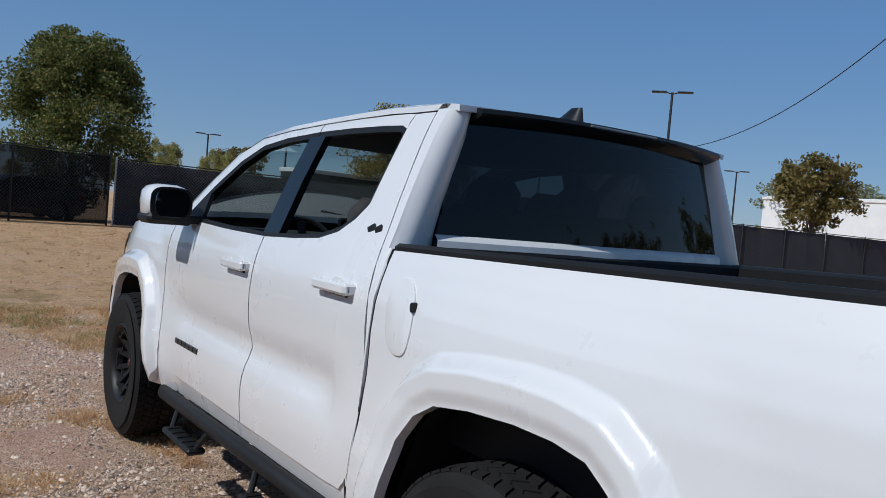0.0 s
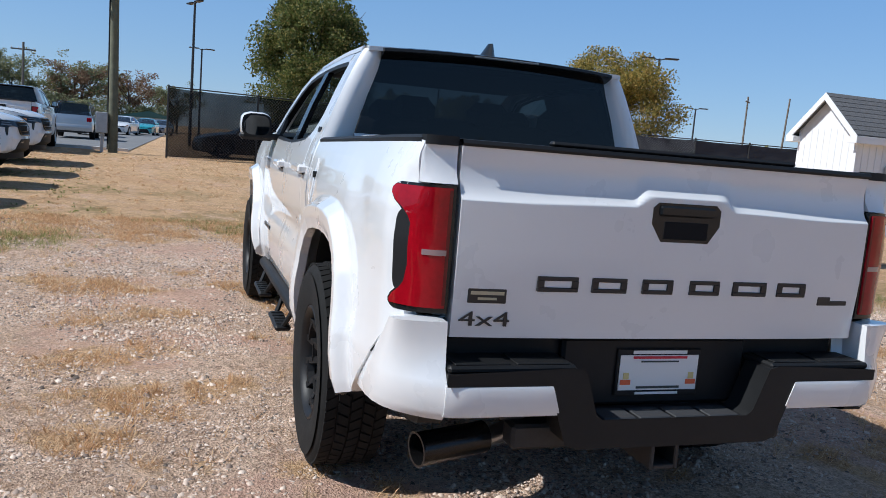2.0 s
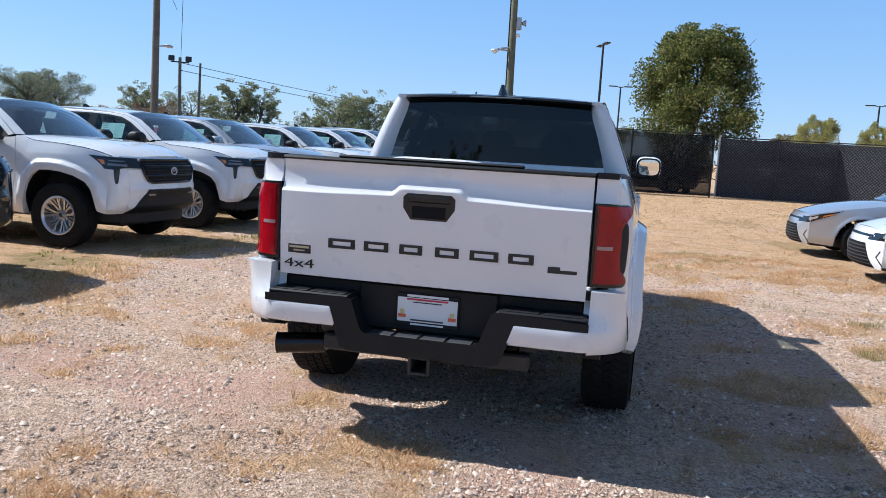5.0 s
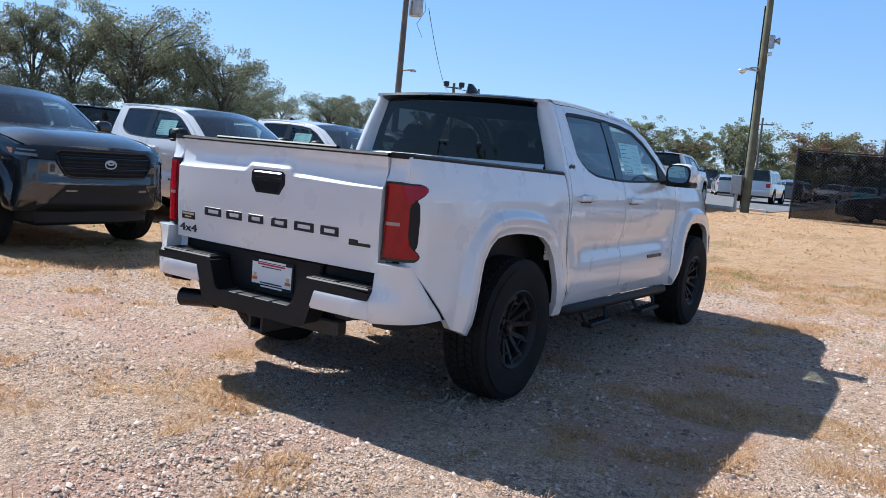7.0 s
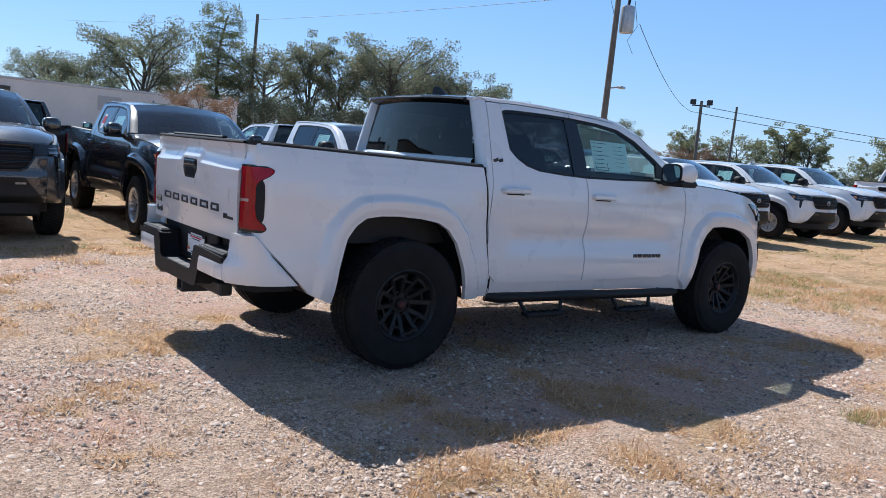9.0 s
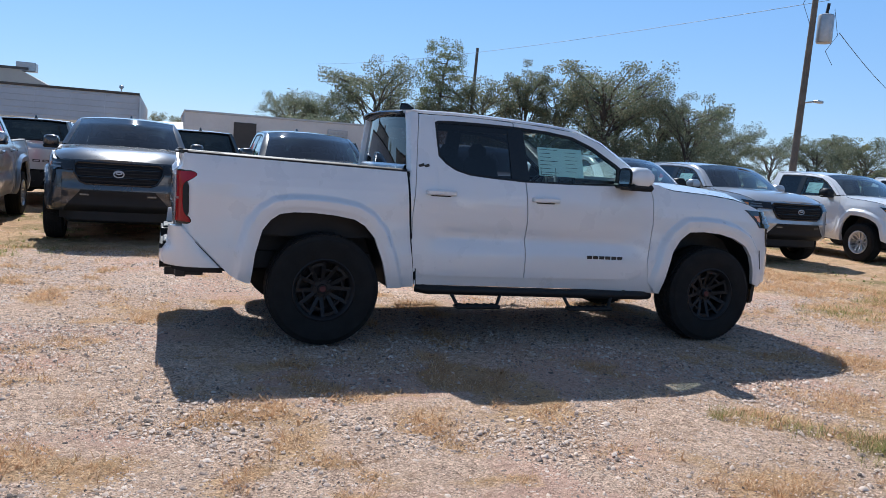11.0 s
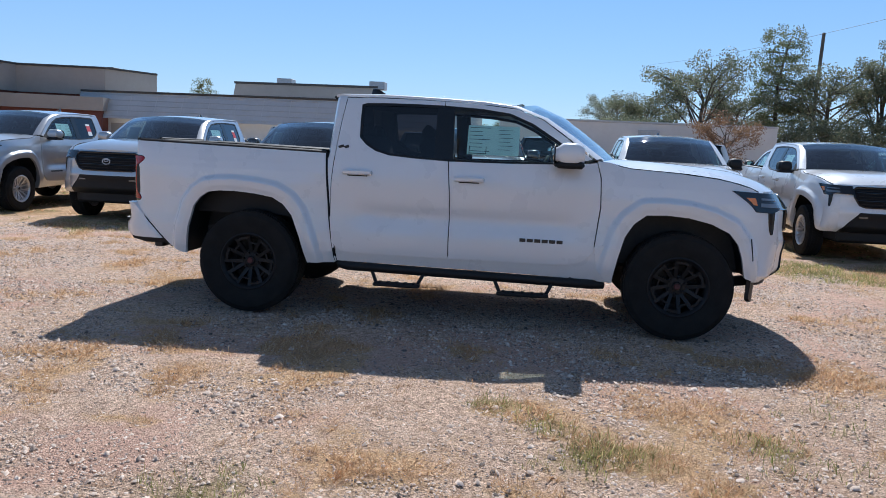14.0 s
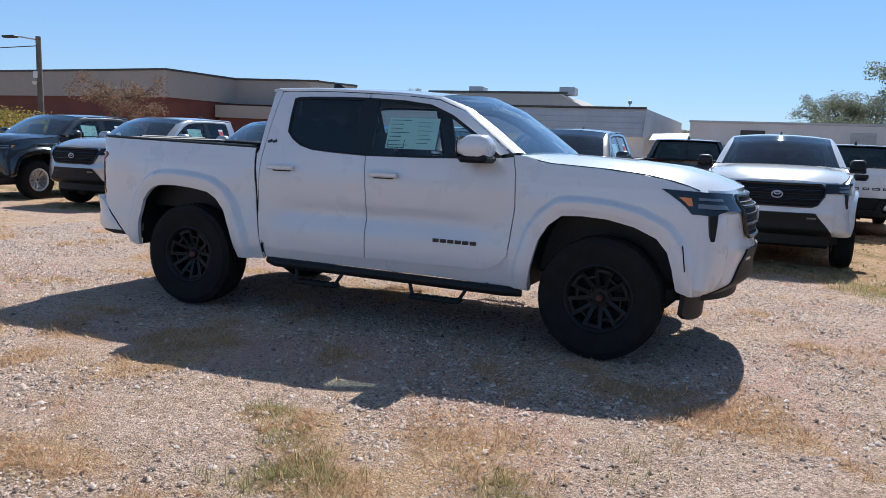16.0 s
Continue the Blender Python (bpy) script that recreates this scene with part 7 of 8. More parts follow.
# chain-link wire before the screens
def chain_link(a, b, height, step, metal, r):
    a, b = Vector(a), Vector(b)
    L, d = (b - a).length, (b - a).normalized()
    g = Geo()
    k = -height
    while k < L + height:
        for s in (1, -1):
            ts = sorted((-k / (s * height), (L - k) / (s * height)))
            t0, t1 = max(0.0, ts[0]), min(1.0, ts[1])
            if t1 - t0 > 0.03:
                pts = [a + d * (k + s * height * t) + Vector((-0.045, 0, height * t)) for t in (t0, t1)]
                g.tube(pts, r, 3, False)
        k += step
    return solid("chain_link", g, metal, "black chain-link wire of the lot fence", "fence", kind="stuff")


chain_link((24.28, 2.05, 0.24), (25.98, -3.75, 0.24), 2.2, 0.11, POLEM, 0.004)
WIRE = mat("dull fence wire", (0.13, 0.137, 0.152), 0.5, 0.4)
chain_link((26.03, -3.95, 0.24), (26.38, -8.0, 0.24), 2.15, 0.11, WIRE, 0.005)
chain_link((26.38, -8.0, 0.24), (24.4, -18.0, 0.24), 2.15, 0.11, WIRE, 0.005)

silver_suv = suv("silver estate-bodied car parked by the lane", SILVER)
silver_suv.matrix_basis = at_ground(40.2, 6.75, 2)
tagged(silver_suv, group="far vehicles")
dark_suv = suv("dark estate-bodied car parked by the lane", GREYP)
dark_suv.matrix_basis = at_ground(57.0, 13.9, 8)
tagged(dark_suv, group="far vehicles")

# ---------------------------------------------------------------- shed
def build_shed():
    x0, x1, y0, y1, zb, ze, zr = 12.25, 14.05, -15.75, -13.95, 0.0, 2.40, 3.20
    root = thing("shed", "small white timber shed with a grey shingle roof", "shed", m=Matrix.Translation((13.15, -14.85, 0)) @ Matrix.Diagonal((1.05, 1.05, 1.065, 1)) @ Matrix.Translation((-13.15, 14.85, 0)))
    xm = (x0 + x1) / 2
    part("gable_wall", Geo().prism([(x0, zb), (x1, zb), (x1, ze), (xm, zr - 0.05), (x0, ze)], y1 - 0.08, y1, "y"), SIDING, root)
    part("gable_wall", Geo().prism([(x0, zb), (x1, zb), (x1, ze), (xm, zr - 0.05), (x0, ze)], y0, y0 + 0.08, "y"), SIDING, root)
    part("side_wall", Geo().box(x0, x0 + 0.08, y0 + 0.08, y1 - 0.08, zb, ze), SIDING, root)
    part("side_wall", Geo().box(x1 - 0.08, x1, y0 + 0.08, y1 - 0.08, zb, ze), SIDING, root)
    k = 0
    while x0 + 0.2 * k < x1:
        part("batten", Geo().box(x0 + 0.2 * k, x0 + 0.2 * k + 0.185, y1, y1 + 0.010, zb, 2.42, 0.004), SIDING, root)
        k += 1
    for k in range(9):
        part("batten", Geo().box(x0 - 0.010, x0, y0 + 0.2 * k + 0.01, min(y1, y0 + 0.2 * k + 0.195), zb, ze - 0.02, 0.004), SIDING, root)
    for s in (-1, 1):
        part("corner_board", Geo().box(*sorted((xm + s * 0.90 - 0.05, xm + s * 0.90 + 0.02)), y1 - 0.02, y1 + 0.022, zb, ze, 0.005), SIDING, root)
        e = xm + s * 1.10
        rise = (zr - ze) / 0.9
        zlow = zr - 1.10 * rise
        # roof plane in overlapping shingle courses
        n = 9
        roof = None
        for c in range(n):
            ua, ub = c / n, (c + 1) / n
            xa, xb = lerp(e, xm, ua), lerp(e, xm, min(1, ub + 0.03))
            za, zb2 = lerp(zlow, zr, ua) + 0.050, lerp(zlow, zr, min(1, ub + 0.03)) + 0.034
            tabs = 10
            for t in range(tabs):
                ya, yb = lerp(y0 - 0.22, y1 + 0.22, t / tabs) + (0.06 if c % 2 else 0), lerp(y0 - 0.22, y1 + 0.22, (t + 1) / tabs) + (0.06 if c % 2 else 0)
                yb = min(yb, y1 + 0.22) - 0.008
                gg = Geo().slab([[(xa, ya, za), (xa, yb, za)], [(xb, ya, zb2), (xb, yb, zb2)]], (0, 0, -0.018))
                if roof is None:
                    roof = part("roof", Geo().slab([[(e, y0 - 0.2, zlow + 0.01), (e, y1 + 0.2, zlow + 0.01)], [(xm, y0 - 0.2, zr + 0.01), (xm, y1 + 0.2, zr + 0.01)]], (0, 0, -0.04)), SHINGLE, root, "grey shingle roof")
                part("shingle", gg, SHINGLE, roof)
        part("fascia", Geo().slab([[(e, y1 + 0.20, zlow - 0.14), (e, y1 + 0.20, zlow + 0.03)], [(xm, y1 + 0.20, zr - 0.14), (xm, y1 + 0.20, zr + 0.03)]], (0, 0.035, 0)), SIDING, root, "white barge board")
        part("eave_board", Geo().box(*sorted((e, e + s * 0.03)), y0 - 0.2, y1 + 0.235, zlow - 0.15, zlow + 0.015, 0.004), SIDING, root)
        part("soffit", Geo().box(*sorted((xm + s * 0.9, e)), y0 - 0.2, y1 + 0.2, zlow - 0.13, zlow - 0.11), SIDING, root)
        part("corbel", Geo().box(*sorted((xm + s * 0.86, e + s * 0.02)), y1 + 0.0, y1 + 0.24, zlow - 0.15, zlow - 0.005, 0.004), SIDING, root)
    mast = part("mast", Geo().tube([(x0 - 0.05, -15.0, 1.5), (x0 - 0.05, -15.0, 3.55), (x0 - 0.02, -15.03, 3.65), (x0 + 0.06, -15.1, 3.66), (x0 + 0.10, -15.14, 3.58)], 0.03, 10), GALV, root, "galvanised cable mast")
    part("meter_box", Geo().box(x0 - 0.14, x0 - 0.01, -15.15, -14.85, 1.20, 1.62, 0.02), GALV, root, "grey meter box")
    return root


build_shed()


def cable_line(name, a, b, sag, r, label):
    a, b = Vector(a), Vector(b)
    pts = [a.lerp(b, t) - Vector((0, 0, sag * 4 * t * (1 - t))) for t in spread(0, 1, 24)]
    return solid(name, Geo().tube(pts, r, 6), CABLE, label, "cable")


cable_line("overhead_cable", (12.3, -15.1, 3.84), (0.0, -12.0, 11.9), 1.9, 0.011, "black overhead cable to the shed mast")


# ---------------------------------------------------------------- poles
def lamp_post(x, y, z, label, single=False, turn=0.0, arm=0.75):
    root = thing("street_lamp", label, "street lamp", "car park lamps", pose(x, y, ground_z(x, y), 0, 0, turn))
    part("pole", Geo().tube([(0, 0, -0.2), (0, 0, z)], [0.09, 0.06], 10), POLEM, root)
    for s in ((1,) if single else (1, -1)):
        part("arm", Geo().tube([(0, 0, z - 0.08), (0, s * 0.30, z)], 0.03, 8), POLEM, root)
        part("lamp_head", Geo().box(-0.16, 0.16, *sorted((s * 0.25, s * (0.25 + arm))), z - 0.03, z + 0.05, 0.03), POLEM, root, "flat dark lamp head")
    return root


for x, y, z, tr in ((24.8, -29.4, 8.4, 38), (43.2, 1.26, 7.7, 18), (64.1, 0.5, 7.2, 100), (38.8, -55.2, 7.2, 35), (34.5, -22.3, 6.65, 65), (51.8, -21.0, 5.5, 75), (53.9, -38.5, 5.9, 55), (63.0, -19.0, 6.4, 80)):
    lamp_post(x, y, z, "tall dark double-headed car park lamp", turn=tr - 90)


def camera_pole():
    x, y = 25.4, 3.75
    root = thing("utility_pole", "green-brown timber pole with security cameras", "pole", m=at_ground(x, y, 0))
    part("pole", Geo().tube([(0, 0, -0.3), (0.25, 0.10, 7.6)], [0.155, 0.115], 16), WOODG, root)
    part("arm", Geo().tube([(0.15, 0.05, 4.95), (0.0, 0.60, 5.02)], 0.035, 8).tube([(0.15, 0.02, 5.1), (0.0, 0.45, 5.05)], 0.03, 8), GALV, root)
    part("dome_camera", Geo().lathe([(0.0, -0.10), (0.08, -0.06), (0.12, 0.0), (0.15, 0.02), (0.14, 0.07), (0.0, 0.09)], 18, "z", Matrix.Translation((-0.02, 0.68, 4.93))), PAPERW, root, "white dome camera")
    part("camera_box", Geo().box(0.12, 0.30, -0.22, -0.03, 5.75, 6.2, 0.02), GALV, root, "grey equipment box")
    part("speaker", Geo().lathe([(0.04, 0.0), (0.06, 0.1), (0.13, 0.22)], 14, "y", pose(0.22, -0.16, 6.0, 0, 0, 180)), GALV, root)
    part("spot_camera", Geo().lathe([(0.0, -0.08), (0.07, -0.06), (0.07, 0.08), (0.0, 0.09)], 12, "y", pose(0.20, -0.12, 5.55)), PAPERW, root)
    part("dish", Geo().lathe([(0.0, 0.0), (0.20, 0.03), (0.34, 0.10), (0.33, 0.12), (0.0, 0.02)], 22, "x", pose(0.10, -0.12, 7.65, 0, -60, 0)), PAPERW, root, "white antenna dish")
    part("conduit", Geo().tube([(0.02, 0.17, 0.1), (0.24, 0.24, 7.2)], 0.025, 6), PLASTIC, root)
    part("cabinet", Geo().box(-0.28, 0.05, 0.16, 0.52, 0.62, 1.30, 0.02), GALV, root, "grey metal cabinet on a stub post")
    part("stub_post", Geo().box(-0.16, -0.06, 0.28, 0.38, -0.1, 0.62, 0.01), GALV, root)
    return root


camera_pole()


def timber_pole(x, y, z, label, lean=0.0, r=0.14, bars=False, transformer=False, lamps=False, turn=0.0):
    root = thing("utility_pole", label, "pole", "utility poles", at_ground(x, y, turn))
    part("pole", Geo().tube([(0, 0, -0.3), (lean, 0, z)], [r, r * 0.72], 12), WOODP, root)
    if bars:
        part("crossarm", Geo().box(lean - 0.06, lean + 0.06, -1.1, 1.1, z - 0.75, z - 0.62, 0.01), WOODP, root)
        for yy in (-1.0, -0.4, 0.4, 1.0):
            part("insulator", Geo().lathe([(0.0, 0.0), (0.05, 0.02), (0.05, 0.10), (0.02, 0.16), (0.0, 0.16)], 10, "z", Matrix.Translation((lean, yy, z - 0.62))), GALV, root)
    if transformer:
        part("transformer", Geo().lathe([(0.0, -0.48), (0.22, -0.46), (0.24, -0.40), (0.24, 0.34), (0.22, 0.40), (0.10, 0.44), (0.0, 0.44)], 20, "z", Matrix.Translation((lean + 0.28, -0.25, z - 1.2))), GALV, root, "grey transformer can")
        part("bushing", Geo().tube([(lean + 0.28, -0.25, z - 0.78), (lean + 0.30, -0.28, z - 0.45)], 0.05, 8), PLASTIC, root)
        part("lamp_arm", Geo().tube([(lean * 0.45, 0, 3.95), (lean * 0.45 + 0.45, -0.25, 4.05)], 0.025, 6).box(lean * 0.45 + 0.35, lean * 0.45 + 0.70, -0.36, -0.18, 4.0, 4.08, 0.02), GALV, root, "small flat lamp on an arm")
        part("jumper_wires", Geo().tube([(lean - 0.1, 0.1, z), (lean - 0.35, 0.2, z - 0.5), (lean - 0.1, 0.1, z - 1.0), (lean, 0, z - 1.6)], 0.008, 5).tube([(lean + 0.45, -0.4, z - 0.6), (lean + 0.6, -0.5, z - 1.4), (lean + 0.35, -0.3, z - 1.9), (lean + 0.55, -0.45, z - 2.3)], 0.008, 5), CABLE, root)
    if lamps:
        for s in (-1, 1):
            part("flood_lamp", Geo().box(-0.16, 0.16, *sorted((s * 0.35, s * 0.75)), z - 0.25, z + 0.1, 0.04), POLEM, root, "dark floodlight")
        part("crossarm", Geo().box(-0.05, 0.05, -0.6, 0.6, z - 0.35, z - 0.27, 0.01), POLEM, root)
    return root


timber_pole(17.46, 13.55, 7.5, "timber utility pole with a grey transformer", 0.32, 0.125, transformer=True, turn=18)
timber_pole(0.0, -12.1, 12.2, "timber utility pole that carries the shed cable")
timber_pole(44.5, 29.3, 6.3, "timber pole with two floodlights", lamps=True, turn=35)
timber_pole(20.3, 50.0, 10.0, "tall timber utility pole before the trees", 0.35, 0.15, turn=10)
timber_pole(84.3, 16.7, 7.8, "far timber utility pole", bars=True)
timber_pole(83.4, -66.8, 10.6, "far timber utility pole", bars=True, turn=40)
timber_pole(80.5, -70.3, 10.6, "far timber utility pole", -0.4, turn=40)
timber_pole(60, 37, 7.5, "far timber utility pole", 0.3)
cable_line("overhead_cable", (18.3, 13.1, 6.2), (44.5, 29.3, 5.8), 0.9, 0.011, "drooping service cable between poles")
cable_line("overhead_cable", (18.05, 13.4, 7.2), (12.0, 70.0, 10.0), 0.5, 0.008, "thin black overhead cable")
cable_line("overhead_cable", (44.5, 29.3, 6.2), (110, 20, 6.0), 0.5, 0.02, "overhead cable towards the road")
cable_line("overhead_cable", (44.5, 29.3, 5.7), (110, 19, 5.2), 0.5, 0.02, "overhead cable towards the road")


def lot_lamp():
    root = thing("street_lamp", "lot lamp on a timber pole before the brick building", "street lamp", m=at_ground(-25.9, 20.0, 0))
    part("pole", Geo().tube([(0, 0, -0.3), (-0.15, 0, 5.5)], [0.14, 0.11], 12), WOODP, root)
    part("lamp_arm", Geo().tube([(-0.15, 0, 5.35), (-0.8, -0.5, 5.45)], 0.03, 6), GALV, root)
    part("lamp_head", Geo().box(-1.5, -0.75, -0.75, -0.45, 5.38, 5.48, 0.03), POLEM, root, "flat lamp head")
    part("camera", Geo().lathe([(0.0, -0.1), (0.1, -0.05), (0.12, 0.05), (0.0, 0.08)], 12, "z", Matrix.Translation((-0.3, -0.1, 3.5))).box(-0.35, -0.1, -0.15, 0.05, 3.7, 4.0, 0.02), PAPERW, root, "white camera")
    return root


lot_lamp()
cable_line("overhead_cable", (-26.1, 20.0, 5.1), (-60, 10, 4.0), 0.4, 0.02, "thin black overhead cable")

# ---------------------------------------------------------------- buildings
def low_building():
    """Long pale building with a sloped metal front and a raised roof."""
    root = thing("warehouse", "long pale low building with a sloped metal fascia", "building")
    x0, x1, y0 = -26.0, -2.55, 39.5
    part("wall", Geo().box(x0, x1, y0, y0 + 18, 0, 2.55), CREAM, root)
    for k in range(14):
        xa = lerp(x0, x1, k / 14)
        part("panel", Geo().slab([[(xa + 0.002, y0 - 0.75, 2.35), (lerp(x0, x1, (k + 1) / 14) - 0.002, y0 - 0.75, 2.35)], [(xa + 0.002, y0 + 0.1, 3.95), (lerp(x0, x1, (k + 1) / 14) - 0.002, y0 + 0.1, 3.95)]], (0, 0.06, 0)), MANSARD, root, "grey metal fascia panel")
        for c in range(5):
            t = (c + 0.5) / 5
            part("seam", Geo().box(xa + 0.02, lerp(x0, x1, (k + 1) / 14) - 0.02, lerp(y0 - 0.75, y0 + 0.1, t) - 0.03, lerp(y0 - 0.75, y0 + 0.1, t), lerp(2.35, 3.95, t) - 0.01, lerp(2.35, 3.95, t) + 0.015), MANSARD, root)
    part("coping", Geo().box(x0, x1 + 0.02, y0 + 0.0, y0 + 0.25, 3.93, 4.05, 0.02), FASCIA, root, "dark coping")
    part("end_panel", Geo().prism([(y0 - 0.75, 2.35), (y0 + 0.1, 3.95), (y0 + 18, 3.95), (y0 + 18, 2.35)], x1 - 0.05, x1 + 0.03, "x"), MANSARD, root)
    part("raised_roof", Geo().prism([(x0 + 6.5, 3.9), (x0 + 6.8, 5.45), (x1 - 7, 5.3), (x1 - 4.2, 3.9)], y0 + 8, y0 + 17, "y"), STUCCO, root, "tan raised roof")
    part("roof_edge", Geo().box(x0 + 6.7, x1 - 6.5, y0 + 7.9, y0 + 8.0, 5.30, 5.45), FASCIA, root)
    for xa in (-16.6, -9.9):
        part("roof_unit", Geo().box(xa, xa + 1.1, y0 + 9, y0 + 10, 5.3, 5.85, 0.04), GALV, root, "grey rooftop unit")
    for xa in (-24, -20, -12, -6.5):
        part("door", Geo().box(xa, xa + 1.0, y0 - 0.03, y0 + 0.05, 0, 2.1, 0.01), STUCCO, root)
    part("floodlight", Geo().lathe([(0.0, -0.1), (0.12, 0.0), (0.1, 0.12), (0.0, 0.14)], 12, "z", Matrix.Translation((x1 - 0.9, y0, 4.25))).tube([(x1 - 0.9, y0, 4.0), (x1 - 0.9, y0, 4.2)], 0.03, 6), GALV, root, "small floodlight")
    return root


low_building()


def far_shed():
    root = thing("warehouse", "low white metal building with a dark doorway", "building")
    x0, x1, y0 = -0.2, 15.5, 40.2
    part("wall", Geo().box(x0, x1, y0, y0 + 12, 0, 3.30), CREAM, root)
    part("coping", Geo().box(x0 - 0.05, x1 + 0.05, y0 - 0.05, y0 + 12, 3.30, 3.42, 0.02), MANSARD, root)
    part("doorway", Geo().box(2.45, 3.70, y0 - 0.04, y0 + 0.05, 0, 2.95, 0.01), FASCIA, root, "dark doorway")
    part("louvre", Geo().box(7.8, 9.0, y0 - 0.05, y0 + 0.03, 2.2, 2.95, 0.01), GALV, root, "grey louvre")
    for k in range(6):
        part("slat", Geo().box(7.85, 8.95, y0 - 0.08, y0 - 0.05, 2.25 + 0.11 * k, 2.31 + 0.11 * k, 0.005), GALV, root)
    part("canopy", Geo().slab([[(-2.4, y0 + 0.2, 2.2), (-0.25, y0 + 0.2, 2.3)], [(-2.4, y0 + 1.6, 2.6), (-0.25, y0 + 1.6, 2.7)]], (0, 0, 0.06)), MANSARD, root, "corrugated lean-to roof")
    return root


far_shed()


def brick_building():
    root = thing("brick_building", "flat-roofed brick building with a taupe stucco band", "building")
    poly = [(-60, 35), (-30.3, 32.7), (-29.9, 39.0), (-24.7, 40.0), (-23.2, 43.7), (-31, 54), (-60, 54)]
    part("brick_wall", Geo().prism(poly, 0, 3.95, "z"), BRICKM, root, "dark red brick wall")
    big = [(x + (0.12 if x > -50 else 0), y - 0.12) for x, y in poly]
    part("stucco_band", Geo().prism(big, 3.75, 5.35, "z"), STUCCO, root, "taupe stucco band")
    part("coping", Geo().prism([(x + (0.2 if x > -50 else 0), y - 0.2) for x, y in poly], 5.35, 5.47, "z"), FASCIA, root, "dark coping")
    part("low_wing", Geo().prism([(-29.7, 36.6), (-23.9, 38.4), (-24.2, 40.6), (-30.0, 39.0)], 2.75, 3.55, "z"), STUCCO, root, "taupe canopy band")
    part("low_wall", Geo().prism([(-29.6, 36.9), (-24.1, 38.6), (-24.3, 40.5), (-30.0, 39.0)], 0, 2.75, "z"), BRICKM, root)
    for x, y in ((-27, 43), (-36, 38)):
        part("roof_unit", Geo().box(x, x + 1.2, y, y + 1.2, 5.4, 5.75, 0.05), FASCIA, root)
    return root


brick_building()


def container(x, y, turn):
    root = thing("trailer", "dark box trailer with a white roof behind the fence", "trailer", m=at_ground(x, y, turn))
    part("body", Geo().box(-0.9, 0.9, -2.3, 2.3, 0.45, 2.50, 0.03), GREYP, root)
    part("roof", Geo().box(-0.95, 0.95, -2.35, 2.35, 2.50, 2.68, 0.03), SIDING, root, "white roof edge")
    for yy in (-0.5, 0.4):
        for s in (1, -1):
            part("wheel", Geo().lathe([(0.0, -0.1), (0.28, -0.1), (0.33, -0.06), (0.33, 0.06), (0.28, 0.1), (0.0, 0.1)], 20, "x", Matrix.Translation((s * 0.92, yy, 0.33))), RUBBER, root)
    return root


container(28.3, -13.2, 14)
root = thing("far_building", "low white building beyond the autumn tree", "building")
part("wall", Geo().box(20, 34, -66, -52, 0, 5.0), SIDING, root)
part("coping", Geo().box(19.9, 34.1, -66.1, -51.9, 5.0, 5.25, 0.03), SIDING, root)
part("door", Geo().box(24, 26, -52.0, -51.95, 0, 2.4), FASCIA, root)
root = thing("far_building", "small green-roofed building across the road", "building")
part("wall", Geo().box(101, 110, 3, 8.5, 0, 2.0), CREAM, root)
part("roof", Geo().prism([(2.2, 1.9), (9.3, 1.9), (5.75, 2.7)], 100, 111, "x"), GREENROOF, root, "green metal roof")

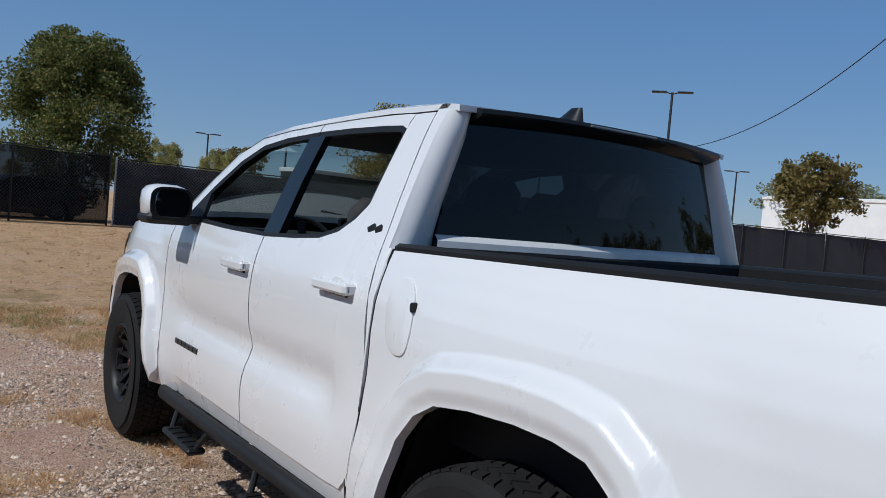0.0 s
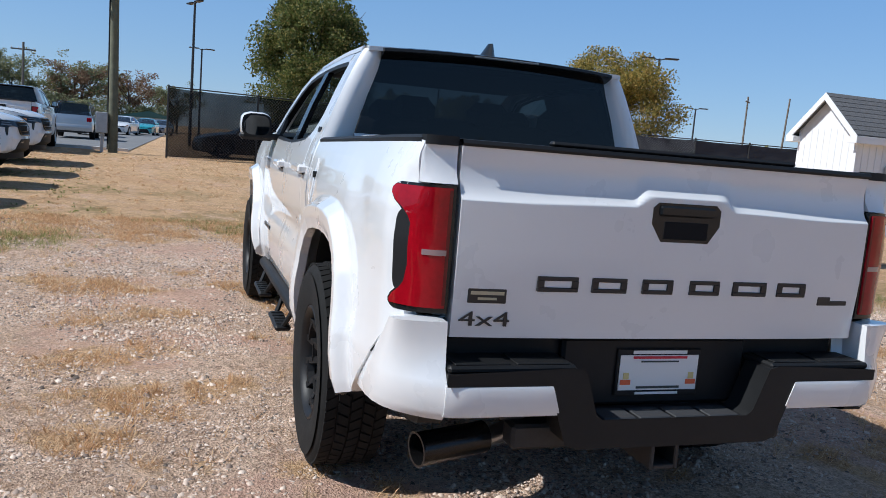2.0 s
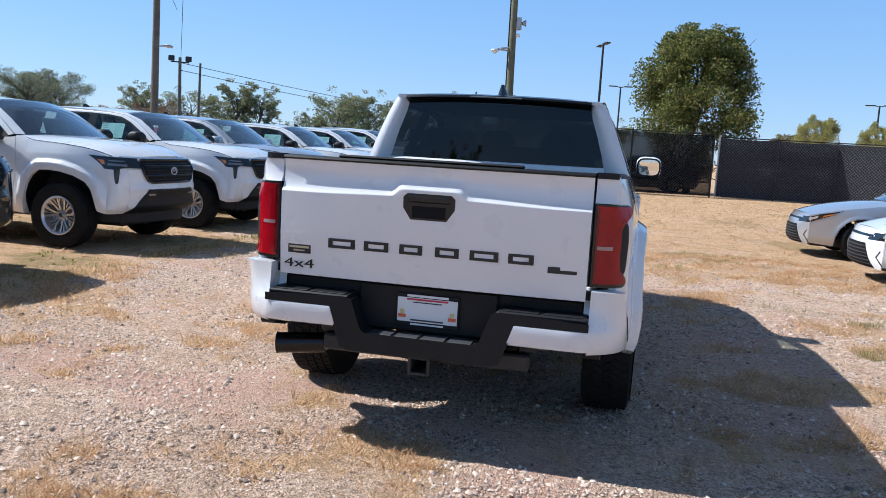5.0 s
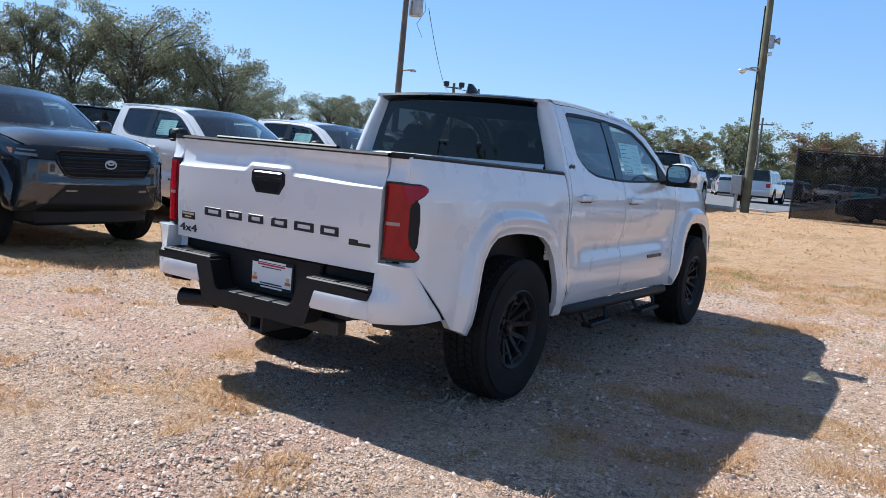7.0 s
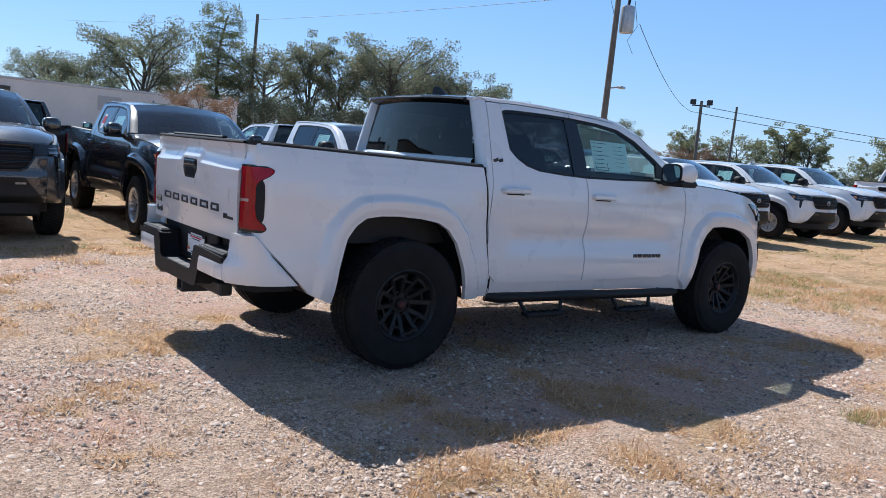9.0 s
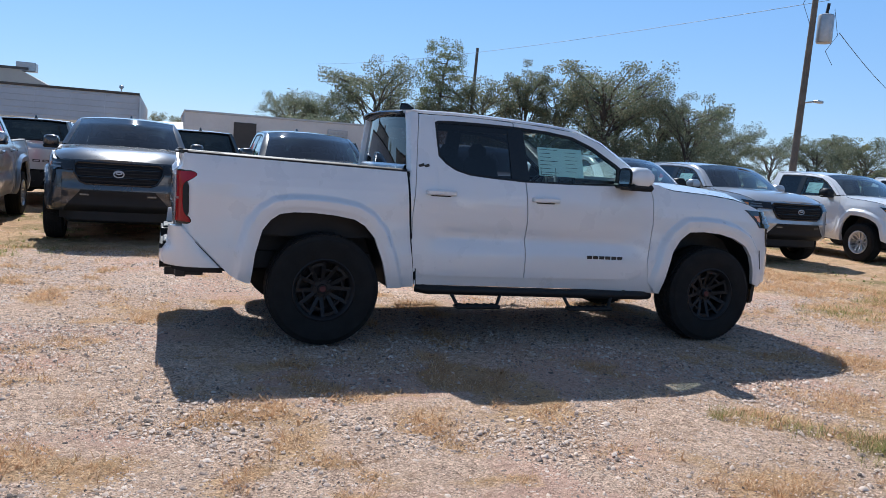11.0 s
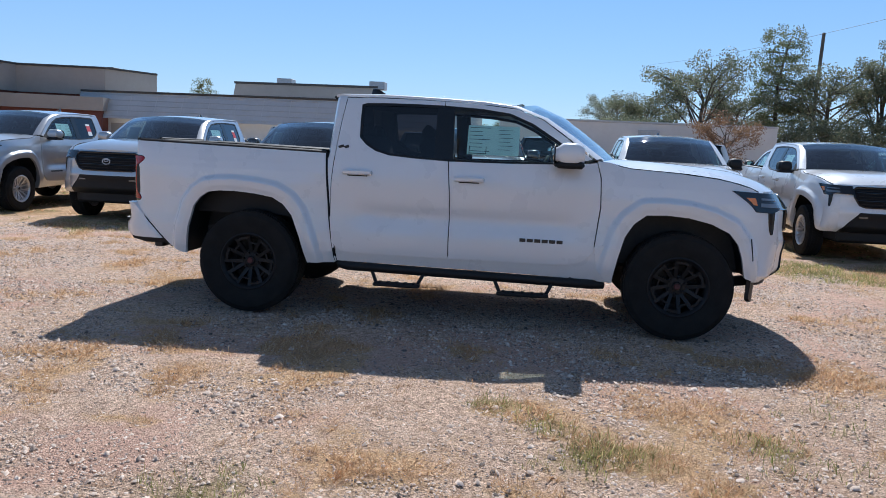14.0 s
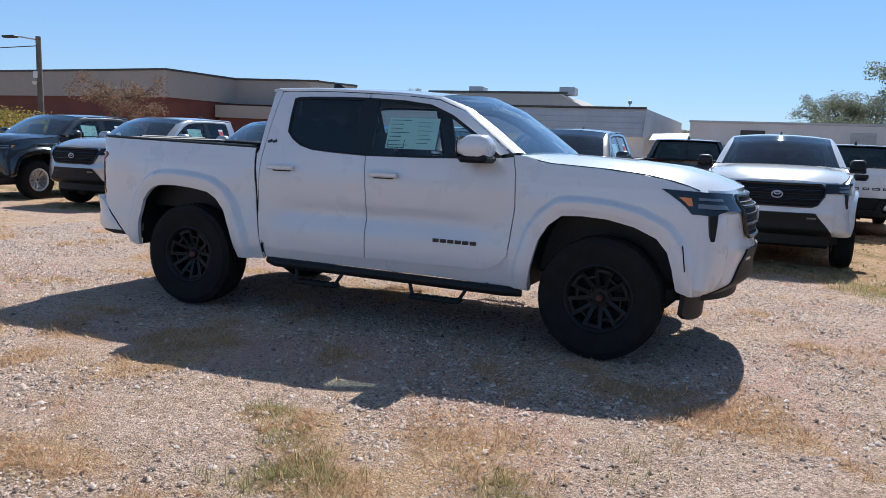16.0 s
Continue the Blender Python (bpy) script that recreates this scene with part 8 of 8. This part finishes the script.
# ---------------------------------------------------------------- trees
def tree_geo(seed, height, width, base, leaves, size, open_=0.0, pine=False, limbs=9, trunk_r=0.16, taper=0.0):
    """Trunk with limbs, and a crown of leaf clumps with gaps."""
    rnd = random.Random(seed)
    rng = np.random.default_rng(seed)
    trunk = Geo()
    top = height * (0.93 if pine else 0.72)
    bend = [(rnd.gauss(0, 0.02) * height * t, rnd.gauss(0, 0.02) * height * t, top * t) for t in spread(0, 1, 6)]
    bend[0] = (0, 0, -0.2)
    trunk.tube(bend, [trunk_r * (1 - 0.72 * t) for t in spread(0, 1, 6)], 9)
    tips = []
    for k in range(limbs):
        t = lerp(0.30, 0.98, (k + rnd.random() * 0.6) / limbs)
        z0 = top * t
        p0 = Vector((np.interp(z0, [b[2] for b in bend], [b[0] for b in bend]), np.interp(z0, [b[2] for b in bend], [b[1] for b in bend]), max(z0, base * 0.75)))
        a = k * 2.4 + rnd.uniform(-0.4, 0.4)
        prof = math.sin(math.pi * min(1, max(0.12, (p0.z - base * 0.6) / (height - base * 0.6)))) ** 0.6 if not pine else (0.9 - 0.45 * t)
        reach = width * (0.38 if taper else 0.5) * prof * rnd.uniform(0.65, 1.05)
        rise = (height - p0.z) * rnd.uniform(0.25, 0.75) if not pine else rnd.uniform(-0.1, 0.25) * reach
        p1 = p0 + Vector((math.cos(a) * reach * 0.55, math.sin(a) * reach * 0.55, rise * 0.65))
        p2 = p0 + Vector((math.cos(a + 0.2) * reach, math.sin(a + 0.2) * reach, rise))
        trunk.tube([p0, p1, p2], [trunk_r * 0.42 * (1 - 0.5 * t), trunk_r * 0.24, trunk_r * 0.06], 6)
        tips += [p1, p2, p1.lerp(p2, 0.5)]
        for q in range(2):
            b = a + rnd.uniform(-1.2, 1.2)
            p3 = p1 + Vector((math.cos(b) * reach * 0.5, math.sin(b) * reach * 0.5, rise * rnd.uniform(0.1, 0.6)))
            trunk.tube([p1, p3], [trunk_r * 0.16, trunk_r * 0.04], 5)
            tips.append(p3)
    # clumps about the limb ends and through the crown
    centres = [np.array(p) for p in tips]
    zc, hh = (base + height) / 2, (height - base) / 2
    want = 150 if pine else int((95 if open_ < 0.18 else 70) * (1 - open_) ** 1.3) + 10
    while len(centres) < want + len(tips):
        u = rng.normal(size=3)
        u /= np.linalg.norm(u)
        r = rng.uniform(0.45, 1.0) ** 0.6
        if pine:
            t = rng.uniform(0, 1)
            w = 0.35 + 0.65 * math.sin(math.pi * (0.12 + 0.80 * t))
            c = np.array([u[0] * width * 0.5 * w * r, u[1] * width * 0.5 * w * r, lerp(base, height, t)])
        else:
            lump = 0.92 + 0.48 * noise.noise((u[0] * 1.7 + seed, u[1] * 1.7, u[2] * 1.7))
            c = np.array([u[0] * width * 0.5 * r * lump, u[1] * width * 0.5 * r * lump, zc + u[2] * hh * r * lump])
        if rng.random() < open_ * 0.6 and r < 0.8:
            continue
        centres.append(c)
    centres = np.array(centres)
    idx = rng.integers(0, len(centres), leaves)
    sig = width * (0.056 - 0.018 * open_)
    pos = centres[idx] + np.clip(rng.normal(size=(leaves, 3)), -1.5, 1.5) * sig * np.array([1, 1, 0.8 if not pine else 0.7])
    pos[:, 2] = np.maximum(pos[:, 2], base * 0.8)
    if taper:
        rel = np.clip((pos[:, 2] - base) / (height - base), 0, 1)
        pos[:, :2] *= np.interp(rel, (0.0, 0.25, 0.5, 0.75, 1.0), (0.86, 1.10, 1.06, 1.12 - taper * 0.55, 1.12 - taper * 1.15))[:, None]
    d1 = rng.normal(size=(leaves, 3))
    d1 /= np.linalg.norm(d1, axis=1)[:, None]
    d2 = np.cross(d1, rng.normal(size=(leaves, 3)))
    d2 /= np.linalg.norm(d2, axis=1)[:, None]
    s = size * rng.uniform(0.6, 1.35, leaves)[:, None]
    q = np.stack([pos - d1 * s, pos + d2 * s * 0.55, pos + d1 * s, pos - d2 * s * 0.55], axis=1).reshape(-1, 3)
    faces = np.arange(leaves * 4).reshape(-1, 4)
    return trunk, q, faces


TREES = {}


def tree_type(name, leaf, *args, **kw):
    trunk, q, faces = tree_geo(*args, **kw)
    crown = bpy.data.meshes.new("crown")
    crown.from_pydata(q.tolist(), [], faces.tolist())
    crown.materials.append(leaf)
    TREES[name] = (trunk.mesh("trunk", BARK, fix=False), crown)


def plant(name, x, y, scale=1.0, turn=0.0, label="", group="", wide=1.0):
    root = thing("tree", label, "tree", group, pose(x, y, ground_z(x, y), 0, 0, turn) @ Matrix.Diagonal((scale * wide, scale * wide, scale, 1)))
    part("trunk", TREES[name][0], None, root)
    part("crown", TREES[name][1], None, root)
    return root


tree_type("green", LEAFG, 5, 6.85, 5.3, 0.6, 66000, 0.056, limbs=14, taper=0.55)
tree_type("yellow", LEAFY, 8, 5.5, 5.0, 1.1, 40000, 0.050, open_=0.15, limbs=12, taper=0.25)
tree_type("pale", leafmat("pale autumn leaves", (0.24, 0.25, 0.09), (0.36, 0.35, 0.13), (0.48, 0.40, 0.16)), 9, 5.6, 4.2, 0.9, 16000, 0.06, open_=0.42, limbs=14, taper=0.6)
tree_type("round", leafmat("autumn leaves", (0.14, 0.13, 0.045), (0.21, 0.18, 0.06), (0.29, 0.21, 0.08)), 14, 6.4, 4.6, 2.2, 7000, 0.13, open_=0.2, limbs=10)
tree_type("oak", LEAFF, 21, 9.0, 8.0, 2.0, 17000, 0.072, open_=0.68, limbs=20, trunk_r=0.24)
tree_type("oak_open", LEAFF, 22, 9.0, 7.0, 2.2, 13000, 0.068, open_=0.82, limbs=20, trunk_r=0.2)
tree_type("tall", LEAFF, 23, 10.0, 5.2, 2.5, 13000, 0.068, open_=0.75, limbs=17, trunk_r=0.2)
tree_type("pine", LEAFP, 24, 11.0, 5.0, 3.6, 14000, 0.065, open_=0.55, pine=True, limbs=24, trunk_r=0.2)
tree_type("thicket", LEAFF, 25, 5.0, 7.5, 0.3, 14000, 0.08, open_=0.45, limbs=12, trunk_r=0.12)
tree_type("rust", LEAFR, 26, 4.2, 4.2, 0.9, 6000, 0.05, open_=0.7, limbs=14, trunk_r=0.1)
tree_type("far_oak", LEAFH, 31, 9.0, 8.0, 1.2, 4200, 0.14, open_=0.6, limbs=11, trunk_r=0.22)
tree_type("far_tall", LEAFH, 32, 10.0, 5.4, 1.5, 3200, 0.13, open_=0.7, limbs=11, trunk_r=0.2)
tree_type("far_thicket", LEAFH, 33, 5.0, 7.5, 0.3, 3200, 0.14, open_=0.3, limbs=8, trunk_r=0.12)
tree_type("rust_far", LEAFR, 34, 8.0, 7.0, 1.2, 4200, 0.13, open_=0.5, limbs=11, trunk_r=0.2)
tree_type("shrub", LEAFY, 27, 2.4, 4.0, 0.2, 8000, 0.055, limbs=8, trunk_r=0.06)

plant("green", 28.95, -3.12, 1.0, 20, "full round green tree behind the fence")
plant("yellow", 26.9, -15.6, 1.06, 0, "yellowing autumn tree behind the fence")
plant("round", 22.6, -39.2, 1.03, 0, "brownish round autumn tree beyond the fence")
for x, y, s, k in ((54.1, -13.0, 0.92, "pale"), (53.2, -16.6, 0.86, "pale"), (62.2, -21.4, 0.9, "round")):
    plant(k, x, y, s, x * 7, "small autumn tree far behind the fence", "far trees")
for x, y, s, k in ((28.0, 43.5, 1.06, "oak"), (33.2, 40.5, 0.86, "oak_open"), (30.6, 46.0, 0.95, "oak"), (24.0, 48.0, 0.92, "tall"), (26.2, 47.2, 0.85, "tall"), (21.2, 49.5, 0.93, "oak"), (18.4, 51.0, 0.95, "pine"),
                   (13.4, 52.0, 1.05, "oak_open"), (16.2, 53.0, 0.75, "oak"), (10.2, 53.5, 0.72, "oak"), (7.6, 53.5, 0.72, "oak_open"), (35.5, 47.5, 0.8, "tall"),
                   (37.5, 46.5, 0.75, "oak"), (44.0, 50.0, 0.72, "oak"), (50.0, 46.0, 0.66, "oak"), (53.5, 48.0, 0.6, "tall"), (58.5, 61.0, 0.72, "oak_open"), (66.0, 56.0, 0.78, "oak"), (-3.0, 78, 0.55, "oak_open"),
                   (0.5, 76, 0.5, "oak")):
    plant(k, x, y, s, (x * 37 + y * 11) % 360, "tall tree in the wood edge", "wood edge", wide=1.05)
for x, y, s in ((8.5, 47, 0.85), (14.0, 47.5, 0.8), (19.5, 46.0, 0.85), (24.5, 44.5, 0.8), (30.0, 41.5, 0.8), (36.0, 42.5, 0.8), (42.0, 46.0, 0.6), (48.0, 46.0, 0.5)):
    plant("thicket", x, y, s, (x * 53) % 360, "low undergrowth at the wood edge", "undergrowth")
rnd = random.Random(3)
for k in range(46):
    t = k / 45
    x, y = lerp(72, 118, t) + rnd.uniform(-4, 4), lerp(62, 3, t) + rnd.uniform(-3, 3)
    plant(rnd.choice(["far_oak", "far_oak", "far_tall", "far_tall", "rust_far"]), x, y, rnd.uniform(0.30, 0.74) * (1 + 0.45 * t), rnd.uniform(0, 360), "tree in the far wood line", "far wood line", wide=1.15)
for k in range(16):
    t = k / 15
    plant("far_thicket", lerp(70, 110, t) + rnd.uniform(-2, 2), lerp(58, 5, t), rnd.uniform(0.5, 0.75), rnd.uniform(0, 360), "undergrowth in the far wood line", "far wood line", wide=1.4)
for k in range(14):
    t = k / 13
    plant(rnd.choice(["pale", "round", "pale"]), lerp(95, 60, t) + rnd.uniform(-4, 4), lerp(-10, -95, t) + rnd.uniform(-4, 4), rnd.uniform(0.6, 0.85), rnd.uniform(0, 360), "far autumn tree behind the fence", "far trees")
plant("rust", 11.6, 35.5, 0.95, 40, "bare rust-brown shrub tree before the metal building", "shrubs")
plant("rust", -27.4, 26.2, 1.10, 0, "rust-red shrub tree before the brick building", "shrubs")
plant("rust", 58.0, 40.0, 0.9, 80, "rust-red tree by the wood", "shrubs")
plant("shrub", -23.5, 16.6, 0.95, 0, "yellow-green shrub by the brick building", "shrubs")
plant("shrub", -27.0, 17.5, 1.0, 90, "yellow-green shrub by the brick building", "shrubs")
plant("pine", -41.5, 93.0, 0.82, 0, "lone far pine above the roofs", "far trees")
plant("oak", -34.0, 98.0, 0.85, 0, "far tree above the roofs", "far trees")
plant("oak", -6.2, 95, 0.5, 0, "far tree above the roofs", "far trees")
# unseen trees and hedges added behind the walk to close the lot, darken reflections
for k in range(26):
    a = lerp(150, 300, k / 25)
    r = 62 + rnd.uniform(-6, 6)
    plant(rnd.choice(["far_oak", "far_tall", "far_thicket"]), 1 + r * math.cos(radians(a)), -2 + r * math.sin(radians(a)), rnd.uniform(0.7, 1.0), rnd.uniform(0, 360), "unseen tree added behind the walk to darken reflections", "far trees", wide=1.4)
